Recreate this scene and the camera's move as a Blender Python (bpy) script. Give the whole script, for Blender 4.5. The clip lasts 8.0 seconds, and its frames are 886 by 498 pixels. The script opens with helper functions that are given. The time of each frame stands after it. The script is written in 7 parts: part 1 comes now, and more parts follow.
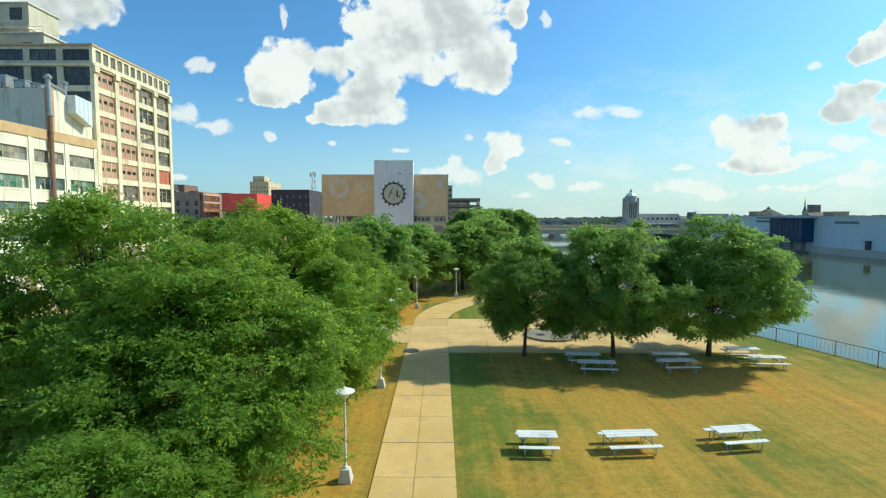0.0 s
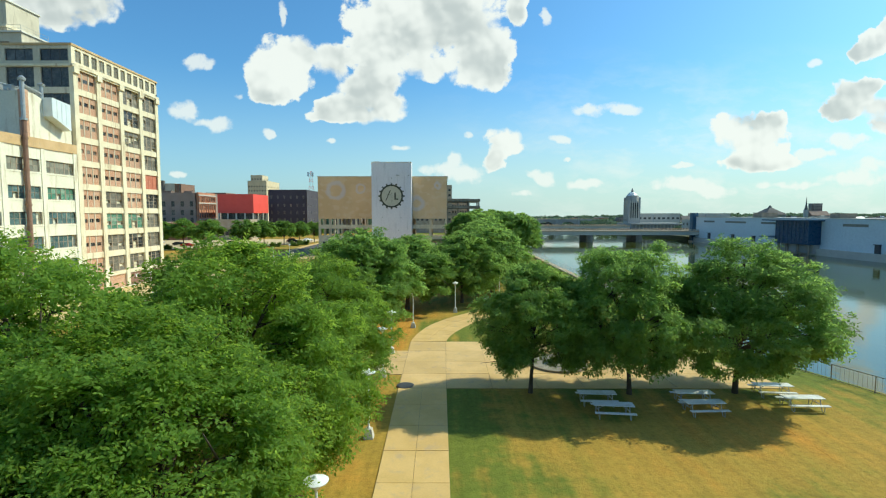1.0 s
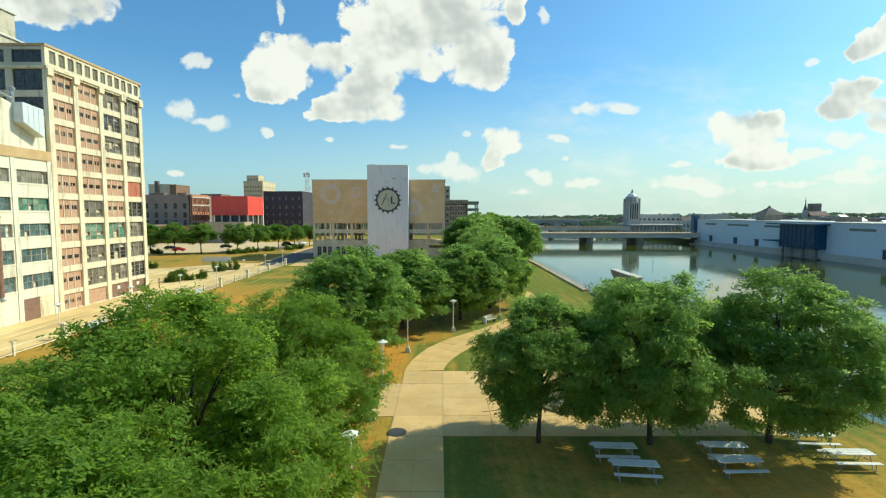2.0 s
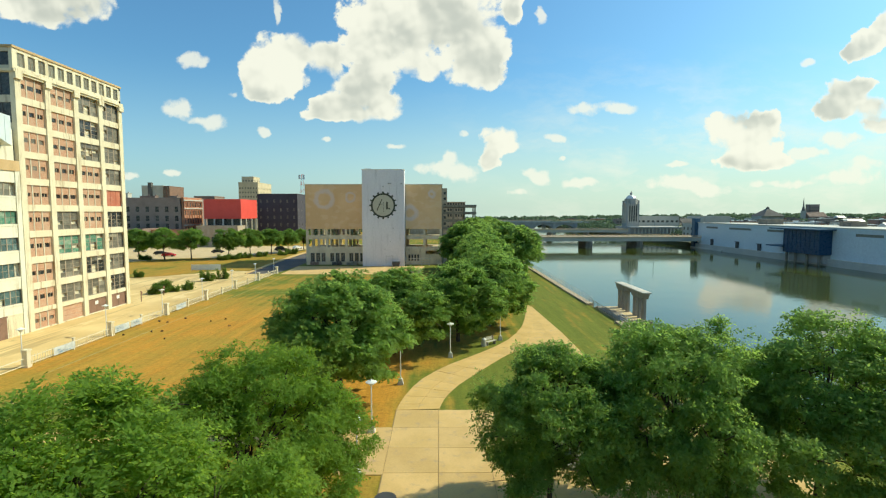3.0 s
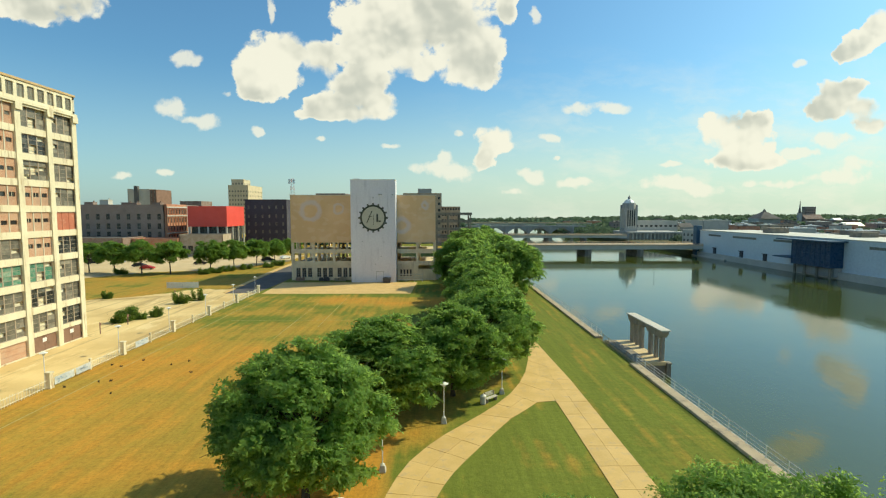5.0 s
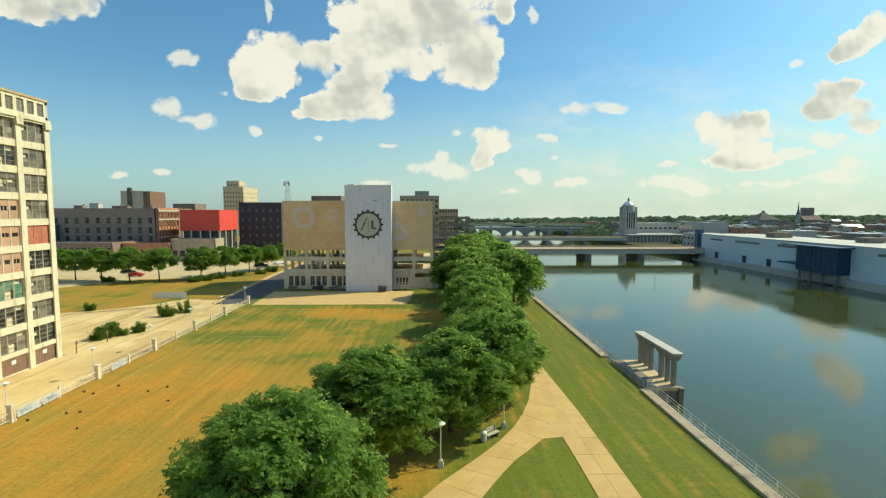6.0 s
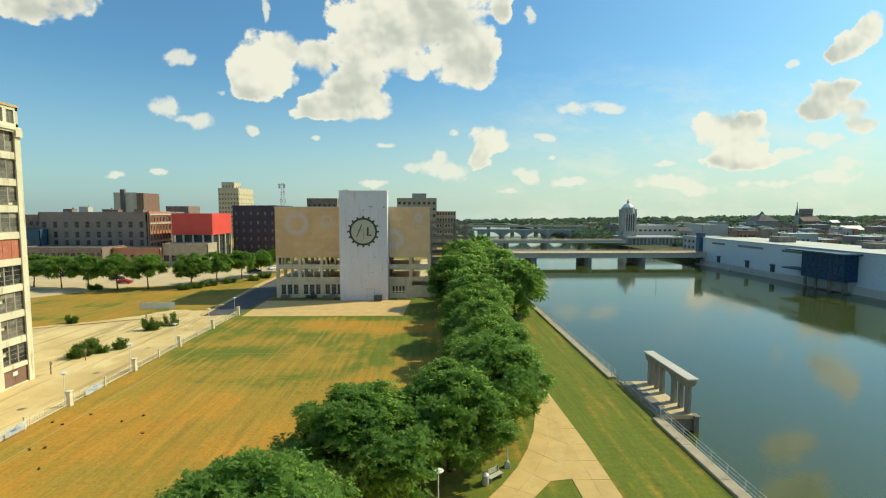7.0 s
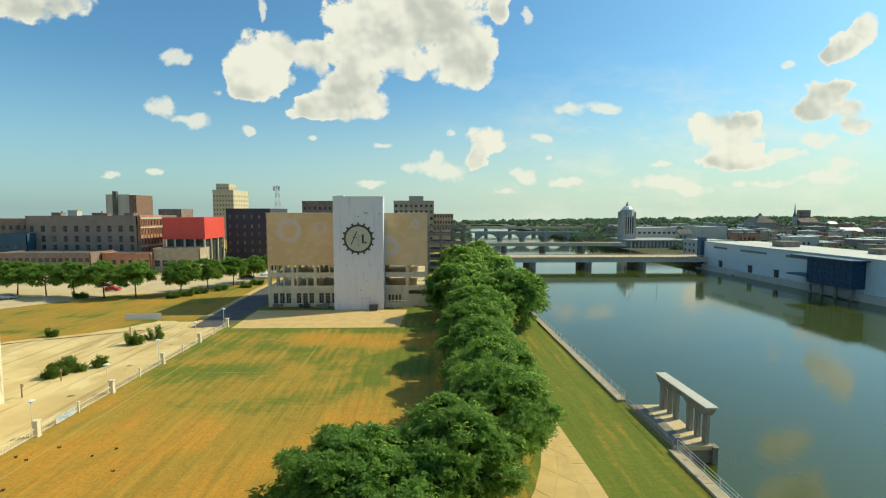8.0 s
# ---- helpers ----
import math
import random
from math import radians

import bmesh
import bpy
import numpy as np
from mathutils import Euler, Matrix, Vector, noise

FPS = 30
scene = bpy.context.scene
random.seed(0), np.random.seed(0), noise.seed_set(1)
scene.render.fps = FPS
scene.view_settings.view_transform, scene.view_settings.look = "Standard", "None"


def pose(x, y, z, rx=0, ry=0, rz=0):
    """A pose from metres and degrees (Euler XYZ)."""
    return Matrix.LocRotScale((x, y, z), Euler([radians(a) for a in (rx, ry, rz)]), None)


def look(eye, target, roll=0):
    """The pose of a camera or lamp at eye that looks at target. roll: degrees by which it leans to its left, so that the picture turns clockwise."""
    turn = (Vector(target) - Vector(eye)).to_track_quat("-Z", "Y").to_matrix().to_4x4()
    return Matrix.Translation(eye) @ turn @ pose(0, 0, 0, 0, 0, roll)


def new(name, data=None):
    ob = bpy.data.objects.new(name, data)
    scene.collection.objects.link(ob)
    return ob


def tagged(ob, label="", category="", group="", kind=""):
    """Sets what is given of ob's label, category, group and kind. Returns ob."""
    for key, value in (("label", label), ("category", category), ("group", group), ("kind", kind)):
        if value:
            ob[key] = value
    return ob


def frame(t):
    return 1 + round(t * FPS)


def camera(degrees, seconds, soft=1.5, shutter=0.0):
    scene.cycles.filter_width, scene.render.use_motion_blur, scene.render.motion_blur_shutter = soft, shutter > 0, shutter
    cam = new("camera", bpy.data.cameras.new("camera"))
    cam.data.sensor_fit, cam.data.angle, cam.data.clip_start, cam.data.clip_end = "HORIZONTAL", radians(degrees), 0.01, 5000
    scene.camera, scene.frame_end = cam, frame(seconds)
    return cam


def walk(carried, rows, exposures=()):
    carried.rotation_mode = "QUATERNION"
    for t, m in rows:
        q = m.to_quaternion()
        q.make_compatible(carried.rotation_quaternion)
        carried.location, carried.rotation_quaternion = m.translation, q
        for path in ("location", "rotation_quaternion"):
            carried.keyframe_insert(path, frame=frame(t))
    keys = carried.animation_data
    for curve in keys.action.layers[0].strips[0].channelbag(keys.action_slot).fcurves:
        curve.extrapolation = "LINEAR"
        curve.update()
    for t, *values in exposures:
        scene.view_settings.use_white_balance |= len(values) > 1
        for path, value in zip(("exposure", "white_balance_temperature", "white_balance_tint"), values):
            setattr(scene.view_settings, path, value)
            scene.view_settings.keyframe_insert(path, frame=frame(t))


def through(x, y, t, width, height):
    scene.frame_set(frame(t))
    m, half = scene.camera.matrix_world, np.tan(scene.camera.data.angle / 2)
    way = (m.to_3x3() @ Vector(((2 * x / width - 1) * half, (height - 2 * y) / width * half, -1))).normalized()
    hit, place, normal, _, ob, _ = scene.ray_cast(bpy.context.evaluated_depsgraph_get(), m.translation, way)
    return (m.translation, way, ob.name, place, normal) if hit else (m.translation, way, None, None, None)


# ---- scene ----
cam = camera(84.0, 8.0, soft=1.2)
PATH = [
    (0, pose(0.025, -0.604, 10.767, 86.216, 0.000, 0.162)),
    (0.5, pose(0.111, 1.320, 11.588, 86.050, 0.000, 0.170)),
    (1, pose(0.180, 3.329, 12.417, 85.935, 0.000, 0.119)),
    (1.5, pose(0.239, 5.403, 13.259, 85.861, 0.000, 0.023)),
    (2.25, pose(0.324, 8.602, 14.549, 85.800, 0.000, -0.176)),
    (3, pose(0.418, 11.867, 15.876, 85.775, 0.000, -0.408)),
    (3.5, pose(0.489, 14.062, 16.780, 85.767, 0.000, -0.567)),
    (4, pose(0.568, 16.262, 17.695, 85.760, 0.000, -0.724)),
    (4.5, pose(0.652, 18.461, 18.619, 85.751, 0.000, -0.875)),
    (5.25, pose(0.781, 21.751, 20.006, 85.732, 0.000, -1.088)),
    (6, pose(0.896, 25.027, 21.375, 85.708, 0.000, -1.290)),
    (6.5, pose(0.953, 27.207, 22.263, 85.692, 0.000, -1.425)),
    (7, pose(0.981, 29.388, 23.117, 85.682, 0.000, -1.569)),
    (7.5, pose(0.969, 31.578, 23.927, 85.684, 0.000, -1.729)),
    (8, pose(0.905, 33.785, 24.679, 85.706, 0.000, -1.916)),
]
walk(cam, PATH, [(0, 0.1, 6400, -8), (1.5, 0.11, 6650, -9), (3.5, 0.1, 7600, -9), (4.5, 0.06, 7800, -8), (8, -0.02, 7550, -9)])

# ---- helpers of this scene ----
def lerp(a, b, f):
    return a + (b - a) * f


def mesh_of(name, verts, faces, mats=()):
    me = bpy.data.meshes.new(name)
    me.from_pydata([tuple(v) for v in verts], [], [tuple(f) for f in faces])
    for m in mats:
        me.materials.append(m)
    me.update()
    return me


def from_bm(name, bm, mats):
    me = bpy.data.meshes.new(name)
    bmesh.ops.recalc_face_normals(bm, faces=bm.faces[:])
    bm.to_mesh(me)
    bm.free()
    for m in mats if isinstance(mats, (list, tuple)) else [mats]:
        me.materials.append(m)
    return me


def box(bm, x0, x1, y0, y1, z0, z1, mi=0, m=None):
    vs = [bm.verts.new((x, y, z)) for z in (z0, z1) for y in (y0, y1) for x in (x0, x1)]
    if m is not None:
        for v in vs:
            v.co = m @ v.co
    for f in ((0, 2, 3, 1), (4, 5, 7, 6), (0, 1, 5, 4), (2, 6, 7, 3), (0, 4, 6, 2), (1, 3, 7, 5)):
        bm.faces.new([vs[i] for i in f]).material_index = mi
    return vs


def prism(bm, pts, z0, z1, mi=0, m=None):
    lo = [bm.verts.new((p[0], p[1], z0)) for p in pts]
    hi = [bm.verts.new((p[0], p[1], z1)) for p in pts]
    if m is not None:
        for v in lo + hi:
            v.co = m @ v.co
    n = len(pts)
    fs = [bm.faces.new(hi), bm.faces.new(lo[::-1])]
    fs += [bm.faces.new((lo[i], lo[(i + 1) % n], hi[(i + 1) % n], hi[i])) for i in range(n)]
    for f in fs:
        f.material_index = mi


def lathe(bm, profile, seg=14, m=None, mi=0):
    rings = []
    for r, z in profile:
        ring = [bm.verts.new((r * math.cos(6.28319 * i / seg), r * math.sin(6.28319 * i / seg), z)) for i in range(seg)]
        if m is not None:
            for v in ring:
                v.co = m @ v.co
        rings.append(ring)
    for a, b in zip(rings, rings[1:]):
        for i in range(seg):
            bm.faces.new((a[i], a[(i + 1) % seg], b[(i + 1) % seg], b[i])).material_index = mi
    for ring, flip in ((rings[0], True), (rings[-1], False)):
        bm.faces.new(ring[::-1] if flip else ring).material_index = mi


def tube(bm, pts, radii, seg=6, mi=0):
    rings = []
    for i, p in enumerate(pts):
        p = Vector(p)
        d = (Vector(pts[min(i + 1, len(pts) - 1)]) - Vector(pts[max(i - 1, 0)])).normalized()
        a = d.cross(Vector((0.31, 0.9, 0.2))).normalized()
        b = d.cross(a)
        r = radii[i] if isinstance(radii, (list, tuple)) else radii
        rings.append([bm.verts.new(p + a * r * math.cos(6.28319 * k / seg) + b * r * math.sin(6.28319 * k / seg)) for k in range(seg)])
    for a, b in zip(rings, rings[1:]):
        for i in range(seg):
            bm.faces.new((a[i], a[(i + 1) % seg], b[(i + 1) % seg], b[i])).material_index = mi
    bm.faces.new(rings[0][::-1]).material_index = mi
    bm.faces.new(rings[-1]).material_index = mi


def bevel(bm, w=0.02, seg=1):
    bmesh.ops.bevel(bm, geom=bm.edges[:], offset=w, segments=seg, affect="EDGES", profile=0.5)


def thing(name, label, category, group="", kind="", at=(0, 0, 0), turn=0):
    ob = new(name)
    ob.empty_display_size = 0.3
    ob.matrix_basis = pose(*at, 0, 0, turn)
    return tagged(ob, label, category, group, kind)


def part(name, bm, material, parent, label=""):
    ob = new(name, from_bm(name, bm, material))
    ob.parent = parent
    return tagged(ob, label)


def piece(name, me, parent, m=None, label=""):
    ob = new(name, me)
    ob.parent = parent
    if m is not None:
        ob.matrix_basis = m
    return tagged(ob, label)


def single(name, bm, material, label, category, group="", kind="", m=None):
    ob = new(name, from_bm(name, bm, material))
    if m is not None:
        ob.matrix_basis = m
    return tagged(ob, label, category, group, kind)


# ---- sky, sun ----
SUN_DIR = Vector((0.935, 0.355, 0.0)).normalized()
SUN_EL = radians(42)
CLOUD_LIT, SKY_TINT, HAZE = 8.0, (0.66, 1.08, 1.5, 1), (6.3, 7.3, 7.3, 1)
sun_vec = Vector((SUN_DIR.x * math.cos(SUN_EL), SUN_DIR.y * math.cos(SUN_EL), math.sin(SUN_EL)))
sun = new("sun", bpy.data.lights.new("sun", "SUN"))
sun.data.energy, sun.data.angle, sun.data.color = 4.2, radians(0.6), (1.0, 0.9, 0.74)
sun.matrix_basis = look(sun_vec * 200, (0, 0, 0))

world = bpy.data.worlds.new("sky")
scene.world = world
world.use_nodes = True
wn, wl = world.node_tree.nodes, world.node_tree.links
wn.clear()


def wnode(kind, **props):
    n = wn.new(kind)
    for k, v in props.items():
        setattr(n, k, v)
    return n


def wmath(op, a, b=None, c=None, clamp=False):
    n = wn.new("ShaderNodeMath")
    n.operation, n.use_clamp = op, clamp
    for i, v in enumerate((a, b, c)):
        if v is None:
            continue
        if isinstance(v, (int, float)):
            n.inputs[i].default_value = v
        else:
            wl.new(v, n.inputs[i])
    return n.outputs[0]


sky = wnode("ShaderNodeTexSky", sky_type="NISHITA", sun_disc=False, sun_elevation=SUN_EL,
            sun_rotation=math.atan2(SUN_DIR.x, SUN_DIR.y), altitude=200, air_density=1.15, dust_density=1.6, ozone_density=2.2)
tc = wnode("ShaderNodeTexCoord")
sep = wnode("ShaderNodeSeparateXYZ")
wl.new(tc.outputs["Generated"], sep.inputs[0])
over = wnode("ShaderNodeCombineXYZ")
wl.new(sep.outputs[0], over.inputs[0]), wl.new(sep.outputs[1], over.inputs[1]), wl.new(wmath("MAXIMUM", sep.outputs[2], 0.008), over.inputs[2])
wl.new(over.outputs[0], sky.inputs[0])
ahead = wmath("MAXIMUM", sep.outputs[1], 0.05)
u_, v_ = wmath("DIVIDE", sep.outputs[0], ahead), wmath("DIVIDE", sep.outputs[2], ahead)
flat = wnode("ShaderNodeCombineXYZ")
wl.new(u_, flat.inputs[0]), wl.new(v_, flat.inputs[1])


def wnoise(src, scale, detail, rough=0.55):
    n = wnode("ShaderNodeTexNoise")
    n.inputs["Scale"].default_value, n.inputs["Detail"].default_value, n.inputs["Roughness"].default_value = scale, detail, rough
    wl.new(src, n.inputs["Vector"])
    return n


def wvec(op, a, b, c=None):
    n = wn.new("ShaderNodeVectorMath")
    n.operation = op
    for i, v in enumerate((a, b, c)):
        if v is None:
            continue
        if isinstance(v, tuple):
            n.inputs[i].default_value = v
        else:
            wl.new(v, n.inputs[i])
    return n


big = wnoise(flat.outputs[0], 11, 2)
warp = wvec("MULTIPLY", wvec("SUBTRACT", big.outputs["Color"], (0.5, 0.5, 0.5)).outputs[0], (0.030, 0.022, 0))
fine_w = wnoise(flat.outputs[0], 31, 3)
warp2 = wvec("MULTIPLY", wvec("SUBTRACT", fine_w.outputs["Color"], (0.5, 0.5, 0.5)).outputs[0], (0.022, 0.016, 0))
uv = wvec("ADD", wvec("ADD", flat.outputs[0], warp.outputs[0]).outputs[0], warp2.outputs[0]).outputs[0]

# clouds: across, up (as slopes from the horizon ahead) and half sizes
MAIN_CLOUD = [
    (-0.321, 0.290, 0.072, 0.070), (-0.357, 0.259, 0.040, 0.044), (-0.282, 0.314, 0.034, 0.037), (-0.221, 0.306, 0.040, 0.035), (-0.033, 0.379, 0.166, 0.077),
    (-0.119, 0.347, 0.077, 0.075), (-0.033, 0.466, 0.187, 0.075), (0.082, 0.325, 0.063, 0.064), (0.072, 0.281, 0.066, 0.035), (0.144, 0.401, 0.024, 0.032),
    (-0.148, 0.248, 0.070, 0.057), (-0.187, 0.197, 0.101, 0.017), (-0.033, 0.290, 0.049, 0.026), (-0.222, 0.215, 0.045, 0.024), (-0.109, 0.215, 0.040, 0.027),
]
EAST_CLOUDS = [
    (0.612, 0.160, 0.082, 0.054), (0.580, 0.168, 0.038, 0.033), (0.626, 0.107, 0.086, 0.020), (0.654, 0.186, 0.032, 0.016), (0.788, 0.209, 0.052, 0.028),
    (0.811, 0.238, 0.046, 0.034), (0.842, 0.256, 0.032, 0.019), (0.866, 0.210, 0.044, 0.026), (0.884, 0.178, 0.054, 0.022), (0.822, 0.318, 0.032, 0.018), (0.853, 0.340, 0.036, 0.027), (0.888, 0.372, 0.036, 0.034), (0.122, 0.148, 0.052, 0.029),
    (0.097, 0.110, 0.030, 0.031), (-0.755, 0.418, 0.121, 0.060), (-0.832, 0.434, 0.123, 0.054),
]
SMALL_CLOUDS = [
    (-0.411, 0.237, 0.014, 0.009), (-0.321, 0.395, 0.008, 0.030), (0.201, 0.393, 0.013, 0.017), (-0.486, 0.302, 0.034, 0.016), (-0.519, 0.204, 0.036, 0.024),
    (-0.448, 0.180, 0.028, 0.019), (-0.483, 0.182, 0.029, 0.010), (-0.356, 0.161, 0.014, 0.013), (-0.222, 0.144, 0.014, 0.007), (-0.092, 0.131, 0.031, 0.008),
    (-0.536, 0.080, 0.017, 0.009), (0.024, 0.110, 0.017, 0.017), (-0.008, 0.087, 0.043, 0.016), (0.044, 0.081, 0.043, 0.023), (0.047, 0.159, 0.012, 0.008),
    (0.230, 0.149, 0.022, 0.012),
]
LOW_CLOUDS = [
    (0.811, 0.150, 0.050, 0.018), (0.742, 0.121, 0.048, 0.012), (0.834, 0.071, 0.084, 0.018), (0.872, 0.096, 0.052, 0.021), (0.680, 0.104, 0.040, 0.010),
    (0.180, 0.084, 0.019, 0.010), (0.292, 0.204, 0.041, 0.017), (0.356, 0.210, 0.043, 0.014), (0.244, 0.106, 0.010, 0.005), (0.285, 0.061, 0.042, 0.011),
    (0.203, 0.071, 0.023, 0.018), (0.737, 0.297, 0.019, 0.009), (0.735, 0.115, 0.023, 0.008), (0.488, 0.060, 0.075, 0.018), (0.547, 0.046, 0.064, 0.016),
    (0.475, 0.098, 0.032, 0.006), (-0.624, 0.072, 0.025, 0.008), (-0.110, 0.058, 0.034, 0.009), (0.169, 0.041, 0.034, 0.009), (0.699, 0.058, 0.068, 0.011),
]
FAR_CLOUDS = [(0.77, 0.50, 0.08, 0.035), (0.45, 0.66, 0.1, 0.05), (1.25, 0.3, 0.12, 0.06), (1.15, 0.55, 0.15, 0.07), (-1.25, 0.3, 0.16, 0.07), (0.8, 0.62, 0.1, 0.06)]


def cloud_field(src, clouds):
    best = None
    for cx, cy, rx, ry in clouds:
        q = wvec("MULTIPLY_ADD", src, (1 / rx, 1 / ry, 0), (-cx / rx, -cy / ry, 0)).outputs[0]
        d2 = wvec("DOT_PRODUCT", q, q).outputs["Value"]
        best = d2 if best is None else wmath("SMOOTH_MIN", best, d2, 1.3)
    return wmath("MAXIMUM", wmath("SUBTRACT", 1.0, best), -2.5)


puffs = wnoise(flat.outputs[0], 13, 9, 0.62)
tufts = wnoise(uv, 38, 6, 0.6)
rag = wmath("ADD", wmath("MULTIPLY", wmath("SUBTRACT", puffs.outputs[0], 0.485), 4.6), wmath("MULTIPLY", wmath("SUBTRACT", tufts.outputs[0], 0.5), 1.7))


def billows(src, scale):
    n = wnode("ShaderNodeTexVoronoi", feature="SMOOTH_F1")
    n.inputs["Scale"].default_value, n.inputs["Smoothness"].default_value = scale, 0.35
    wl.new(src, n.inputs["Vector"])
    return n.outputs["Distance"]


lumps, knobs = billows(uv, 24), billows(uv, 57)
rag = wmath("ADD", rag, wmath("ADD", wmath("MULTIPLY", wmath("SUBTRACT", 0.42, lumps), 0.9), wmath("MULTIPLY", wmath("SUBTRACT", 0.42, knobs), 0.7)))
heavy = cloud_field(uv, MAIN_CLOUD + EAST_CLOUDS + FAR_CLOUDS)
light = cloud_field(uv, SMALL_CLOUDS + LOW_CLOUDS)
dens = wmath("ADD", wmath("MULTIPLY", heavy, 2.2), rag)
thin = wmath("ADD", wmath("MULTIPLY", light, 1.6), wmath("SUBTRACT", rag, 0.15))
front = wmath("MULTIPLY", wmath("SUBTRACT", sep.outputs[1], 0.12), 8, clamp=True)
cover = wnode("ShaderNodeMapRange", interpolation_type="SMOOTHSTEP")
cover.inputs[1].default_value, cover.inputs[2].default_value = 0.0, 1.0
crisp = wnode("ShaderNodeMapRange")
crisp.inputs[1].default_value, crisp.inputs[2].default_value, crisp.inputs[3].default_value, crisp.inputs[4].default_value = 0.38, 0.62, 0.55, 2.2
wl.new(wnoise(flat.outputs[0], 8, 2).outputs[0], crisp.inputs[0])
wl.new(wmath("MULTIPLY", dens, crisp.outputs[0]), cover.inputs[0])
veil = wnode("ShaderNodeMapRange", interpolation_type="SMOOTHSTEP")
veil.inputs[1].default_value, veil.inputs[2].default_value, veil.inputs[4].default_value = -0.2, 1.1, 0.8
wl.new(thin, veil.inputs[0])
# clouds behind and overhead
back = wnoise(tc.outputs["Generated"], 4.5, 5)
backc = wmath("MULTIPLY", wmath("MULTIPLY", wmath("SUBTRACT", back.outputs[0], 0.56), 9, clamp=True), wmath("SUBTRACT", 1.0, front))
wispn = wnoise(wvec("MULTIPLY", uv, (1.0, 2.6, 1.0)).outputs[0], 6.5, 7, 0.62)
wisp = wmath("MULTIPLY", wmath("SUBTRACT", wispn.outputs[0], 0.47), 3.6, clamp=True)
band = wmath("MULTIPLY", wmath("MULTIPLY", wmath("SUBTRACT", u_, -0.05), 2.2, clamp=True), wmath("MULTIPLY", wmath("SUBTRACT", 0.34, v_), 5.0, clamp=True))
wisp = wmath("MULTIPLY", wmath("MULTIPLY", wisp, band), 0.62)
alpha = wmath("MAXIMUM", wmath("MULTIPLY", wmath("MAXIMUM", wmath("MAXIMUM", cover.outputs[0], veil.outputs[0]), wisp), front), backc)
# the thick middles and bases are greyer, the rims bright
shade = wnode("ShaderNodeMapRange", interpolation_type="SMOOTHSTEP")
shade.inputs[1].default_value, shade.inputs[2].default_value = 0.0, 1.25
soft_a, soft_b = wnoise(flat.outputs[0], 6.5, 3, 0.45), wnoise(wvec("ADD", flat.outputs[0], (0.022, 0.032, 0.0)).outputs[0], 6.5, 3, 0.45)
turned = wmath("MULTIPLY", wmath("SUBTRACT", soft_b.outputs[0], soft_a.outputs[0]), 3.6)
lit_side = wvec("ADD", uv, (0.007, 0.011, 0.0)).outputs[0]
turned = wmath("ADD", turned, wmath("ADD", wmath("MULTIPLY", wmath("SUBTRACT", lumps, billows(lit_side, 24)), 0.5), wmath("MULTIPLY", wmath("SUBTRACT", knobs, billows(lit_side, 57)), 0.3)))
wide = wmath("MULTIPLY", wmath("SUBTRACT", wnoise(flat.outputs[0], 4.2, 2).outputs[0], 0.5), 2.4)
body = wmath("MAXIMUM", heavy, wmath("MULTIPLY", light, 0.7))
core = wmath("MULTIPLY", wmath("MINIMUM", heavy, 0.8), 0.75)
inner = wmath("MULTIPLY", wmath("SUBTRACT", wmath("ADD", body, wmath("MULTIPLY", rag, 0.3)), 0.05), 2.2, clamp=True)
wl.new(wmath("MULTIPLY", wmath("ADD", wmath("ADD", core, turned), wide), inner), shade.inputs[0])
ccol = wnode("ShaderNodeMix", data_type="RGBA")
ccol.inputs[6].default_value, ccol.inputs[7].default_value = (CLOUD_LIT * 1.05, CLOUD_LIT, CLOUD_LIT * 1.02, 1), (CLOUD_LIT * 0.66, CLOUD_LIT * 0.66, CLOUD_LIT * 0.69, 1)
wl.new(shade.outputs[0], ccol.inputs[0])
# clearer blue overhead, pale warm haze towards the horizon
up_n = wnode("ShaderNodeVectorMath", operation="NORMALIZE")
wl.new(tc.outputs["Generated"], up_n.inputs[0])
seu = wnode("ShaderNodeSeparateXYZ")
wl.new(up_n.outputs[0], seu.inputs[0])
hz = wnode("ShaderNodeMapRange", interpolation_type="SMOOTHSTEP")
hz.inputs[1].default_value, hz.inputs[2].default_value, hz.inputs[3].default_value, hz.inputs[4].default_value = -0.02, 0.28, 0.8, 0.0
wl.new(seu.outputs[2], hz.inputs[0])
tint = wnode("ShaderNodeMix", data_type="RGBA", blend_type="MULTIPLY")
tint.inputs[0].default_value = 1
tint.inputs[7].default_value = SKY_TINT
wl.new(sky.outputs[0], tint.inputs[6])
hazy = wnode("ShaderNodeMix", data_type="RGBA")
sunward = wnode("ShaderNodeMapRange", interpolation_type="SMOOTHSTEP")
sunward.inputs[1].default_value, sunward.inputs[2].default_value, sunward.inputs[3].default_value, sunward.inputs[4].default_value = -0.75, 0.4, 0.55, 1.0
wl.new(seu.outputs[0], sunward.inputs[0])
wl.new(wmath("MULTIPLY", hz.outputs[0], sunward.outputs[0]), hazy.inputs[0]), wl.new(tint.outputs[2], hazy.inputs[6])
hcol = wnode("ShaderNodeMix", data_type="RGBA")
hcol.inputs[6].default_value, hcol.inputs[7].default_value = (3.5, 5.7, 9.0, 1), HAZE
wl.new(sunward.outputs[0], hcol.inputs[0]), wl.new(hcol.outputs[2], hazy.inputs[7])
mixc = wnode("ShaderNodeMix", data_type="RGBA")
wl.new(wmath("MULTIPLY", alpha, 0.95), mixc.inputs[0])
wl.new(hazy.outputs[2], mixc.inputs[6]), wl.new(ccol.outputs[2], mixc.inputs[7])
bg = wnode("ShaderNodeBackground")
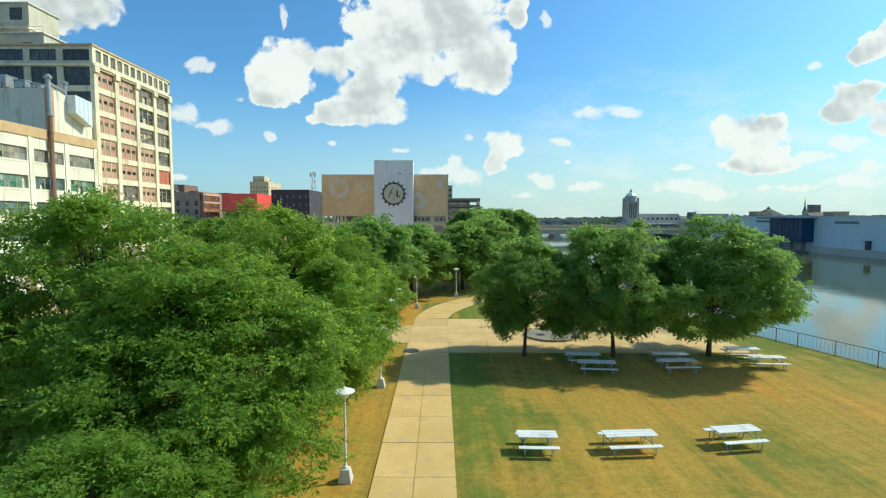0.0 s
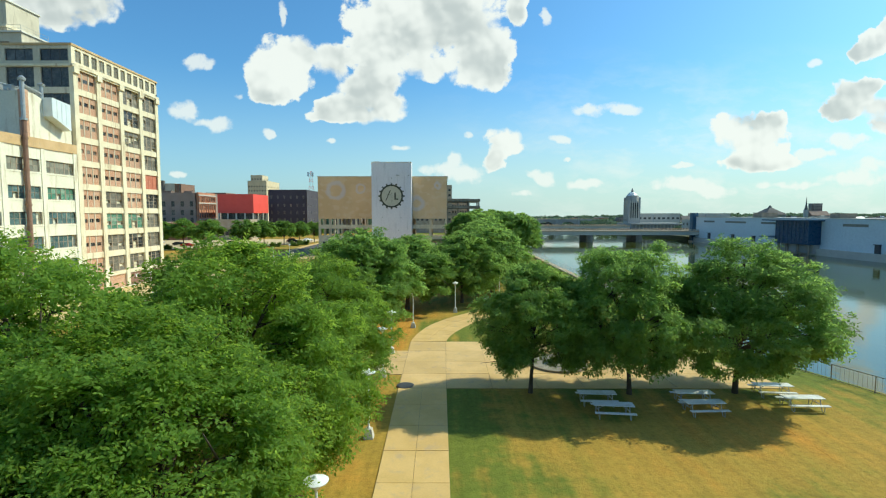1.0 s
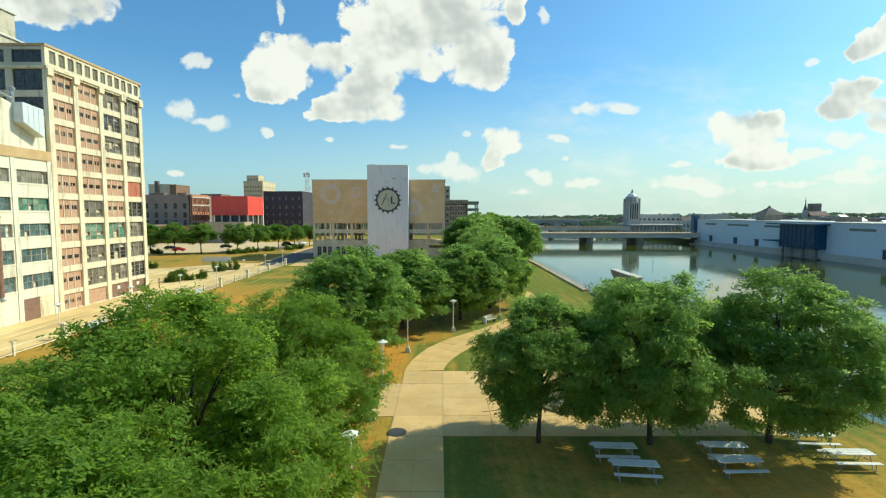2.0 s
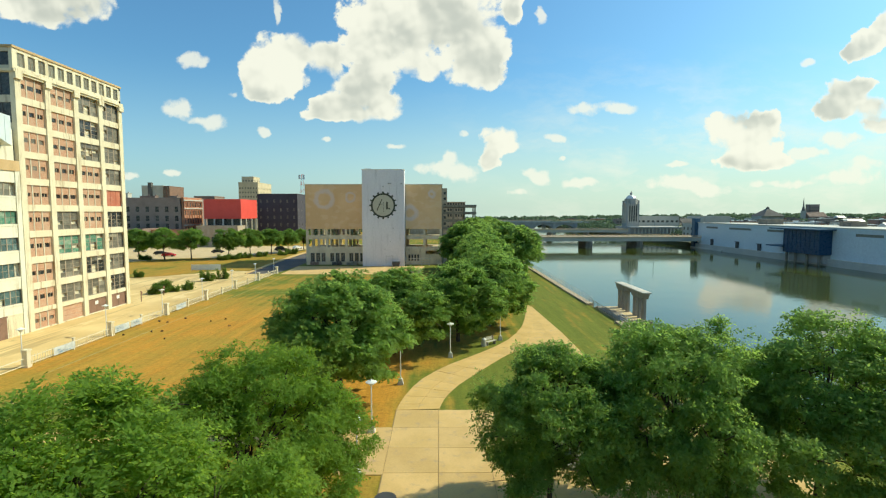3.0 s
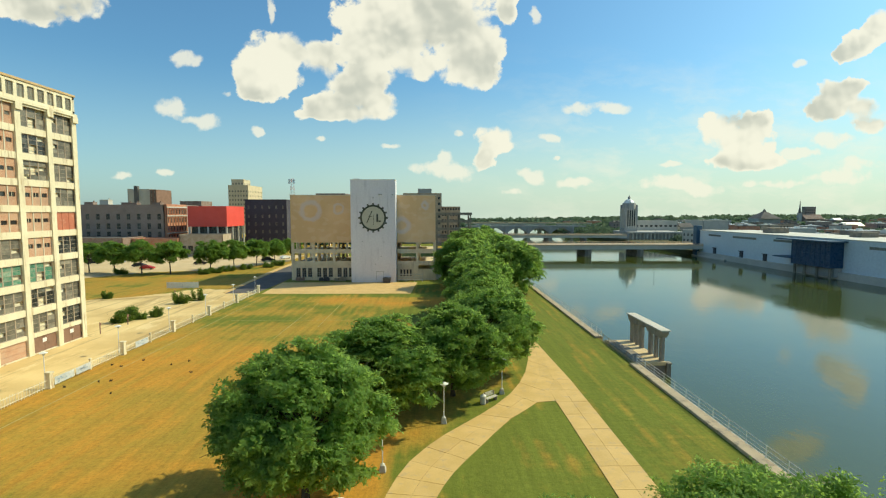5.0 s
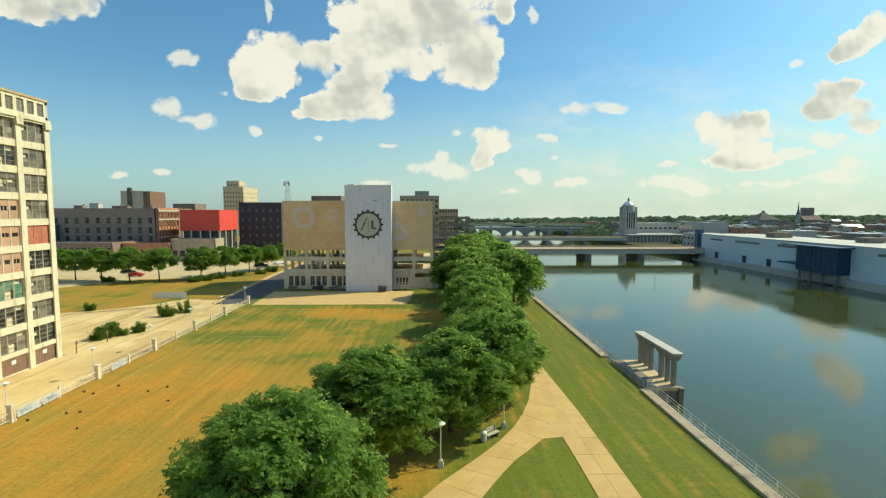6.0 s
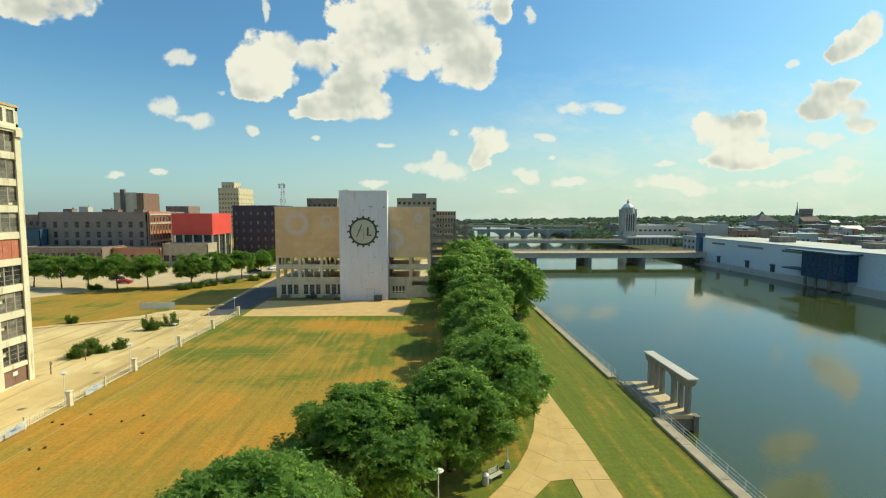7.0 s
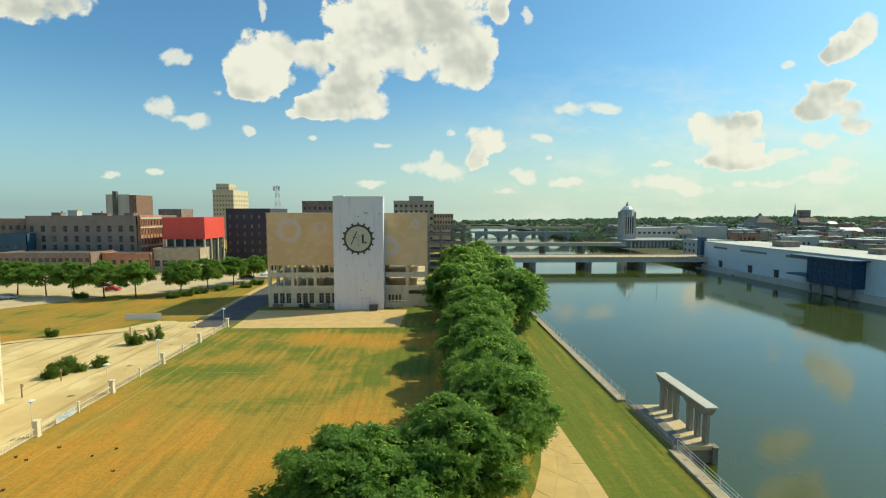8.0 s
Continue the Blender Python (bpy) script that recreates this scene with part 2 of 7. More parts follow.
bg.inputs[1].default_value = 0.11
wl.new(mixc.outputs[2], bg.inputs[0])
wout = wnode("ShaderNodeOutputWorld")
wl.new(bg.outputs[0], wout.inputs[0])


# ---- materials ----
class Nodes:
    """A small builder for one material."""

    def __init__(self, name):
        self.mat = bpy.data.materials.new(name)
        self.mat.use_nodes = True
        self.t = self.mat.node_tree
        self.bsdf = self.t.nodes["Principled BSDF"]
        self.out = self.t.nodes["Material Output"]

    def add(self, kind, **props):
        n = self.t.nodes.new(kind)
        for k, v in props.items():
            setattr(n, k, v)
        return n

    def link(self, a, b):
        self.t.links.new(a, b)

    def pos(self):
        return self.add("ShaderNodeNewGeometry").outputs["Position"]

    def noise(self, scale, detail=3, rough=0.55, src=None, stretch=None):
        n = self.add("ShaderNodeTexNoise")
        n.inputs["Scale"].default_value, n.inputs["Detail"].default_value, n.inputs["Roughness"].default_value = scale, detail, rough
        src = src or self.pos()
        if stretch:
            k = self.add("ShaderNodeVectorMath", operation="MULTIPLY")
            k.inputs[1].default_value = stretch
            self.link(src, k.inputs[0])
            src = k.outputs[0]
        self.link(src, n.inputs["Vector"])
        return n.outputs[0]

    def ramp(self, val, lo, hi, a=0.0, b=1.0):
        n = self.add("ShaderNodeMapRange", interpolation_type="SMOOTHSTEP")
        for i, v in enumerate((lo, hi, a, b)):
            n.inputs[i + 1].default_value = v
        self.link(val, n.inputs[0])
        return n.outputs[0]

    def mix(self, fac, a, b, blend="MIX"):
        n = self.add("ShaderNodeMix", data_type="RGBA", blend_type=blend)
        for i, v in ((0, fac), (6, a), (7, b)):
            if isinstance(v, (int, float)):
                n.inputs[i].default_value = v
            elif isinstance(v, tuple):
                n.inputs[i].default_value = (*v, 1)
            else:
                self.link(v, n.inputs[i])
        return n.outputs[2]

    def math(self, op, a, b=None, clamp=False):
        n = self.add("ShaderNodeMath", operation=op, use_clamp=clamp)
        for i, v in enumerate((a, b)):
            if isinstance(v, (int, float)):
                n.inputs[i].default_value = v
            elif v is not None:
                self.link(v, n.inputs[i])
        return n.outputs[0]

    def bump(self, height, strength=0.3, dist=0.02):
        n = self.add("ShaderNodeBump")
        n.inputs["Strength"].default_value, n.inputs["Distance"].default_value = strength, dist
        self.link(height, n.inputs["Height"])
        self.link(n.outputs[0], self.bsdf.inputs["Normal"])

    def done(self, color, rough=0.8, metal=0.0, spec=None):
        b = self.bsdf
        if isinstance(color, tuple):
            b.inputs["Base Color"].default_value = (*color, 1)
        else:
            self.link(color, b.inputs["Base Color"])
        if isinstance(rough, (int, float)):
            b.inputs["Roughness"].default_value = rough
        else:
            self.link(rough, b.inputs["Roughness"])
        b.inputs["Metallic"].default_value = metal
        if spec is not None:
            b.inputs["Specular IOR Level"].default_value = spec
        return self.mat


def surf(name, c1, c2, scale=0.6, fine=9.0, rough=0.8, bump=0.25, dist=0.02, metal=0.0, stain=None, vary=0.0, streak=False):
    """A matt surface: two tones in large soft patches, fine grain, and stains that run down where asked."""
    n = Nodes(name)
    base = n.mix(n.ramp(n.noise(scale, 4), 0.35, 0.65), c1, c2)
    grain = n.noise(fine, 4, 0.65)
    base = n.mix(0.35, base, n.mix(grain, tuple(0.55 * c for c in c1), tuple(min(1, 1.35 * c) for c in c2)))
    if stain:
        s = n.noise(1.1, 5, 0.7, stretch=(1, 1, 0.12) if streak else None)
        base = n.mix(n.ramp(s, 0.52, 0.72), base, stain)
    if vary:
        info = n.add("ShaderNodeObjectInfo")
        k = n.ramp(info.outputs["Random"], 0, 1, 1 - vary, 1 + vary)
        cc = n.add("ShaderNodeCombineColor")
        for i in range(3):
            n.link(k, cc.inputs[i])
        base = n.mix(1.0, base, cc.outputs[0], "MULTIPLY")
    n.bump(grain, bump, dist)
    return n.done(base, rough, metal)


def plain_glass(name, tone, rough=0.08, spec=0.6, dirt=(0.25, 0.24, 0.2)):
    n = Nodes(name)
    base = n.mix(n.ramp(n.noise(1.3, 5, 0.7), 0.42, 0.7), tone, dirt)
    info = n.add("ShaderNodeObjectInfo")
    base = n.mix(n.math("MULTIPLY", info.outputs["Random"], 0.75), base, tuple(0.4 * c for c in tone))
    base = n.mix(n.ramp(info.outputs["Random"], 0.12, 0.0, 0.0, 0.7), base, dirt)
    return n.done(base, n.ramp(n.noise(2.0, 3), 0.3, 0.7, rough, rough + 0.25), spec=spec)


M = {}
M["concrete"] = surf("concrete_slab", (0.57, 0.368, 0.125), (0.665, 0.445, 0.175), 0.5, 14, 0.88, 0.2, 0.01, stain=(0.50, 0.35, 0.185), vary=0.04)
M["plaza"] = surf("plaza_slab", (0.555, 0.365, 0.14), (0.655, 0.445, 0.195), 0.4, 12, 0.88, 0.2, 0.01, stain=(0.47, 0.33, 0.18), vary=0.07)
M["yard"] = surf("yard_concrete", (0.585, 0.425, 0.225), (0.675, 0.515, 0.295), 0.16, 5, 0.9, 0.3, 0.02, stain=(0.38, 0.32, 0.23))
n = Nodes("sandy_gravel")
grit = n.noise(5, 5, 0.7)
base = n.mix(n.ramp(n.noise(0.1, 4), 0.35, 0.65), (0.61, 0.415, 0.165), (0.82, 0.605, 0.28))
base = n.mix(0.3, base, n.mix(grit, (0.36, 0.25, 0.11), (0.86, 0.66, 0.34)))
ruts = n.noise(1.0, 3, 0.6, stretch=(0.75, 0.035, 1))
base = n.mix(n.ramp(ruts, 0.53, 0.63, 0.0, 0.62), base, (0.36, 0.25, 0.105))
worn = n.noise(1.0, 4, 0.7, stretch=(0.4, 0.09, 1))
base = n.mix(n.ramp(worn, 0.55, 0.66, 0.0, 0.6), base, (0.84, 0.66, 0.36))
base = n.mix(n.ramp(n.noise(0.33, 5, 0.75), 0.60, 0.72, 0.0, 0.7), base, (0.30, 0.24, 0.09))
n.bump(grit, 0.4, 0.05)
M["sand"] = n.done(base, 0.95)
M["asphalt"] = surf("asphalt", (0.075, 0.07, 0.07), (0.115, 0.105, 0.10), 0.3, 20, 0.85, 0.3, 0.01)
M["joint"] = surf("joint_dirt", (0.33, 0.235, 0.11), (0.42, 0.30, 0.15), 1.5, 12, 0.95)
M["old_concrete"] = surf("weathered_concrete", (0.19, 0.165, 0.13), (0.31, 0.27, 0.21), 0.7, 7, 0.9, 0.5, 0.03, stain=(0.13, 0.12, 0.10), streak=True)
M["pier_concrete"] = surf("grey_tan_concrete", (0.27, 0.24, 0.195), (0.37, 0.33, 0.27), 0.7, 7, 0.9, 0.5, 0.03, stain=(0.18, 0.16, 0.13), streak=True)
M["wall_cap"] = surf("seawall_concrete", (0.54, 0.42, 0.27), (0.63, 0.50, 0.34), 0.8, 9, 0.9, 0.4, 0.02, stain=(0.24, 0.19, 0.14))
M["white_metal"] = surf("white_painted_metal", (0.72, 0.72, 0.68), (0.80, 0.80, 0.76), 1.5, 14, 0.45, 0.1, 0.004)
M["grey_metal"] = surf("galvanised_metal", (0.33, 0.34, 0.34), (0.45, 0.46, 0.46), 1.5, 14, 0.45, 0.1, 0.004, metal=0.6)
M["alu"] = surf("white_plank", (0.68, 0.67, 0.63), (0.78, 0.77, 0.73), 1.0, 10, 0.5, 0.1, 0.003, stain=(0.5, 0.47, 0.4), vary=0.05)
M["dark_metal"] = surf("dark_metal", (0.04, 0.04, 0.045), (0.07, 0.07, 0.075), 1.5, 14, 0.5, 0.1, 0.004)
M["bark"] = surf("bark", (0.05, 0.036, 0.025), (0.10, 0.075, 0.052), 2.0, 18, 0.95, 0.8, 0.03)


def leafy(name, dark, light, through):
    n = Nodes(name)
    g = n.add("ShaderNodeNewGeometry")
    info = n.add("ShaderNodeObjectInfo")
    f = n.math("ADD", n.math("MULTIPLY", g.outputs["Random Per Island"], 0.65), n.math("MULTIPLY", n.noise(0.55, 2), 0.45))
    f = n.math("ADD", f, n.math("MULTIPLY", n.math("SUBTRACT", info.outputs["Random"], 0.5), 0.25), clamp=True)
    col = n.mix(f, dark, light)
    n.done(col, 0.65, spec=0.15)
    tr = n.add("ShaderNodeBsdfTranslucent")
    n.link(n.mix(0.5, col, through), tr.inputs[0])
    ms = n.add("ShaderNodeMixShader")
    ms.inputs[0].default_value = 0.57
    n.link(n.bsdf.outputs[0], ms.inputs[1]), n.link(tr.outputs[0], ms.inputs[2]), n.link(ms.outputs[0], n.out.inputs[0])
    return n.mat


M["leaf"] = leafy("locust_leaf", (0.10, 0.19, 0.05), (0.205, 0.33, 0.085), (0.60, 0.83, 0.18))
M["leaf_front"] = leafy("locust_leaf_deep", (0.102, 0.192, 0.036), (0.215, 0.34, 0.057), (0.56, 0.75, 0.088))
M["leaf_far"] = leafy("tree_leaf", (0.09, 0.18, 0.045), (0.19, 0.32, 0.075), (0.42, 0.6, 0.09))
M["scrub"] = leafy("scrub_leaf", (0.07, 0.13, 0.03), (0.17, 0.25, 0.06), (0.28, 0.4, 0.05))
# distant foliage, paled and blued so its colour carries the aerial haze
M["woods"] = leafy("hazed_woods_leaf", (0.085, 0.13, 0.092), (0.115, 0.168, 0.11), (0.15, 0.22, 0.12))

# lawn: green where watered, straw and orange where dry, mown in faint stripes
n = Nodes("lawn")
p = n.pos()
sx = n.add("ShaderNodeSeparateXYZ")
n.link(p, sx.inputs[0])
X, Y = sx.outputs[0], sx.outputs[1]
patch = n.noise(0.075, 4, 0.6)
streaks = n.noise(0.35, 4, 0.65, stretch=(1.0, 0.22, 1))
small = n.noise(1.3, 6, 0.75)
row_x = n.ramp(Y, 46, 98, -9, 9)
field = n.math("MULTIPLY", n.ramp(n.math("SUBTRACT", X, row_x), -1.5, -6), n.ramp(n.math("ADD", Y, n.math("MULTIPLY", n.noise(0.2, 4, 0.7), 6.0)), 53.5, 59.5))
near_lawn = n.math("MULTIPLY", n.ramp(n.math("ADD", X, n.math("MULTIPLY", n.math("SUBTRACT", n.noise(0.3, 4, 0.7), 0.5), 7.0)), 0.6, 6.5), n.ramp(Y, 42, 30))
left_edge = n.math("MULTIPLY", n.math("MULTIPLY", n.ramp(X, -2.0, -3.5), n.ramp(X, -17, -12)), n.ramp(Y, 78, 60))
far_field = n.math("MULTIPLY", n.ramp(Y, 80, 112), n.ramp(Y, 148, 128, 0.55, 1.0))
old_lot = n.math("MULTIPLY", n.ramp(X, -46, -52), n.ramp(Y, 100, 125))
bank = n.math("MULTIPLY", n.ramp(X, 17, 20), n.ramp(Y, 48, 56))
dry = n.math("ADD", n.math("MULTIPLY", field, 0.72), n.math("MULTIPLY", near_lawn, 0.52))
dry = n.math("ADD", dry, n.math("MULTIPLY", n.math("MULTIPLY", left_edge, 0.62), n.math("SUBTRACT", 1.0, field)))
dry = n.math("ADD", dry, n.math("MULTIPLY", bank, 0.1))
dry = n.math("ADD", dry, n.math("MULTIPLY", old_lot, 0.34))
under = n.ramp(n.math("ABSOLUTE", n.math("SUBTRACT", X, row_x)), 7.5, 3.5)
dry = n.math("ADD", dry, n.math("MULTIPLY", n.math("MULTIPLY", under, 0.4), n.ramp(Y, 50, 54)))
dry = n.math("SUBTRACT", dry, n.math("MULTIPLY", n.math("MULTIPLY", far_field, field), 0.46))
dry = n.math("ADD", dry, n.math("MULTIPLY", n.math("MULTIPLY", n.math("SUBTRACT", patch, 0.5), 2.1), n.math("SUBTRACT", 1.0, n.math("MULTIPLY", bank, 0.9))))
dry = n.math("SUBTRACT", dry, n.math("MULTIPLY", n.math("MULTIPLY", field, n.ramp(Y, 132, 137)), 0.35))
burnt = n.math("MULTIPLY", n.math("MULTIPLY", n.ramp(Y, 121, 126), n.ramp(Y, 134, 131)), n.ramp(X, -27, -20))
dry = n.math("ADD", dry, n.math("MULTIPLY", n.math("MULTIPLY", burnt, field), 0.4))
dry = n.math("ADD", dry, n.math("MULTIPLY", n.math("SUBTRACT", streaks, 0.5), 0.6))
dry = n.math("ADD", dry, n.math("MULTIPLY", n.math("SUBTRACT", n.noise(0.5, 4, 0.7, stretch=(0.25, 1.0, 1)), 0.5), 0.3))
dry = n.math("ADD", dry, n.math("MULTIPLY", n.math("SUBTRACT", small, 0.5), 0.4))
wave = n.math("MULTIPLY", n.noise(0.11, 3), 9.0)
stripe = n.math("SINE", n.math("ADD", n.math("MULTIPLY", X, 3.7), wave))
hatch = n.noise(1.0, 3, 0.6, stretch=(0.09, 1.3, 1))
mown = n.noise(1.0, 3, 0.6, stretch=(1.0, 0.06, 1))
dry = n.math("ADD", dry, n.math("MULTIPLY", n.math("SUBTRACT", n.math("ADD", n.math("MULTIPLY", hatch, 0.3), n.math("MULTIPLY", mown, 1.2)), 0.75), 0.5))
dry = n.math("ADD", dry, n.math("MULTIPLY", n.math("MULTIPLY", stripe, 0.1), n.ramp(n.noise(0.15, 3), 0.35, 0.65)))
green = n.mix(small, (0.125, 0.152, 0.023), (0.195, 0.222, 0.038))
straw = n.mix(small, (0.335, 0.212, 0.036), (0.44, 0.29, 0.058))
orange = n.mix(small, (0.46, 0.21, 0.03), (0.60, 0.315, 0.06))
col = n.mix(n.ramp(dry, 0.02, 0.48), green, straw)
col = n.mix(n.ramp(dry, 0.44, 1.0), col, orange)
brush = n.mix(n.noise(0.08, 4), (0.05, 0.06, 0.028), (0.115, 0.105, 0.055))
col = n.mix(n.ramp(X, 126, 130), col, brush)
col = n.mix(n.ramp(Y, 420, 560), col, brush)
col = n.mix(n.ramp(n.noise(3.2, 6, 0.85), 0.42, 0.7, 0.0, 0.42), col, (0.075, 0.075, 0.016))
tone = n.math("ADD", n.math("MULTIPLY", n.noise(1.0, 4, 0.7, stretch=(1.3, 0.07, 1)), 0.8), n.math("MULTIPLY", n.noise(1.0, 4, 0.7, stretch=(0.12, 1.6, 1)), 0.24))
clump = n.noise(2.4, 5, 0.8)
tone = n.math("ADD", n.math("ADD", tone, n.math("MULTIPLY", clump, 0.6)), 0.185)
tc3 = n.add("ShaderNodeCombineColor")
for i in range(3):
    n.link(tone, tc3.inputs[i])
col = n.mix(1.0, col, tc3.outputs[0], "MULTIPLY")
n.bump(n.math("ADD", n.noise(9, 4, 0.7), n.noise(1.5, 2)), 0.6, 0.06)
M["lawn"] = n.done(col, 0.95, spec=0.15)

# river
n = Nodes("river_water")
n.bump(n.math("ADD", n.noise(0.9, 3, 0.6, stretch=(1, 0.45, 1)), n.math("MULTIPLY", n.noise(0.12, 2), 1.5)), 0.10, 0.12)
M["water"] = n.done(n.mix(n.noise(0.02, 2), (0.054, 0.07, 0.012), (0.064, 0.082, 0.015)), 0.06, spec=0.5)

# ---- ground, river ----
def ground_sheet():
    """One sheet to the horizon, with the river's channel cut out and its banks turned down."""
    ys = [-700, -300, -120, -60, -20, 10, 30, 40, 50, 60, 80, 100, 120, 140, 160, 200, 250, 320, 420, 560, 750, 1000, 1300]
    left = [(-3500), (-600), (-200), (-90), (-54), (-42), (-20), (0), (15), None]
    right = [None, 150, 260, 500, 1200, 3500]
    verts, faces = [], []

    def bank_left(y):
        return 27.2 if y < 50 else 26.5 if y < 320 else 26.6 + (y - 320) * 0.09

    def bank_right(y):
        return 131.0 if y < 320 else 131.0 + (y - 320) * 0.03

    def strip(xs_of):
        start = len(verts)
        cols = len(xs_of(0))
        for y in ys:
            for x, z in xs_of(y):
                verts.append((x, y, z))
        for j in range(len(ys) - 1):
            for i in range(cols - 1):
                a = start + j * cols + i
                faces.append((a, a + 1, a + cols + 1, a + cols))

    strip(lambda y: [(x, 0.0) for x in left[:-1]] + [(bank_left(y), 0.0), (bank_left(y), -4.0)])
    strip(lambda y: [(bank_right(y), -4.0), (bank_right(y), 0.3)] + [(x, 0.3) for x in right[1:]])
    for y0, y1 in ((1300, 4200), (-3500, -700)):
        k = len(verts)
        zf = -75 if y1 > 0 else 0
        verts.extend([(-3500, y0, 0 if y0 > 0 else zf), (3500, y0, 0), (3500, y1, zf), (-3500, y1, zf)])
        faces.append((k, k + 1, k + 2, k + 3))
    ob = new("ground", mesh_of("ground", verts, faces, [M["lawn"]]))
    tagged(ob, "park lawn with green and sun-dried orange grass", "grass", kind="structure")
    bm = bmesh.new()
    vs = [bm.verts.new(v) for v in ((20, -700, -2), (160, -700, -2), (160, 1302, -2), (20, 1302, -2))]
    bm.faces.new(vs)
    single("water", bm, M["water"], "calm green-grey river reflecting clouds", "river", kind="structure")


ground_sheet()


def sheet(name, pts, z, mat, label, category):
    bm = bmesh.new()
    prism(bm, pts, -0.2, z)
    return single(name, bm, mat, label, category, kind="structure")


def ragged(pts, step=1.6, amp=0.55):
    """The same outline with uneven, worn edges."""
    rng = random.Random(9)
    out = []
    for (ax, ay), (bx, by) in zip(pts, pts[1:] + pts[:1]):
        ln = math.hypot(bx - ax, by - ay)
        m = max(1, int(ln / step))
        for i in range(m):
            f = i / m
            k = rng.uniform(-amp, amp) if 0 < i else 0.0
            out.append((ax + (bx - ax) * f - (by - ay) / ln * k, ay + (by - ay) * f + (bx - ax) / ln * k))
    return out


sheet("yard", [(-54.0, 20), (-42.6, 20), (-42.6, 139.5), (-46.5, 142.5)] + ragged([(-46.5, 143.5), (-53, 145.2), (-60, 146), (-64, 139), (-70, 134), (-77, 130), (-84, 124)])[:-4] + [(-84, 124), (-84, 98), (-54, 98)], 0.02, M["sand"],
      "pale sandy concrete yard beside the old factory", "yard")
sheet("pavement", [(-40.7, 138.2), (-5.0, 138.0), (-4.0, 157.3), (-41.5, 157.3)], 0.04, M["plaza"], "pale concrete apron before the loft building", "pavement")
sheet("road", [(-49.6, 138.8), (-42.4, 140.2), (-41.8, 158), (-43.0, 250), (-52.0, 250), (-52.0, 190)], 0.03, M["asphalt"], "dark asphalt street beside the building", "road")
sheet("kerb", [(-50.6, 140.2), (-49.7, 139.0), (-52.1, 190), (-52.1, 250), (-53.8, 250), (-53.8, 190)], 0.16, M["plaza"], "pale concrete kerb strip along the street", "kerb")
sheet("parking_lot", [(-200, 150), (-108, 161), (-92, 182), (-78, 186), (-66, 200), (-58, 216), (-58, 245), (-200, 245)], 0.03, M["yard"],
      "pale concrete parking lot behind a row of trees", "parking lot")


# ---- paths of concrete slabs ----
def smooth(pts, n):
    out = []
    p = [pts[0]] + list(pts) + [pts[-1]]
    for i in range(1, len(p) - 2):
        for k in range(n):
            f = k / n
            a, b, c, d = (np.array(p[i + j], float) for j in (-1, 0, 1, 2))
            out.append(0.5 * (2 * b + (c - a) * f + (2 * a - 5 * b + 4 * c - d) * f * f + (3 * b - a - 3 * c + d) * f ** 3))
    out.append(np.array(p[-2], float))
    return out


def slab(pts, z, mat, parent, gap=0.022):
    c = sum((np.array(q) for q in pts), np.zeros(2)) / len(pts)
    inner = []
    for q in pts:
        d = np.array(q) - c
        inner.append(c + d * max(0.0, 1 - gap / max(0.3, np.linalg.norm(d))))
    bm = bmesh.new()
    prism(bm, inner, 0.0, z)
    me = from_bm("slab", bm, mat)
    return piece("slab", me, parent)


def slab_path(name, lefts, rights, label, cols=2, z=0.05, mat="concrete"):
    root = thing(name, label, "path", kind="structure")
    bm = bmesh.new()
    for (a, b), (c, d) in zip(zip(lefts, rights), zip(lefts[1:], rights[1:])):
        vs = [bm.verts.new((*q, 0.022)) for q in (a, b, d, c)]
        bm.faces.new(vs)
    part("joint_bed", bm, M["joint"], root, "dirt in the slab joints")
    for i in range(len(lefts) - 1):
        for k in range(cols):
            f0, f1 = k / cols, (k + 1) / cols
            q = [lerp(lefts[i], rights[i], f0), lerp(lefts[i], rights[i], f1), lerp(lefts[i + 1], rights[i + 1], f1), lerp(lefts[i + 1], rights[i + 1], f0)]
            slab(q, z + random.uniform(-0.006, 0.006), M[mat], root)
    return root


def straight(y0, y1, step, xl, xr):
    m = max(1, round((y1 - y0) / step))
    ys = [y0 + (y1 - y0) * i / m for i in range(m + 1)]
    return [np.array((xl(y), y)) for y in ys], [np.array((xr(y), y)) for y in ys]


slab_path("path", *straight(-12, 37.6, 3.1, lambda y: lerp(-2.6, -3.1, (y + 12) / 50), lambda y: lerp(0.75, 0.35, (y + 12) / 50)), "pale tan concrete park path in two rows of slabs")
curveL = smooth([(-3.1, 50.4), (-2.6, 53.5), (-1.2, 58.0), (1.6, 62.5), (5.2, 66.8), (8.9, 72.2), (11.9, 79.5), (14.0, 88.5), (15.4, 95.0)], 2)
curveR = smooth([(0.4, 50.6), (0.9, 53.0), (2.2, 56.2), (4.6, 60.3), (8.0, 65.8), (11.2, 69.6), (14.6, 76.4), (15.6, 86.0), (15.7, 95.0)], 2)
slab_path("path", curveL, curveR, "pale tan concrete path that bends away between lawns")
slab_path("path", *straight(50.4, 76.4, 3.25, lambda y: 13.35, lambda y: 16.6), "pale tan straight concrete path towards the plaza")
slab_path("path", *straight(76.4, 94.0, 3.25, lambda y: lerp(14.65, 15.65, (y - 76.4) / 17.6), lambda y: lerp(16.6, 16.0, (y - 76.4) / 17.6)), "narrowing end of the pale concrete path", cols=1)
bm = bmesh.new()
prism(bm, [(11.2, 69.75), (13.3, 70.1), (13.35, 66.5), (16.55, 76.3), (14.6, 76.5)], 0.0, 0.046)
single("path_wedge", bm, M["concrete"], "pale concrete wedge where two paths meet", "path", kind="structure")
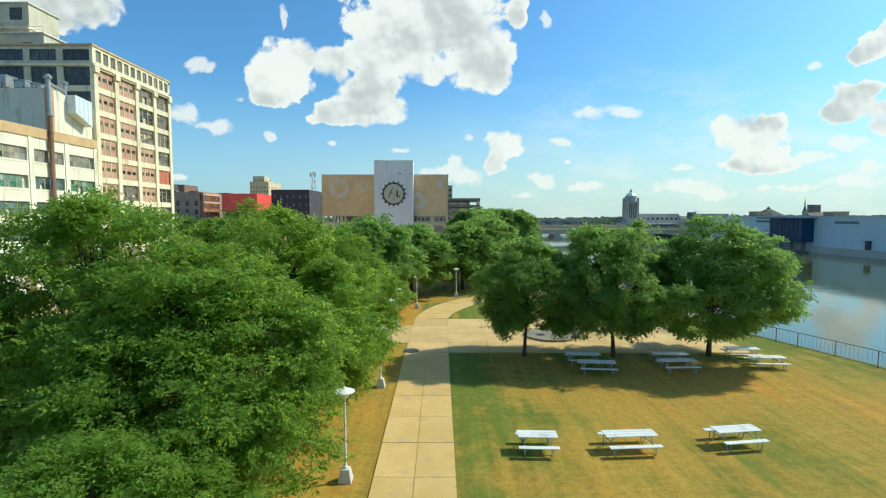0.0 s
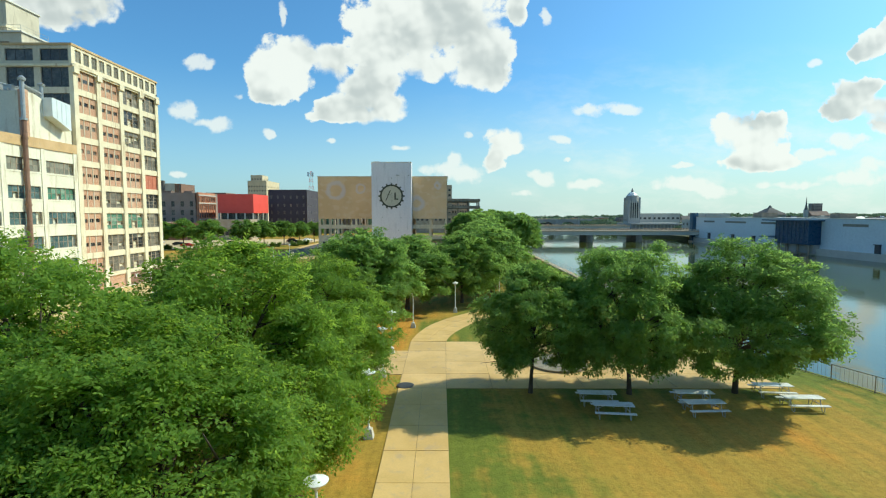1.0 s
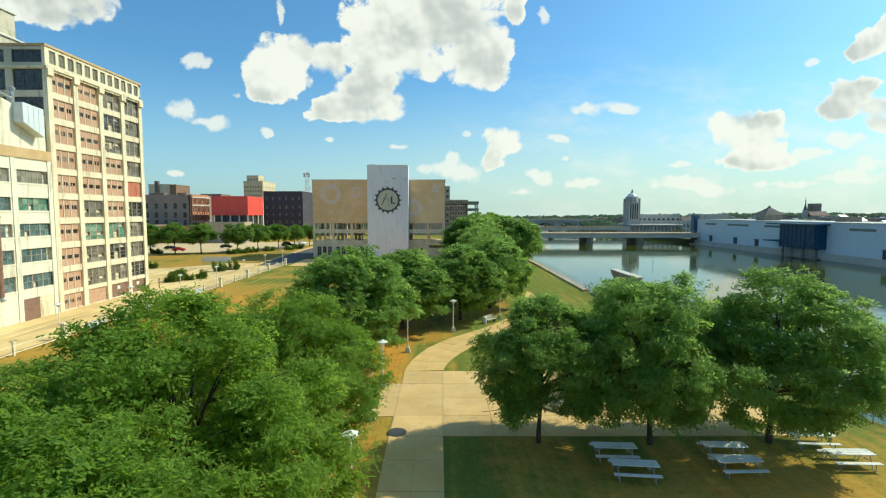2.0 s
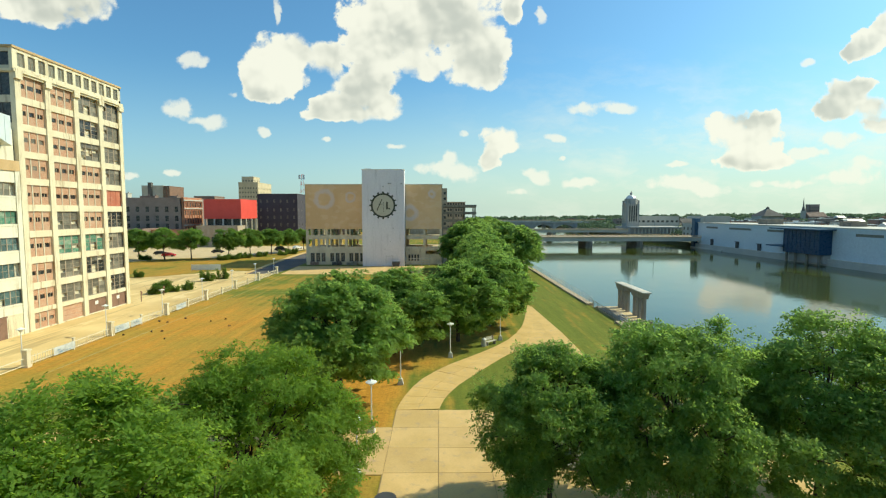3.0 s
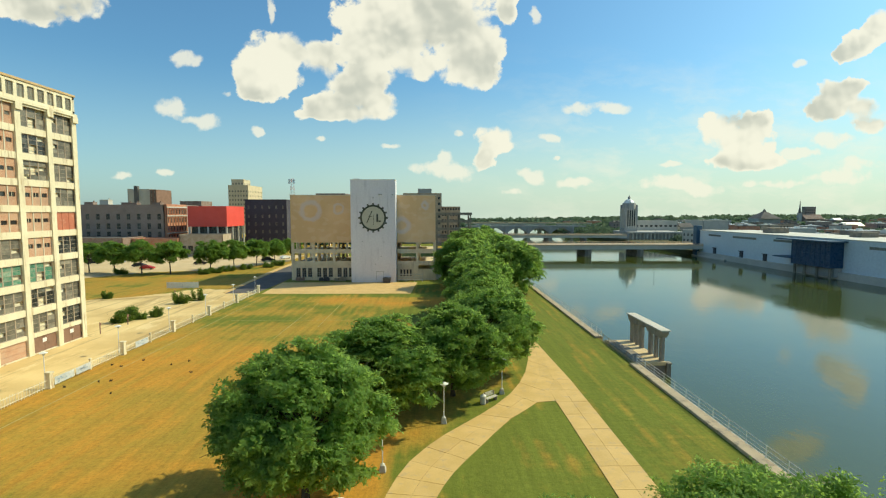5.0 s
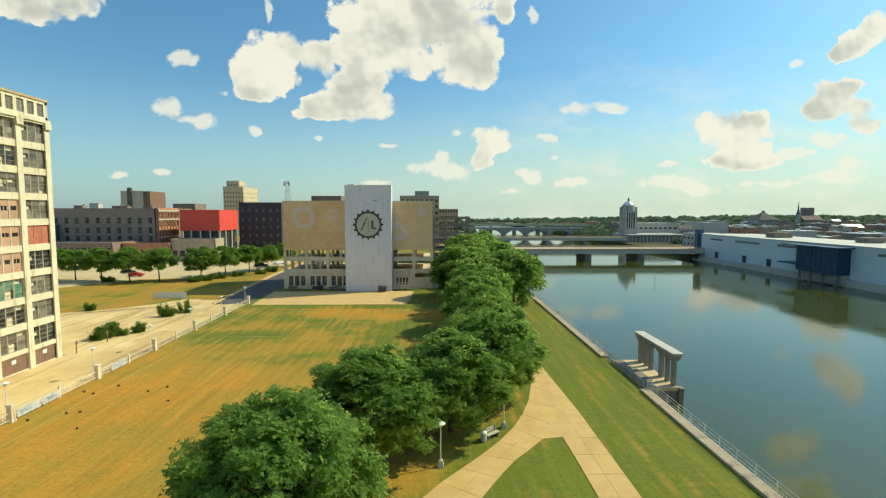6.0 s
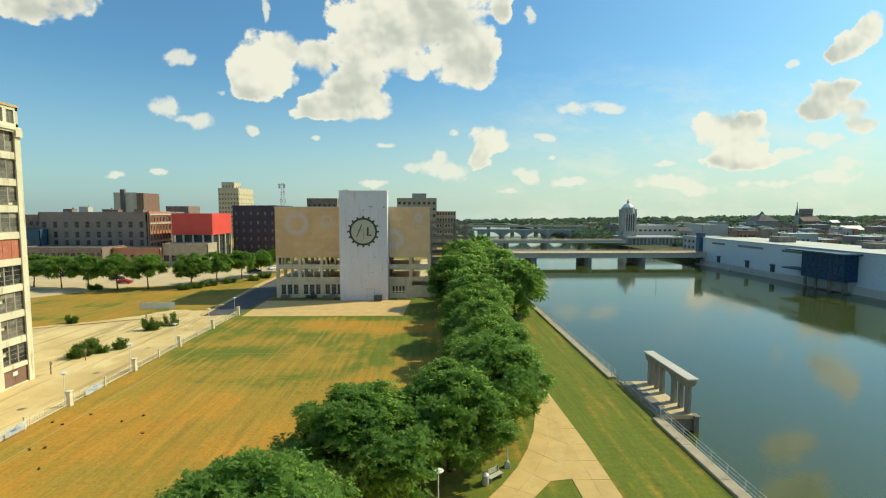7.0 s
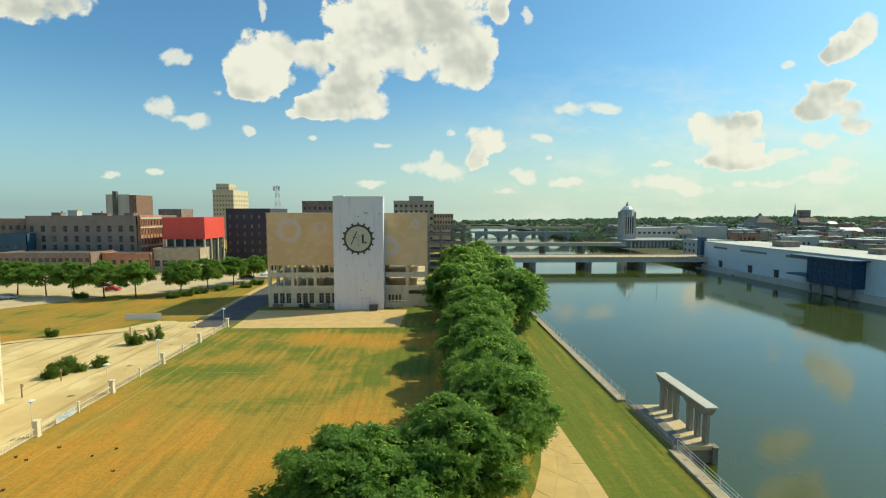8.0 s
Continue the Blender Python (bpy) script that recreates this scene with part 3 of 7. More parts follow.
slab_path("crosspath", *[[np.array(q) for q in side] for side in ([(x, 46.6) for x in range(-44, -2, 4)], [(x, 44.6) for x in range(-44, -2, 4)])], "narrow concrete path crossing the lawn", cols=1)

plaza = thing("plaza", "wide tan concrete plaza in large slabs under the trees", "plaza", kind="structure")
bm = bmesh.new()
prism(bm, [(-3.1, 37.7), (23.8, 37.7), (24.4, 42), (18.0, 50.4), (-3.1, 50.4)], -0.1, 0.022)
part("joint_bed", bm, M["joint"], plaza, "dirt in the slab joints")


def plaza_slabs():
    xs = [-3.05, 0.35] + [0.35 + 3.3 * i for i in range(1, 9)]
    ys = [37.6, 40.8, 44.0, 47.2, 50.4]
    for i in range(len(xs) - 1):
        for j in range(len(ys) - 1):
            x0, x1, y0, y1 = xs[i], xs[i + 1], ys[j], ys[j + 1]
            lim = lambda y: 24.4 if y < 42 else 24.4 - (y - 42) * 0.78
            if x0 > lim(y1) - 0.6:
                continue
            q = [(x0, y0), (min(x1, lim(y0)), y0), (min(x1, lim(y1)), y1), (x0, y1)]
            slab([np.array(a) for a in q], 0.05 + random.uniform(-0.005, 0.005), M["plaza"], plaza)
    for y0, y1 in ((40.6, 44.0), (44.0, 47.2)):
        slab([np.array(a) for a in ((-6.0, y0), (-3.05, y0), (-3.05, y1), (-6.0, y1))], 0.05, M["plaza"], plaza)


plaza_slabs()

# ---- trees ----
def leaf_mesh(name, pos, out, normal, length, width, mat, three=False):
    """Many small leaves as loose faces: a diamond each, or a triangle where they stay far off."""
    side = np.cross(normal, out)
    side /= np.linalg.norm(side, axis=1)[:, None] + 1e-9
    ln, wd = length[:, None], (length * width)[:, None]
    if three:
        v = np.stack([pos - side * wd * 0.7, pos + side * wd * 0.7, pos + out * ln], 1)
    else:
        v = np.stack([pos, pos + out * ln * 0.45 + side * wd * 0.5, pos + out * ln, pos + out * ln * 0.45 - side * wd * 0.5], 1)
    k, nf = v.shape[1], len(pos)
    me = bpy.data.meshes.new(name)
    me.vertices.add(nf * k), me.loops.add(nf * k), me.polygons.add(nf)
    me.vertices.foreach_set("co", v.reshape(-1, 3).astype(np.float32).ravel())
    me.loops.foreach_set("vertex_index", np.arange(nf * k, dtype=np.int32))
    me.polygons.foreach_set("loop_start", np.arange(0, nf * k, k, dtype=np.int32))
    me.update(calc_edges=True)
    me.materials.append(mat)
    return me


def unit(v):
    return v / (np.linalg.norm(v, axis=1)[:, None] + 1e-9)


def tree_meshes(seed, height, radius, lobes, tufts, leaves, leaf, mat, trunk_r=0.2, low=0.2, three=False, under=0.88):
    """Trunk with limbs, and a full rounded crown: lobes of foliage on the limbs, tufts on the lobes, sprays of leaves in the tufts."""
    rng = np.random.RandomState(seed)
    lean = rng.uniform(-0.3, 0.3, 2)
    zf = height * 0.24
    zc, rz = height * (low + 0.92) / 2, height * (0.92 - low) / 2
    bm = bmesh.new()
    tube(bm, [(0, 0, -0.1), (lean[0] * 0.2, lean[1] * 0.2, zf * 0.5), (lean[0] * 0.6, lean[1] * 0.6, zf), (lean[0], lean[1], height * 0.5), (lean[0], lean[1], height * 0.8)],
         [trunk_r * 1.4, trunk_r, trunk_r * 0.85, trunk_r * 0.5, trunk_r * 0.12], 9)
    lob = []
    for i in range(lobes):
        # evenly round the dome, the underside left open
        f = (i + 0.5) / lobes
        cz = 1.0 - 1.72 * f + rng.uniform(-0.07, 0.07)
        az = 6.28319 * (i * 0.381966 + rng.uniform(-0.06, 0.06))
        ring = math.sqrt(max(0.02, 1 - min(1, abs(cz)) ** (1.6 if cz > 0 else 2.2)))
        k = rng.uniform(0.5, 0.93) * (1.0 if cz > -0.2 else under)
        c = Vector((lean[0] + radius * ring * k * math.cos(az), lean[1] + radius * ring * k * math.sin(az), zc + rz * cz * (0.80 if cz > 0 else 0.74) * rng.uniform(0.92, 1.06)))
        s = rng.uniform(0.62, 1.35)
        lob.append((c.x, c.y, c.z, radius * 0.27 * s, height * 0.125 * s))
        a = Vector((lean[0] * 0.6, lean[1] * 0.6, zf + max(0.0, c.z - zf) * rng.uniform(0.2, 0.45)))
        mid_p = a.lerp(c, 0.5) + Vector((0, 0, 0.05 * radius))
        tube(bm, [a, mid_p, c], [trunk_r * 0.4, trunk_r * 0.24, 0.03], 5)
        for q in range(3):
            e = c + Vector(rng.normal(0, 1, 3) * (0.17 * radius, 0.17 * radius, 0.05 * height))
            tube(bm, [mid_p.lerp(c, rng.uniform(0.3, 1.0)), e], [0.04, 0.012], 4)
    trunk_me = from_bm("trunk", bm, M["bark"])
    lob = np.array(lob)
    li = rng.randint(0, len(lob), tufts)
    d = rng.normal(0, 1, (tufts, 3))
    mid = np.array((lean[0], lean[1], zc))
    away = unit((lob[li, :3] - mid) / (radius, radius, rz))
    d = unit(d + 0.75 * away + (0, 0, 0.25))
    q = (0.45 + 0.65 * rng.rand(tufts) ** 0.8)[:, None]
    tp = lob[li, :3] + d * q * np.stack([lob[li, 3], lob[li, 3], lob[li, 4]], 1)
    tp[:, 2] = np.clip(tp[:, 2], height * (low - 0.03), height * 0.97)
    ts = radius * 0.115 * rng.uniform(0.6, 1.5, tufts)
    along = 7
    ns = leaves // along
    ti = rng.randint(0, tufts, ns)
    o = unit(rng.normal(0, 1, (ns, 3)))
    sp0 = tp[ti] + o * (rng.rand(ns) ** 0.45 * ts[ti])[:, None] * (1.15, 1.15, 0.6)
    az = rng.rand(ns) * 6.28319
    out_d = unit(np.stack([np.cos(az), np.sin(az), rng.normal(-0.1, 0.25, ns)], 1) + 0.7 * d[ti])
    step, sid = np.tile(np.arange(along), ns), np.repeat(np.arange(ns), along)
    reach = leaf * 2.4 * (step / along)
    pos = sp0[sid] + out_d[sid] * reach[:, None] + np.stack([0 * reach, 0 * reach, -0.45 * reach ** 2], 1) + rng.normal(0, leaf * 0.16, (len(sid), 3))
    face = unit(0.75 * d[ti] + np.array((0.1, 0.0, 0.75)) + 0.38 * rng.normal(0, 1, (ns, 3)))
    side0 = unit(np.cross(out_d, face))
    sgn = np.where(step % 2 == 0, 1.0, -1.0)[:, None]
    out = unit(side0[sid] * sgn + 0.7 * out_d[sid] + 0.3 * rng.normal(0, 1, (len(sid), 3)) + (0, 0, -0.12))
    normal = unit(face[sid] + 0.3 * rng.normal(0, 1, (len(sid), 3)))
    return trunk_me, leaf_mesh("crown", pos, out, normal, leaf * rng.uniform(0.7, 1.3, len(sid)), 0.5, mat, three)


NEAR = [tree_meshes(s, 10, 5.0, 44, 700, 190000, 0.135, M["leaf_front"], low=0.05, under=1.05) for s in (31, 12)]
OPEN = [tree_meshes(s, 10, 5.0, 40, 520, 125000, 0.175, M["leaf"], trunk_r=0.15, low=0.10) for s in (6, 11, 27)]
MIDS = [tree_meshes(s, 10, 5.0, 42, 560, 110000, 0.21, M["leaf"], low=0.08, three=True) for s in (5, 13, 34)]
DISTANT = [tree_meshes(s, 10, 5.0, 22, 260, 30000, 0.42, M["leaf"], low=0.10, three=True) for s in (7, 15, 33)]
FARS = [tree_meshes(s, 8, 4.2, 16, 150, 16000, 0.36, M["leaf_far"], low=0.36, trunk_r=0.16, three=True) for s in (4, 17, 29)]


def tree(kind, x, y, h, r, turn, label, group, base_h, base_r):
    t = thing("tree", label, "tree", group)
    piece("trunk", kind[0], t)
    piece("crown", kind[1], t)
    t.matrix_basis = pose(x, y, 0, 0, 0, turn) @ Matrix.Diagonal((r / base_r, r / base_r, h / base_h, 1))
    return t


for i, (x, y, h, r) in enumerate([(-13.2, 17.6, 11.9, 5.0), (-8.0, 17.0, 9.8, 5.2), (-9.0, 24.6, 11.6, 5.6), (-8.6, 33.7, 10.0, 4.9), (-8.0, 9.8, 6.0, 3.4)]):
    tree(NEAR[i % 2], x, y, h, r, 70 * i, "leafy green locust tree on the lawn beside the path", "trees along the path", 10, 5.0)
for i, (x, y, h, r) in enumerate([(6.2, 36.8, 9.3, 4.2), (13.0, 36.6, 10.6, 4.6), (20.4, 36.8, 10.8, 5.4)]):
    tree(OPEN[i], x, y, h, r, (40, 290, 230)[i], "leafy green tree shading picnic tables by the plaza", "trees by the plaza", 10, 5.0)
for i, (x, y, h, r) in enumerate([(-8.0, 52.8, 11.0, 5.6), (-4.6, 66.8, 10.0, 6.0), (2.7, 71.8, 10.3, 5.3), (7.4, 80.0, 10.4, 5.6), (8.6, 89.5, 10.5, 5.6), (8.6, 101.0, 10.6, 5.6),
                                  (8.8, 113.0, 10.8, 5.8), (10.2, 126.0, 11.4, 6.0), (12.5, 138.0, 12.4, 6.2), (7.0, 148.0, 13.0, 6.0), (20.0, 138.0, 13.4, 6.9), (11.5, 152.0, 13.4, 6.2), (19.0, 158.0, 13.4, 6.2),
                                  (12.0, 167.0, 14.0, 6.2), (20.0, 174.0, 14.0, 6.2), (13.0, 183.0, 14.4, 6.2), (19.5, 192.0, 14.4, 6.2), (12.0, 202.0, 14.5, 6.0), (20.0, 214.0, 14.5, 6.0)]):
    tree((MIDS if i < 7 else DISTANT)[i % 3], x, y, h, r, 57 * i, "leafy green tree in the row beside the river path", "trees in the river row", 10, 5.0)
for i, (x, y, h, r) in enumerate([(-120.5, 182.6, 9.8, 4.9), (-111, 181, 9.8, 4.7), (-101.3, 178.6, 10.2, 4.9), (-92.4, 178.0, 10.5, 5.0), (-83.4, 178.0, 10.5, 5.0), (-72.8, 182.4, 10.2, 5.0), (-68.5, 191.1, 9.8, 4.7), (-63.8, 199.6, 9.8, 4.7),
                                  (-60.0, 208.3, 9.3, 4.3), (-130, 186, 9.8, 4.7), (-140, 190, 9.8, 4.7), (-57, 220, 8.9, 4.3)]):
    tree(FARS[i % 3], x, y, h, r, 83 * i, "green street tree by the parking lot", "trees by the parking lot", 8, 4.2)

# ---- building materials ----
M["cream"] = surf("cream_painted_concrete", (0.70, 0.60, 0.42), (0.80, 0.71, 0.52), 0.35, 5, 0.85, 0.6, 0.05, stain=(0.40, 0.27, 0.15), streak=True)
M["white_wall"] = surf("whitewashed_concrete", (0.71, 0.67, 0.53), (0.80, 0.76, 0.62), 0.3, 4, 0.85, 0.35, 0.03, stain=(0.50, 0.42, 0.28), streak=True)
# greyer, darker than the cream: front face, penthouses, infill strips
M["grey_cream"] = surf("grey_cream_concrete", (0.52, 0.46, 0.35), (0.63, 0.57, 0.44), 0.35, 5, 0.85, 0.4, 0.03, stain=(0.33, 0.28, 0.2), streak=True)
M["museum_white"] = surf("white_metal_cladding", (0.60, 0.67, 0.70), (0.66, 0.73, 0.76), 0.06, 1.2, 0.5, 0.06, stain=(0.55, 0.61, 0.64))
M["coping"] = surf("rusty_orange_coping", (0.52, 0.34, 0.16), (0.62, 0.43, 0.23), 0.6, 6, 0.8, stain=(0.42, 0.32, 0.2))
M["steel"] = surf("rusted_steel_sash", (0.30, 0.235, 0.175), (0.40, 0.32, 0.245), 1.2, 9, 0.7, vary=0.15)
M["brown_door"] = surf("brown_painted_door", (0.20, 0.11, 0.075), (0.27, 0.155, 0.11), 0.5, 5, 0.7, stain=(0.14, 0.09, 0.06))
M["red_panel"] = surf("faded_red_panel", (0.42, 0.12, 0.07), (0.52, 0.18, 0.11), 0.5, 5, 0.8, stain=(0.55, 0.3, 0.2))
M["roofing"] = surf("dark_roofing", (0.09, 0.085, 0.08), (0.16, 0.15, 0.14), 0.15, 3, 0.9)
M["pale_roof"] = surf("pale_roof_membrane", (0.55, 0.53, 0.47), (0.66, 0.64, 0.57), 0.1, 3, 0.85)
M["glass_dark"] = plain_glass("dark_old_glass", (0.035, 0.04, 0.042), 0.12, 0.5, (0.14, 0.14, 0.12))
M["glass_grime"] = plain_glass("grimy_glass", (0.16, 0.15, 0.12), 0.3, 0.4, (0.36, 0.32, 0.25))
M["glass_green"] = plain_glass("green_tinted_glass", (0.09, 0.27, 0.18), 0.2, 0.5, (0.36, 0.42, 0.32))
M["glass_teal"] = plain_glass("teal_factory_glass", (0.085, 0.16, 0.165), 0.2, 0.5, (0.24, 0.31, 0.29))
M["glass_pale"] = plain_glass("dusty_pale_glass", (0.26, 0.26, 0.21), 0.35, 0.3, (0.40, 0.37, 0.28))
# near-black sheet for open holes; the unlit room's darkness is in its colour
M["void"] = surf("dark_room", (0.012, 0.011, 0.010), (0.02, 0.018, 0.016), 1, 5, 0.9)


def brick_material(name, c1, c2, mortar, size=1.0, pale=0.10):
    n = Nodes(name)
    geo = n.add("ShaderNodeNewGeometry")
    s = n.add("ShaderNodeSeparateXYZ")
    n.link(geo.outputs["Position"], s.inputs[0])
    cb = n.add("ShaderNodeCombineXYZ")
    n.link(n.math("ADD", s.outputs[0], s.outputs[1]), cb.inputs[0]), n.link(s.outputs[2], cb.inputs[1])
    b = n.add("ShaderNodeTexBrick")
    b.inputs["Scale"].default_value = 4.0 / size
    b.inputs["Color1"].default_value, b.inputs["Color2"].default_value, b.inputs["Mortar"].default_value = (*c1, 1), (*c2, 1), (*mortar, 1)
    b.inputs["Mortar Size"].default_value = 0.02
    n.link(cb.outputs[0], b.inputs["Vector"])
    base = n.mix(n.ramp(n.noise(0.5, 5, 0.65), 0.4, 0.75), b.outputs[0], tuple(min(1, 0.5 * (a + c) + pale) for a, c in zip(c2, mortar)))
    base = n.mix(n.ramp(n.noise(0.25, 4, 0.6), 0.5, 0.8, 0, 0.6), base, tuple(0.5 * c for c in c1))
    n.bump(b.outputs[1], 0.3, 0.01)
    return n.done(base, 0.9)


M["brick_old"] = brick_material("patched_old_brick", (0.44, 0.205, 0.12), (0.53, 0.29, 0.185), (0.55, 0.42, 0.29), pale=0.04)
M["brick_grey"] = brick_material("soot_grey_brick", (0.245, 0.185, 0.155), (0.30, 0.23, 0.195), (0.31, 0.25, 0.215), pale=0.03)
M["brick_orange"] = brick_material("orange_red_brick", (0.44, 0.145, 0.07), (0.54, 0.21, 0.11), (0.48, 0.32, 0.21))
M["brick_navy"] = brick_material("dark_painted_brick", (0.055, 0.05, 0.068), (0.072, 0.066, 0.088), (0.08, 0.074, 0.09), pale=0.012)
M["brick_tan"] = brick_material("tan_brick", (0.36, 0.27, 0.18), (0.44, 0.34, 0.24), (0.46, 0.38, 0.29))
M["brick_brown"] = brick_material("brown_brick", (0.20, 0.12, 0.09), (0.26, 0.17, 0.13), (0.3, 0.24, 0.2))
M["red_cladding"] = surf("bright_red_cladding", (0.72, 0.07, 0.05), (0.78, 0.09, 0.07), 0.2, 2, 0.55, 0.05)
M["stone_grey"] = surf("grey_limestone", (0.34, 0.33, 0.31), (0.43, 0.42, 0.39), 0.2, 2, 0.85, vary=0.05)
M["stone_warm"] = surf("warm_tan_stone", (0.60, 0.50, 0.32), (0.70, 0.58, 0.40), 0.2, 2, 0.85)
M["stone_pale"] = surf("pale_limestone", (0.50, 0.47, 0.40), (0.60, 0.56, 0.48), 0.2, 2, 0.85)


M["banner_blue"] = surf("blue_print", (0.2, 0.29, 0.38), (0.28, 0.37, 0.46), 0.5, 4, 0.7)
M["banner_cloth"] = surf("weathered_banner_cloth", (0.40, 0.43, 0.43), (0.62, 0.64, 0.62), 1.6, 6, 0.8, stain=(0.32, 0.38, 0.42))
M["chalk"] = surf("worn_chalk", (0.34, 0.27, 0.09), (0.44, 0.36, 0.15), 1.5, 9, 0.95)


# ---- facades ----
def skin(bm, fm, width, z0, z1, cols, rows, t=0.35, mi=0):
    """The outer leaf of a wall with real openings: bands between the rows, piers between the columns. Its face is local y = 0, outside is -y."""
    edges = [z0] + [z for r in rows for z in r] + [z1]
    for a, b in zip(edges[::2], edges[1::2]):
        if b - a > 0.01:
            box(bm, 0, width, 0, t, a, b, mi, fm)
    us = [0] + [u for c in cols for u in c] + [width]
    for za, zb in rows:
        for a, b in zip(us[::2], us[1::2]):
            if b - a > 0.01:
                box(bm, a, b, 0.003, t, za, zb, mi, fm)


WINDOWS = {}


def lattice(ups, levels, y0, y1):
    """One connected grid of bars: ups and levels are the spans of its uprights and its crossbars."""
    us, zs = sorted({round(v, 4) for p in ups for v in p}), sorted({round(v, 4) for p in levels for v in p})
    bm, made = bmesh.new(), {}

    def at(i, j, k):
        if (i, j, k) not in made:
            made[i, j, k] = bm.verts.new((us[i], (y0, y1)[k], zs[j]))
        return made[i, j, k]

    def solid(i, j):
        if not (0 <= i < len(us) - 1 and 0 <= j < len(zs) - 1):
            return False
        u, z = (us[i] + us[i + 1]) / 2, (zs[j] + zs[j + 1]) / 2
        return any(a < u < b for a, b in ups) or any(a < z < b for a, b in levels)

    for i in range(len(us) - 1):
        for j in range(len(zs) - 1):
            if not solid(i, j):
                continue
            bm.faces.new((at(i, j, 0), at(i + 1, j, 0), at(i + 1, j + 1, 0), at(i, j + 1, 0)))
            bm.faces.new((at(i, j, 1), at(i, j + 1, 1), at(i + 1, j + 1, 1), at(i + 1, j, 1)))
            for di, dj, p, q in ((-1, 0, (i, j), (i, j + 1)), (1, 0, (i + 1, j + 1), (i + 1, j)), (0, -1, (i + 1, j), (i, j)), (0, 1, (i, j + 1), (i + 1, j + 1))):
                if not solid(i + di, j + dj):
                    bm.faces.new((at(*p, 0), at(*q, 0), at(*q, 1), at(*p, 1)))
    return bm


def sash_meshes(w, h, nu, nv, glass, frame, bar=0.07, groups=1, missing=0.0, seed=0, split=False):
    """A steel sash window as a frame mesh and a pane mesh, centred at its foot, outside is -y."""
    key = (round(w, 2), round(h, 2), nu, nv, glass, frame, groups, missing, seed, split)
    if key in WINDOWS:
        return WINDOWS[key]
    rng = random.Random(seed * 7 + nu)
    gb = bmesh.new()
    spots = []
    gw = w / groups
    ups, levels = [], [(0, bar), (h - bar, h)] + [(lerp(bar, h - bar, j / nv) - 0.02, lerp(bar, h - bar, j / nv) + 0.02) for j in range(1, nv)]
    for g in range(groups + 1):
        u = -w / 2 + g * gw
        k = bar * (1.9 if 0 < g < groups else 2.0)
        ups.append((max(-w / 2, u - k / 2), min(w / 2, u + k / 2)))
    for g in range(groups):
        u0, u1 = -w / 2 + g * gw + bar, -w / 2 + (g + 1) * gw - bar
        ups += [(lerp(u0, u1, i / nu) - 0.02, lerp(u0, u1, i / nu) + 0.02) for i in range(1, nu)]
    fb = lattice(ups, levels, -0.03, 0.05)
    for g in range(groups):
        u0, u1 = -w / 2 + g * gw + bar, -w / 2 + (g + 1) * gw - bar
        for i in range(nu):
            for j in range(nv):
                if rng.random() < missing:
                    continue
                tilt = rng.uniform(-0.012, 0.012)
                a, b = lerp(u0, u1, i / nu), lerp(u0, u1, (i + 1) / nu)
                c, d = lerp(bar, h - bar, j / nv), lerp(bar, h - bar, (j + 1) / nv)
                if split:
                    spots.append((a, c))
                    if len(spots) > 1:
                        continue
                    b, d, a, c, tilt = b - a, d - c, 0, 0, 0.01
                vs = [gb.verts.new(v) for v in ((a, 0.006 + tilt, c), (b, 0.006 - tilt, c), (b, 0.006 + tilt, d), (a, 0.006 - tilt, d))]
                gb.faces.new(vs)
    WINDOWS[key] = (from_bm("window", fb, M[frame]), from_bm("pane", gb, M[glass])) + ((spots,) if split else ())
    return WINDOWS[key]


def put_window(parent, fm, u, z, meshes, depth=0.22, name="window"):
    w = piece(name, meshes[0], parent, fm @ Matrix.Translation((u, depth, z)))
    if isinstance(meshes[-1], list):
        for a, c in meshes[-1]:
            piece("pane", meshes[1], w, Matrix.Translation((a, 0, c)))
        return w
    for me in meshes[1:]:
        piece("pane", me, w)
    return w


def infill_meshes(w, h, seed, dark=True):
    """Bricked-up bay: brick panel in three fields with a small opening in each."""
    key = ("infill", round(w, 2), round(h, 2), seed)
    if key in WINDOWS:
        return WINDOWS[key]
    rng = random.Random(seed)
    bm, panes = bmesh.new(), []
    f = w / 3
    zc = h * rng.uniform(0.36, 0.46)
    oh = h * rng.uniform(0.17, 0.24)
    box(bm, -w / 2, w / 2, 0.0, 0.15, 0, zc)
    box(bm, -w / 2, w / 2, 0.0, 0.15, zc + oh, h)
    for k in range(3):
        a = -w / 2 + k * f
        m = f * rng.uniform(0.13, 0.24)
        shut = rng.random() < 0.14
        box(bm, a, a + m, 0.0, 0.15, zc, zc + oh)
        box(bm, a + f - m, a + f, 0.0, 0.15, zc, zc + oh)
        if k:
            box(bm, a - 0.08, a + 0.08, -0.06, 0.0, 0, h, 1)
        y = 0.03 if shut else 0.13
        gb = bmesh.new()
        gb.faces.new([gb.verts.new(v) for v in ((a + m, y, zc), (a + f - m, y, zc), (a + f - m, y, zc + oh), (a + m, y, zc + oh))])
        panes.append(from_bm("pane", gb, M["void" if seed > 99 else "glass_dark" if seed % 3 == 0 else "glass_grime"]))
        if rng.random() < 0.5:
            box(bm, a + f * 0.5 - 0.03, a + f * 0.5 + 0.03, 0.05, 0.1, zc, zc + oh, 1)
    WINDOWS[key] = (from_bm("brick_infill", bm, [M["brick_old"], M["grey_cream"]]), *panes)
    return WINDOWS[key]


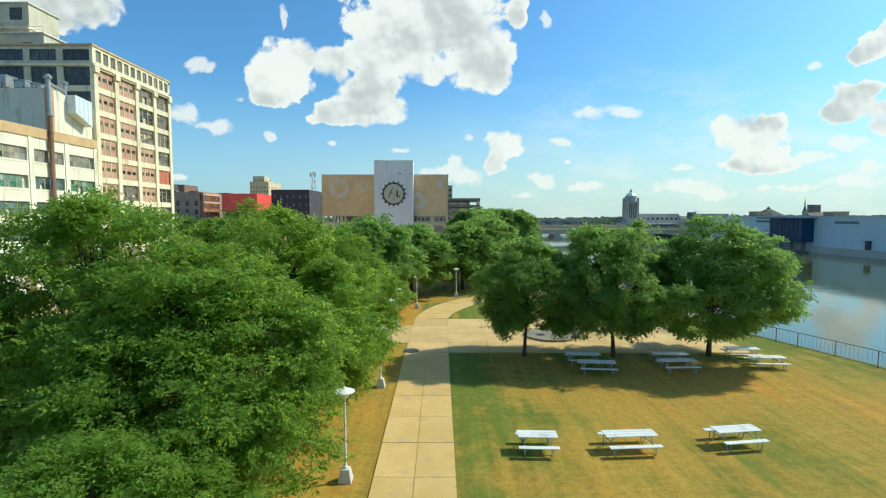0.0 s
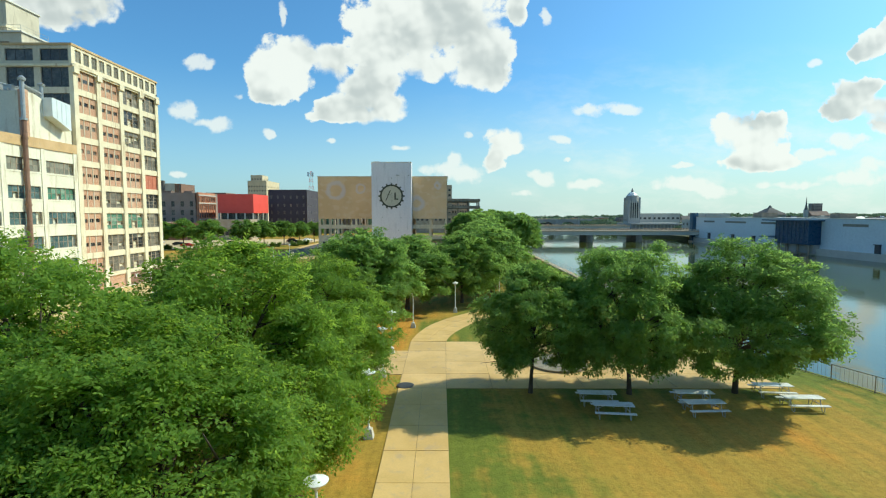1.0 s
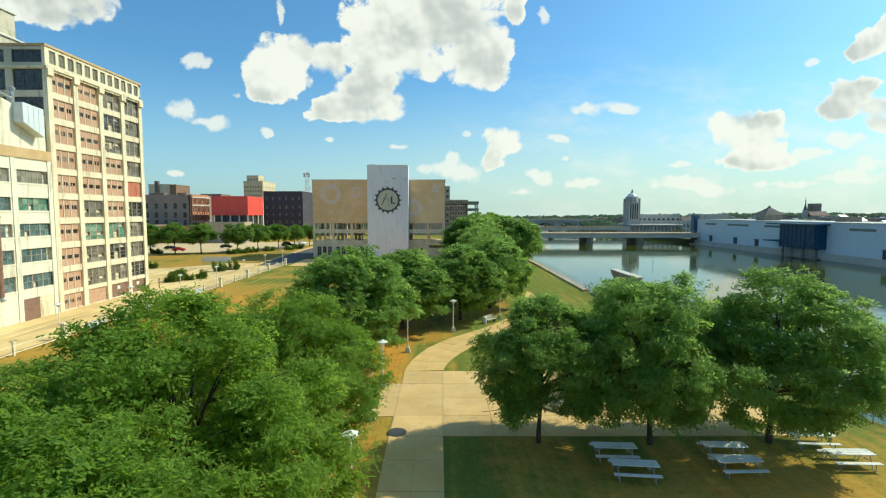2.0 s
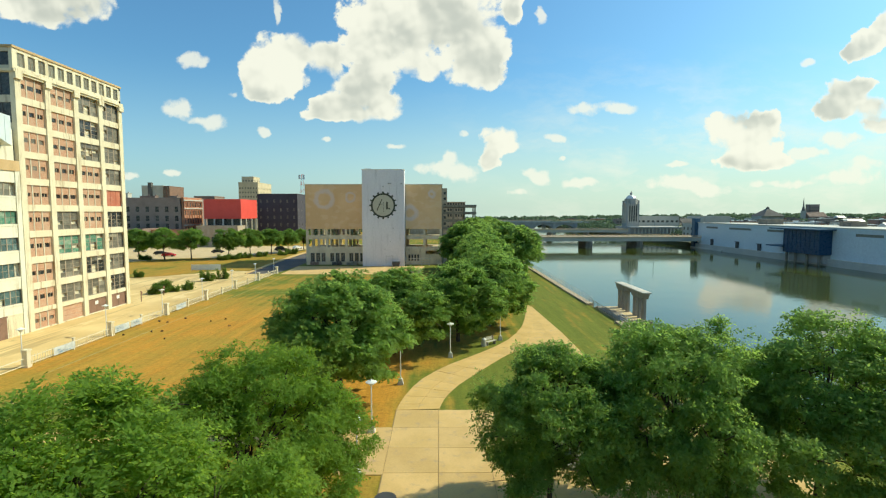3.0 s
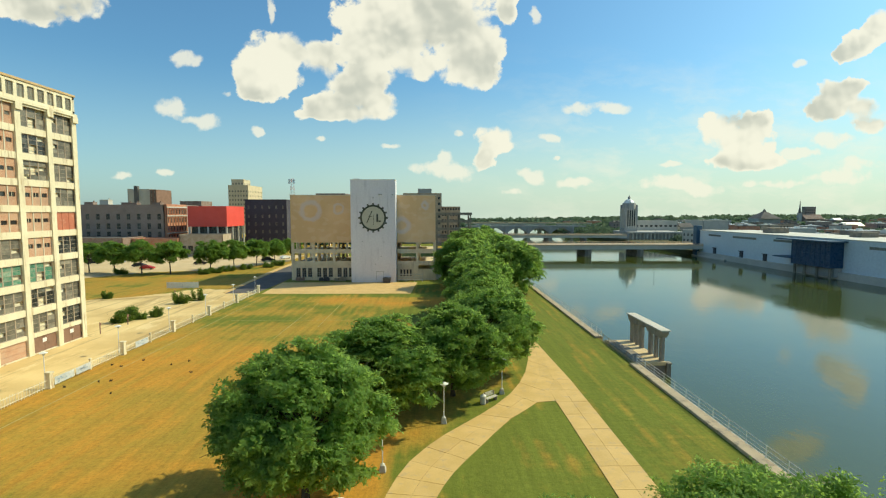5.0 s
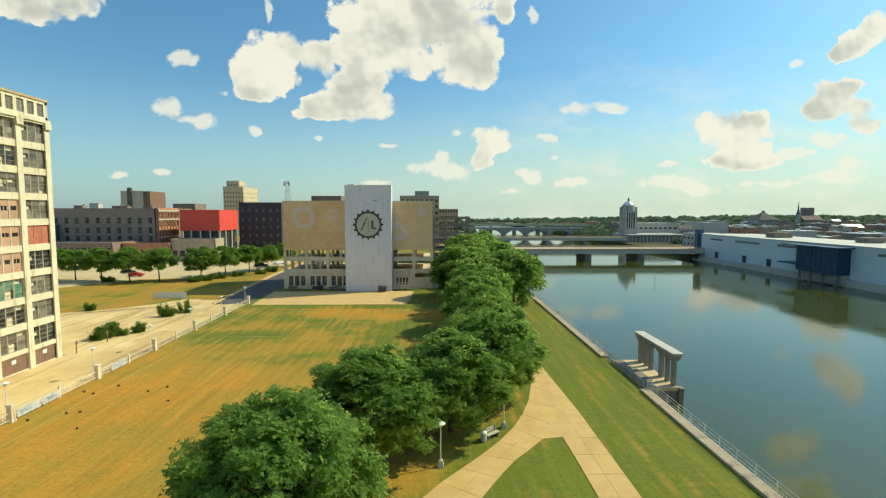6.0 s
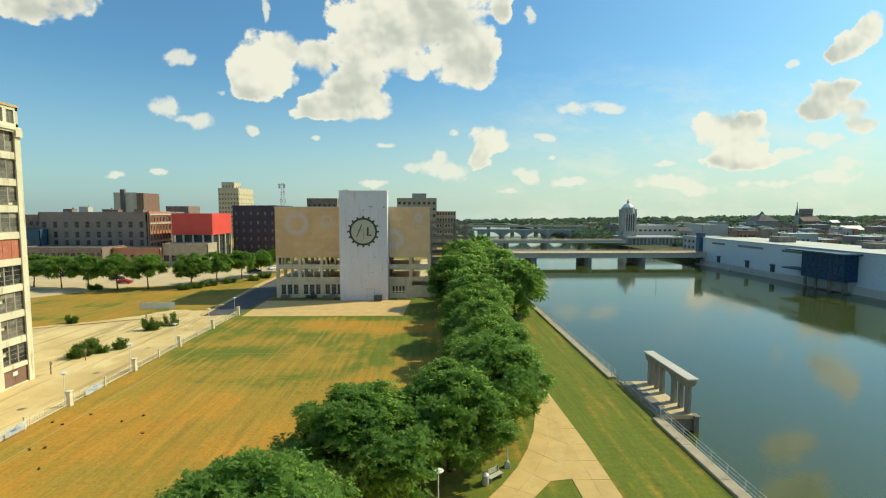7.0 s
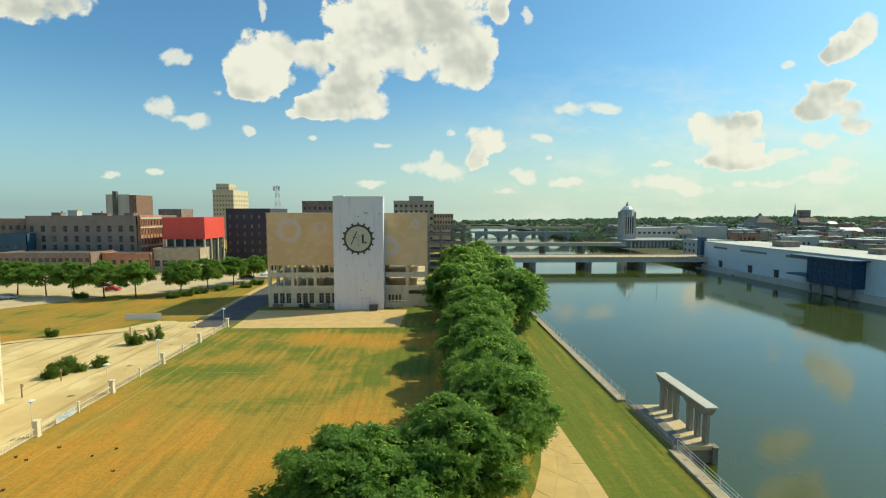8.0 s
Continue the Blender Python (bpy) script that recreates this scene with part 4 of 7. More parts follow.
# ---- the old factory: tall block ----
def factory_tower():
    t = thing("factory", "tall derelict cream concrete factory with bricked-up and broken windows", "factory")
    x1, y0, y1, top = -54.0, 76.5, 97.8, 37.2
    side, front = pose(x1, y0, 0, 0, 0, 90), pose(-100, y0 + 0.03, 0, 0, 0, 0)
    width = y1 - y0
    pitch, pier = width / 4, 0.95
    cols = [(k * pitch + pier / 2 + (0.25 if k == 0 else 0), (k + 1) * pitch - pier / 2 - (0.25 if k == 3 else 0)) for k in range(4)]
    rows = [(0.15, 2.35)] + [(2.95 + 3.5 * k, 5.55 + 3.5 * k + (0.25 if k == 8 else 0)) for k in range(9)]
    bm = bmesh.new()
    skin(bm, side, width, 0, 33.9, cols, rows, 0.5)
    box(bm, -100, -54.5, 77.0, y1 - 0.3, 0, 33.9)
    box(bm, -100, -54.003, y1 - 0.3, y1, 0, 33.9)
    for k in range(5):
        u = min(max(k * pitch, 0.45), width - 0.45)
        box(bm, u - 0.45, u + 0.45, -0.14, 0.0, 0, 33.6, 0, side)
        box(bm, u - 0.55, u + 0.55, -0.42, 0.0, 33.0, 33.9, 0, side)
    fcols = [(46 - (k + 1) * 5.1 + 0.5, 46 - k * 5.1 - 0.5) for k in range(8)][::-1]
    frows = [(rows[k][0], rows[k][1]) for k in range(6, 10)]
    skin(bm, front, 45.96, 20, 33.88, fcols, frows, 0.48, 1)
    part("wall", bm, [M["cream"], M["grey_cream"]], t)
    bm = bmesh.new()
    box(bm, 0, width, -0.40, 0.0, 33.9, 34.3, 0, side)
    box(bm, 0, width, -0.20, 0.0, 33.62, 33.9, 0, side)
    box(bm, 0, 46.35, -0.3, 0.0, 33.88, 34.2, 0, front)
    part("cornice", bm, M["cream"], t, "projecting concrete cornice")
    bm = bmesh.new()
    pc = [(0.55 + k * (width - 0.9) / 12 + 0.22, 0.55 + (k + 1) * (width - 0.9) / 12 - 0.32) for k in range(12)]
    skin(bm, side, width, 34.3, 36.9, pc, [(34.75, 36.5)], 0.4)
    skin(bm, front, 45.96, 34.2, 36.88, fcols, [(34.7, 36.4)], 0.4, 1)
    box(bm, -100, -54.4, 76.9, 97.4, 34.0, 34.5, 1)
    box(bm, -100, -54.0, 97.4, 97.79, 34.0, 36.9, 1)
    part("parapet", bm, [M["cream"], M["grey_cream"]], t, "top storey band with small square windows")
    bm = bmesh.new()
    box(bm, -0.1, width + 0.1, -0.14, 0.5, 36.9, 37.2, 0, side)
    box(bm, 0, 45.5, -0.14, 0.5, 36.9, 37.2, 0, front)
    box(bm, -100, -54.6, 77.1, 97.3, 36.7, 36.95, 1)
    part("roof", bm, [M["coping"], M["roofing"]], t, "flat roof with rusty orange coping")
    layout = ["dwpd", "bggg", "bggg", "bnng", "bgbg", "bbbR", "bbbg", "bbhl", "bbgg", "bbgg"]
    seed = 1
    for r, (za, zb) in enumerate(rows):
        for c, (ua, ub) in enumerate(cols):
            k, w, h, u = layout[r][c], ub - ua, zb - za, (ua + ub) / 2
            seed += 1
            if r == 0:
                bm = bmesh.new()
                if c == 0:
                    put_window(t, side, u, za, infill_meshes(w, h, 55), 0.2, "brick_infill")
                    bm.free()
                    continue
                for q in range(2 if c != 1 else 3):
                    n_ = 2 if c != 1 else 3
                    if c == 1:
                        box(bm, -w / 2, w / 2, 0, 0.1, h * q / 3 + 0.03, h * (q + 1) / 3)
                    else:
                        box(bm, -w / 2 + w * q / n_ + 0.02, -w / 2 + w * (q + 1) / n_ - 0.02, 0, 0.1, 0, h)
                if c >= 2:
                    box(bm, -0.35, 0.35, -0.02, 0.0, h * 0.55, h * 0.8, 1)
                me = from_bm("shutter_door", bm, [M["brown_door"] if c != 1 else M["brick_old"], M["white_metal"]])
                piece("shutter_door", me, t, side @ Matrix.Translation((u, 0.2, za)), "brown boarded ground-floor door")
            elif k == "b":
                put_window(t, side, u, za, infill_meshes(w, h, seed % 7 + (100 if r == 5 or (r == 4 and c == 0) else 0)), 0.18, "brick_infill")
            elif k in "rR":
                bm = bmesh.new()
                for q in range(3):
                    box(bm, -w / 2 + w * q / 3 + 0.03, -w / 2 + w * (q + 1) / 3 - 0.03, 0, 0.12, 0, h)
                piece("red_panel", from_bm("red_panel", bm, M["red_panel"]), t, side @ Matrix.Translation((u, 0.2, za)), "faded red boarded bay")
            else:
                glass = {"g": "glass_grime", "n": "glass_green", "h": "glass_grime", "l": "glass_grime"}[k]
                if k == "g" and seed % 3 == 0:
                    glass = "glass_dark"
                put_window(t, side, u, za, sash_meshes(w, h, 1, 4, glass, "steel", 0.09, 3, {"h": 0.4, "l": 0.08}.get(k, 0.1), seed % 4, True), 0.24)
    for ua, ub in pc:
        put_window(t, side, (ua + ub) / 2, 34.75, sash_meshes(ub - ua, 1.75, 2, 3, "glass_pale", "steel", 0.06, 1, 0.0, 2), 0.18)
    for k, (ua, ub) in enumerate(fcols[3:]):
        for za, zb in frows:
            put_window(t, front, (ua + ub) / 2, za, sash_meshes(ub - ua, zb - za, 1, 2, "glass_dark", "dark_metal", 0.07, 3, 0.0, k % 3), 0.24)
        put_window(t, front, (ua + ub) / 2, 34.7, sash_meshes(ub - ua, 1.7, 1, 1, "glass_dark", "dark_metal", 0.07, 3, 0.0, 1), 0.2)
    return t


factory_tower()


def penthouse(x0, x1, y0, y1, z0, z1, label, wins, rows, wide=1.6, band=0.0):
    t = thing("penthouse", label, "rooftop house", "penthouses on the factory roof", at=(x0, y0, z0))
    w, d, h = x1 - x0, y1 - y0, z1 - z0
    bm = bmesh.new()
    skin(bm, Matrix(), w, 0, h, [(u, u + wide) for u in wins], rows, 0.3)
    box(bm, 0, w, 0.3, d, 0, h)
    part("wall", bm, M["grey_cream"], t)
    bm = bmesh.new()
    box(bm, -0.25, w + 0.25, -0.25, d + 0.25, h, h + 0.22)
    part("roof", bm, M["pale_roof"], t, "pale overhanging roof edge")
    if band:
        bm = bmesh.new()
        box(bm, -0.15, w + 0.15, -0.35, d, band, band + 0.4)
        part("cornice", bm, M["cream"], t, "projecting cream cornice")
    for u in wins:
        for za, zb in rows:
            put_window(t, Matrix(), u + wide / 2, za, sash_meshes(wide, zb - za, 2, 2, "glass_dark", "steel"), 0.15)
    return t


penthouse(-78.5, -66.5, 83, 88.6, 36.95, 41.0, "white rooftop house on the factory", [8.4], [(1.1, 2.7)])
penthouse(-95, -70, 84.5, 91, 36.95, 46.5, "cream rooftop tower house on the factory", [2.0, 7.0, 12.0, 17.0, 21.7], [(1.6, 4.2), (6.9, 9.0)], 2.2, 5.4)
bay = penthouse(-90, -74.6, 81.5, 84.45, 36.95, 43.2, "stepped lower bay of the cream rooftop tower", [2.0, 6.5, 11.0], [(1.8, 4.6)], 2.8, 5.2)
for k in range(2):
    rail_h = 0.5 + 0.5 * k
    bm = bmesh.new()
    tube(bm, [(-78.4, 83.1, 41.2 + rail_h), (-66.6, 83.1, 41.2 + rail_h), (-66.6, 88.5, 41.2 + rail_h)], 0.03, 5)
    if k == 0:
        guard = thing("roof_guard", "thin grey guard rail on the white rooftop house", "railing")
        for x, y in ((-78.4, 83.1), (-74.5, 83.1), (-70.5, 83.1), (-66.6, 83.1), (-66.6, 86), (-66.6, 88.5)):
            pb = bmesh.new()
            tube(pb, [(x, y, 41.17), (x, y, 42.2)], 0.03, 5)
            part("post", pb, M["grey_metal"], guard)
    part("rail", bm, M["grey_metal"], guard)


# ---- the factory's lower wing ----
def factory_wing():
    t = thing("factory_wing", "whitewashed lower factory wing with bands of teal windows", "factory")
    x1, y0, y1, top = -54.0, 20.0, 76.46, 22.0
    side = pose(x1, y0, 0, 0, 0, 90)
    width = y1 - y0
    cols = [(width - 6.15 * (k + 1) + 0.55, width - 6.15 * k - 0.55) for k in range(9)][::-1]
    rows = [(0.1, 2.75), (4.1, 6.0), (7.6, 9.4), (11.0, 12.7), (14.4, 16.1), (18.0, 19.7)]
    bm = bmesh.new()
    skin(bm, side, width, 0, 21.2, cols, rows[1:], 0.45)
    box(bm, -100, -54.45, y0, y1, 0, 21.2)
    for k in range(10):
        u = max(0.35, width - 6.15 * k - (0.35 if k == 0 else 0))
        box(bm, u - 0.35, u + 0.35, -0.10, 0, 0, 21.2, 0, side)
    for za, zb in rows[1:]:
        box(bm, 0.0, width, -0.06, 0, za - 0.22, za - 0.04, 0, side)
    part("wall", bm, M["white_wall"], t)
    bm = bmesh.new()
    box(bm, -0.05, width, -0.16, 0.5, 21.2, 22.5, 0, side)
    box(bm, -99.9, -54.5, y0, y1 - 0.02, 21.2, 21.5, 1)
    part("coping", bm, [M["coping"], M["roofing"]], t, "orange coping band round the flat roof")
    for j, (za, zb) in enumerate(rows[1:]):
        for k, (ua, ub) in enumerate(cols):
            glass = "glass_green" if j == 3 and k % 2 == 0 else "glass_pale" if j == 4 else "glass_teal"
            put_window(t, side, (ua + ub) / 2, za, sash_meshes(ub - ua, zb - za, 2, 2, glass, "steel", 0.07, 3, 0.05, (j + k) % 3, True), 0.2)
    for u, w, mat, lab in ((width - 4.5, 2.6, "brown_door", "brown loading door"), (width - 1.9, 2.2, "cream", "tan loading door"), (width - 13, 2.6, "brown_door", "brown loading door")):
        bm = bmesh.new()
        box(bm, -w / 2, w / 2, -0.05, 0.02, 0, 2.7)
        box(bm, -w / 2 - 0.12, w / 2 + 0.12, -0.09, 0.02, 2.7, 2.85)
        door = piece("loading_door", from_bm("loading_door", bm, M[mat]), t, side @ Matrix.Translation((u, 0, 0.02)), lab)
        for q in range(1, 6):
            bm = bmesh.new()
            box(bm, -w / 2, w / 2, -0.075, -0.05, 2.7 * q / 6 - 0.03, 2.7 * q / 6 + 0.03)
            part("rib", bm, M[mat], door)
    return t


factory_wing()
stair = thing("stair_house", "white stair house stepping up on the wing roof", "rooftop house", at=(-54.4, 68.3, 21.5))
bm = bmesh.new()
prism(bm, [(0.0, 0), (8.0, 0), (8.0, 5.0), (1.6, 6.9), (0.0, 6.9)], 0, 9, 0, pose(-9, 0, 0, 90, 0, 90))
part("wall", bm, M["white_wall"], stair)
bm = bmesh.new()
prism(bm, [(0.0, 1.5), (3.3, 0.0), (3.3, 3.7), (0.0, 4.0)], 0, 1.3, 0, pose(0.02, 3.0, 2.7, 90, 0, 90))
part("hood", bm, M["museum_white"], stair, "slanted white metal hood")
for q in range(1, 4):
    bm = bmesh.new()
    box(bm, 1.32, 1.36, 3.0 + 0.82 * q - 0.03, 3.0 + 0.82 * q + 0.03, 4.3 - 0.38 * q, 6.6 - 0.08 * q)
    part("seam", bm, M["museum_white"], stair)
bm = bmesh.new()
box(bm, -0.7, 0.1, -0.05, 0.6, 0, 7.1)
part("pier", bm, M["brick_old"], stair, "reddish brick edge pier")
for x, w, h in ((-7.4, 2.2, 1.9), (-4.4, 1.6, 1.2), (-2.4, 1.0, 0.8)):
    bm = bmesh.new()
    box(bm, -w / 2, w / 2, -0.9, 0.9, 0, h), box(bm, -w / 2 - 0.1, w / 2 + 0.1, -1.0, 1.0, h, h + 0.12), box(bm, -w / 4, w / 4, -1.2, -0.9, 0.2, h * 0.6)
    single("roof_unit", bm, M["grey_metal"], "grey sheet-metal unit on the stair house roof", "rooftop unit", "units on the stair house", m=pose(-54.4 + x, 69.6, 28.35))
bm = bmesh.new()
for y in (1.0, 4.2):
    tube(bm, [(-1, y, 5), (-1, y, 8.6)], 0.22, 8)
    lathe(bm, [(0.4, 8.5), (0.45, 8.75), (0.12, 9.0)], 10, Matrix.Translation((-1, y, 0)))
tube(bm, [(-1, 1.0, 8.0), (-1, 4.2, 7.4)], 0.16, 8)
part("vent_pipe", bm, M["grey_metal"], stair, "grey capped vent pipes")
stack = thing("pipe_stack", "rust-brown pipe running up the wing wall", "pipe", at=(-53.6, 67.2, 0))
bm = bmesh.new()
tube(bm, [(0, 0, 3.6), (0, 0, 24.5)], 0.3, 10)
for z in (4.5, 9, 13.5, 18, 22):
    lathe(bm, [(0.36, z), (0.36, z + 0.25)], 10)
    box(bm, -0.4, 0, -0.06, 0.06, z + 0.05, z + 0.2)
part("pipe", bm, M["brown_door"], stack)
bm = bmesh.new()
tube(bm, [(0, 0, 24.5), (0, 0, 29.5)], 0.26, 10)
lathe(bm, [(0.42, 29.4), (0.46, 29.7), (0.15, 30.0)], 10)
lathe(bm, [(0.42, 24.4), (0.42, 24.7)], 10)
part("upper_pipe", bm, M["grey_metal"], stack, "grey upper pipe with a cap")
bm = bmesh.new()
tube(bm, [(0, 0, 3.7), (0.25, 0, 3.3)], 0.3, 10)
part("elbow", bm, M["grey_metal"], stack)


# ---- the loft building with banners ----
n = Nodes("printed_mesh_banner")
bs = n.add("ShaderNodeSeparateXYZ")
n.link(n.pos(), bs.inputs[0])
cloth = n.mix(n.ramp(n.noise(0.12, 4), 0.3, 0.7), (0.70, 0.455, 0.235), (0.80, 0.55, 0.31))
cloth = n.mix(n.ramp(n.noise(0.45, 1, 0.3, stretch=(1, 1, 1.4)), 0.55, 0.62, 0.0, 0.35), cloth, (0.82, 0.62, 0.42))
wobble = n.math("MULTIPLY", n.math("SUBTRACT", n.noise(0.5, 2), 0.5), 1.4)
# soft rings printed on the cloth: centre, radius, width
for cx, cz, r, w in ((-34.5, 19.9, 2.5, 1.0), (-26.5, 20.5, 1.3, 0.6), (-8.6, 15.8, 1.9, 1.1), (-1.9, 21.5, 0.8, 0.6)):
    dx, dz = n.math("SUBTRACT", bs.outputs[0], cx), n.math("SUBTRACT", bs.outputs[2], cz)
    d = n.math("SQRT", n.math("ADD", n.math("MULTIPLY", dx, dx), n.math("MULTIPLY", dz, dz)))
    d = n.math("ADD", d, wobble)
    cloth = n.mix(n.ramp(n.math("ABSOLUTE", n.math("SUBTRACT", d, r)), w, w * 0.15, 0.0, 0.75), cloth, (0.70, 0.60, 0.60))
weave = n.noise(6, 3)
n.bump(weave, 0.1, 0.01)
M["banner"] = n.done(n.mix(0.12, cloth, n.mix(weave, (0.4, 0.26, 0.13), (0.9, 0.7, 0.45))), 0.8)
M["tower_white"] = surf("white_wrapped_panel", (0.73, 0.71, 0.77), (0.78, 0.76, 0.81), 0.15, 2, 0.6, 0.08, 0.01, stain=(0.58, 0.57, 0.61), streak=True)
M["logo_dark"] = surf("dark_green_print", (0.045, 0.055, 0.04), (0.06, 0.07, 0.05), 1, 5, 0.7)
M["logo_disc"] = surf("khaki_print", (0.50, 0.48, 0.38), (0.55, 0.53, 0.43), 0.4, 3, 0.7)
M["frame_conc"] = surf("bare_concrete_frame", (0.66, 0.54, 0.37), (0.78, 0.66, 0.48), 0.4, 4, 0.9, 0.4, stain=(0.48, 0.38, 0.25), streak=True)


def ring(bm, r0, r1, seg=48, thick=0.03, teeth=0, tooth=0.0):
    """A flat ring in the local x-z plane, outside is -y; teeth stand out round it."""
    for i in range(seg):
        a, b = 6.28319 * i / seg, 6.28319 * (i + 1) / seg
        pts = [(r0 * math.cos(a), r0 * math.sin(a)), (r1 * math.cos(a), r1 * math.sin(a)), (r1 * math.cos(b), r1 * math.sin(b)), (r0 * math.cos(b), r0 * math.sin(b))]
        if r0 < 0.01:
            pts = pts[:3]
        vs = [bm.verts.new((p[0], -thick, p[1])) for p in pts]
        bm.faces.new(vs)
    for i in range(teeth):
        m = pose(0, 0, 0, 0, 360 / teeth * i, 0)
        box(bm, -tooth * 0.5, tooth * 0.5, -thick, 0, r1 - 0.02, r1 + tooth, 0, m)


def loft():
    t = thing("loft_building", "old concrete loft with open lower floors and tan banners", "building")
    x0, x1, y0, y1, top = -40.3, 1.2, 162.0, 184.0, 24.5
    bm = bmesh.new()
    xs = [x0 + 0.4, x0 + 6.35, x0 + 12.2, -22.0, -16.2, -10.4, -4.2, x1 - 0.4]
    ys = [162.4, 169.4, 176.6, 183.6]
    for z in (4.3, 7.75, 11.05):
        box(bm, x0, x1, y0 + 0.02, y1, z, z + 0.5)
    part("floor_slab", bm, M["frame_conc"], t, "bare concrete floor slabs")
    for x in xs:
        for y in ys:
            bm = bmesh.new()
            w = 0.36
            box(bm, x - w, x + w, y - w, y + w, 0, 11.1)
            part("column", bm, M["frame_conc"], t)
    bm = bmesh.new()
    for z in (4.8, 8.25):
        box(bm, x0, x1, y0 + 0.15, y0 + 0.4, z, z + 0.75)
        for x in xs[:4]:
            for q in range(2):
                a = x + 1.0 + 2.5 * q
                if random.random() < 0.6:
                    box(bm, a, a + 0.35, y0 + 0.15, y0 + 0.4, z + 0.7, z + 2.95)
    part("sill_wall", bm, M["frame_conc"], t, "low broken sill walls")
    bm = bmesh.new()
    box(bm, -20, -12, 166, 178, 0, 11.0)
    part("inner_wall", bm, M["old_concrete"], t, "dim inner core walls")
    bm = bmesh.new()
    gcols = []
    for i, x in enumerate(xs[:3]):
        gcols += [(x - x0 + 0.9 + k * 1.65, x - x0 + 2.15 + k * 1.65) for k in range(3)]
    gf = pose(x0, y0 + 0.1, 0)
    skin(bm, gf, 18.3, 0, 4.3, gcols, [(0.9, 3.6)], 0.3)
    east_wall = bmesh.new()
    box(east_wall, -9.9, -4.6, y0 + 0.1, y0 + 0.4, 0, 4.3)
    part("ground_wall", east_wall, M["frame_conc"], t)
    east_wall = bmesh.new()
    box(east_wall, x1 - 5.0, x1 - 0.2, y0 + 0.1, y0 + 0.4, 0.0, 3.2)
    part("ground_wall", east_wall, M["frame_conc"], t)
    back_wall = bmesh.new()
    side_wall = bmesh.new()
    box(side_wall, x0, x0 + 0.3, y0 + 0.41, y1 - 0.31, 0, 4.3)
    part("ground_wall", side_wall, M["frame_conc"], t)
    box(back_wall, x0, x1, y1 - 0.3, y1, 0, 2.6)
    part("ground_wall", back_wall, M["frame_conc"], t)
    part("ground_wall", bm, M["frame_conc"], t, "plastered ground-floor wall")
    for ua, ub in gcols:
        put_window(t, gf, (ua + ub) / 2, 0.9, sash_meshes(ub - ua, 2.7, 2, 4, "glass_dark", "grey_metal", 0.08), 0.15)
    for q in range(4):
        put_window(t, pose(0, y0 + 0.02, 0), -8.8 + q * 0.9, 1.2, sash_meshes(0.6, 1.9, 1, 2, "glass_dark", "steel", 0.06), 0.0)
    bm = bmesh.new()
    box(bm, x0, x1, y0, y1, 11.55, top - 0.2)
    part("upper_wall", bm, M["brick_tan"], t)
    bm = bmesh.new()
    box(bm, x0 - 0.15, x1 + 0.15, y0 - 0.15, y1 + 0.15, top - 0.2, top)
    part("roof", bm, M["pale_roof"], t)
    for a, b in ((x0 + 0.15, -22.5), (-9.9, x1 - 0.15)):
        bm = bmesh.new()
        w = b - a
        n_ = 12
        vs = [[bm.verts.new((w * i / n_, -0.25 + 0.05 * math.sin(i * 1.7 + j * 0.9), 10.9 + 13.45 * j / 8)) for i in range(n_ + 1)] for j in range(9)]
        for j in range(8):
            for i in range(n_):
                bm.faces.new((vs[j][i], vs[j][i + 1], vs[j + 1][i + 1], vs[j + 1][i]))
        me = from_bm("banner", bm, M["banner"])
        piece("banner", me, t, pose(a, y0, 0), "tan printed mesh banner with pale rings")
    bm = bmesh.new()
    box(bm, x1, x1 + 2.2, y0 + 1, y0 + 7, 0, 3.6)
    box(bm, x1, x1 + 2.5, y0 + 0.8, y0 + 7.2, 3.6, 3.8)
    part("lean_to", bm, M["stone_pale"], t, "pale low annex at the end wall")
    return t


loft()
tw = thing("white_tower", "tall white wrapped stair tower with a round dark gear emblem", "tower", at=(-22.4, 157.5, 0))
bm = bmesh.new()
box(bm, 0, 12.4, 0, 4.4, 0, 28.4)
part("wall", bm, M["tower_white"], tw)
bm = bmesh.new()
box(bm, -0.08, 12.48, -0.06, 4.4, 28.4, 28.6)
box(bm, 0.6, 2.5, 1.2, 3.0, 28.6, 28.9)
part("roof_edge", bm, M["white_metal"], tw)
bm = bmesh.new()
box(bm, 0, 12.4, -0.05, 0, 24.05, 24.17)
for x in (3.1, 6.2, 9.3):
    box(bm, x - 0.03, x + 0.03, -0.03, 0, 0.2, 24.0)
part("seam", bm, M["tower_white"], tw, "raised panel seams")
for x0, x1, y, z0, z1 in ((7.7, 8.7, 0.35, 24.3, 24.6), (11.4, 11.8, 0.3, 24.2, 24.5), (6.1, 6.4, 0.4, 23.4, 23.7)) + tuple((x, x + 0.3, 0.2, z, z + 0.2) for x, z in ((3.1, 11.3), (9.0, 11.2), (8.2, 7.2), (6.5, 5.0))):
    bm = bmesh.new()
    box(bm, x0, x1, -y, 0, z0, z1)
    part("floodlight", bm, M["grey_metal"], tw, "small grey wall fitting")
bm = bmesh.new()
box(bm, 6.9, 7.0, -0.04, 0, 0.6, 3.1), box(bm, 8.9, 9.0, -0.04, 0, 0.6, 3.1), box(bm, 6.9, 9.0, -0.04, 0, 3.0, 3.1)
part("service_door", bm, M["grey_metal"], tw, "outlined white service door")
emblem = thing("emblem", "round khaki emblem with a dark toothed ring", "sign", at=(-16.2, 157.5, 18.0))
bm = bmesh.new()
ring(bm, 0.001, 3.15, 48, 0.05)
part("disc", bm, M["logo_disc"], emblem)
bm = bmesh.new()
ring(bm, 3.1, 3.6, 60, 0.07, 16, 0.48)
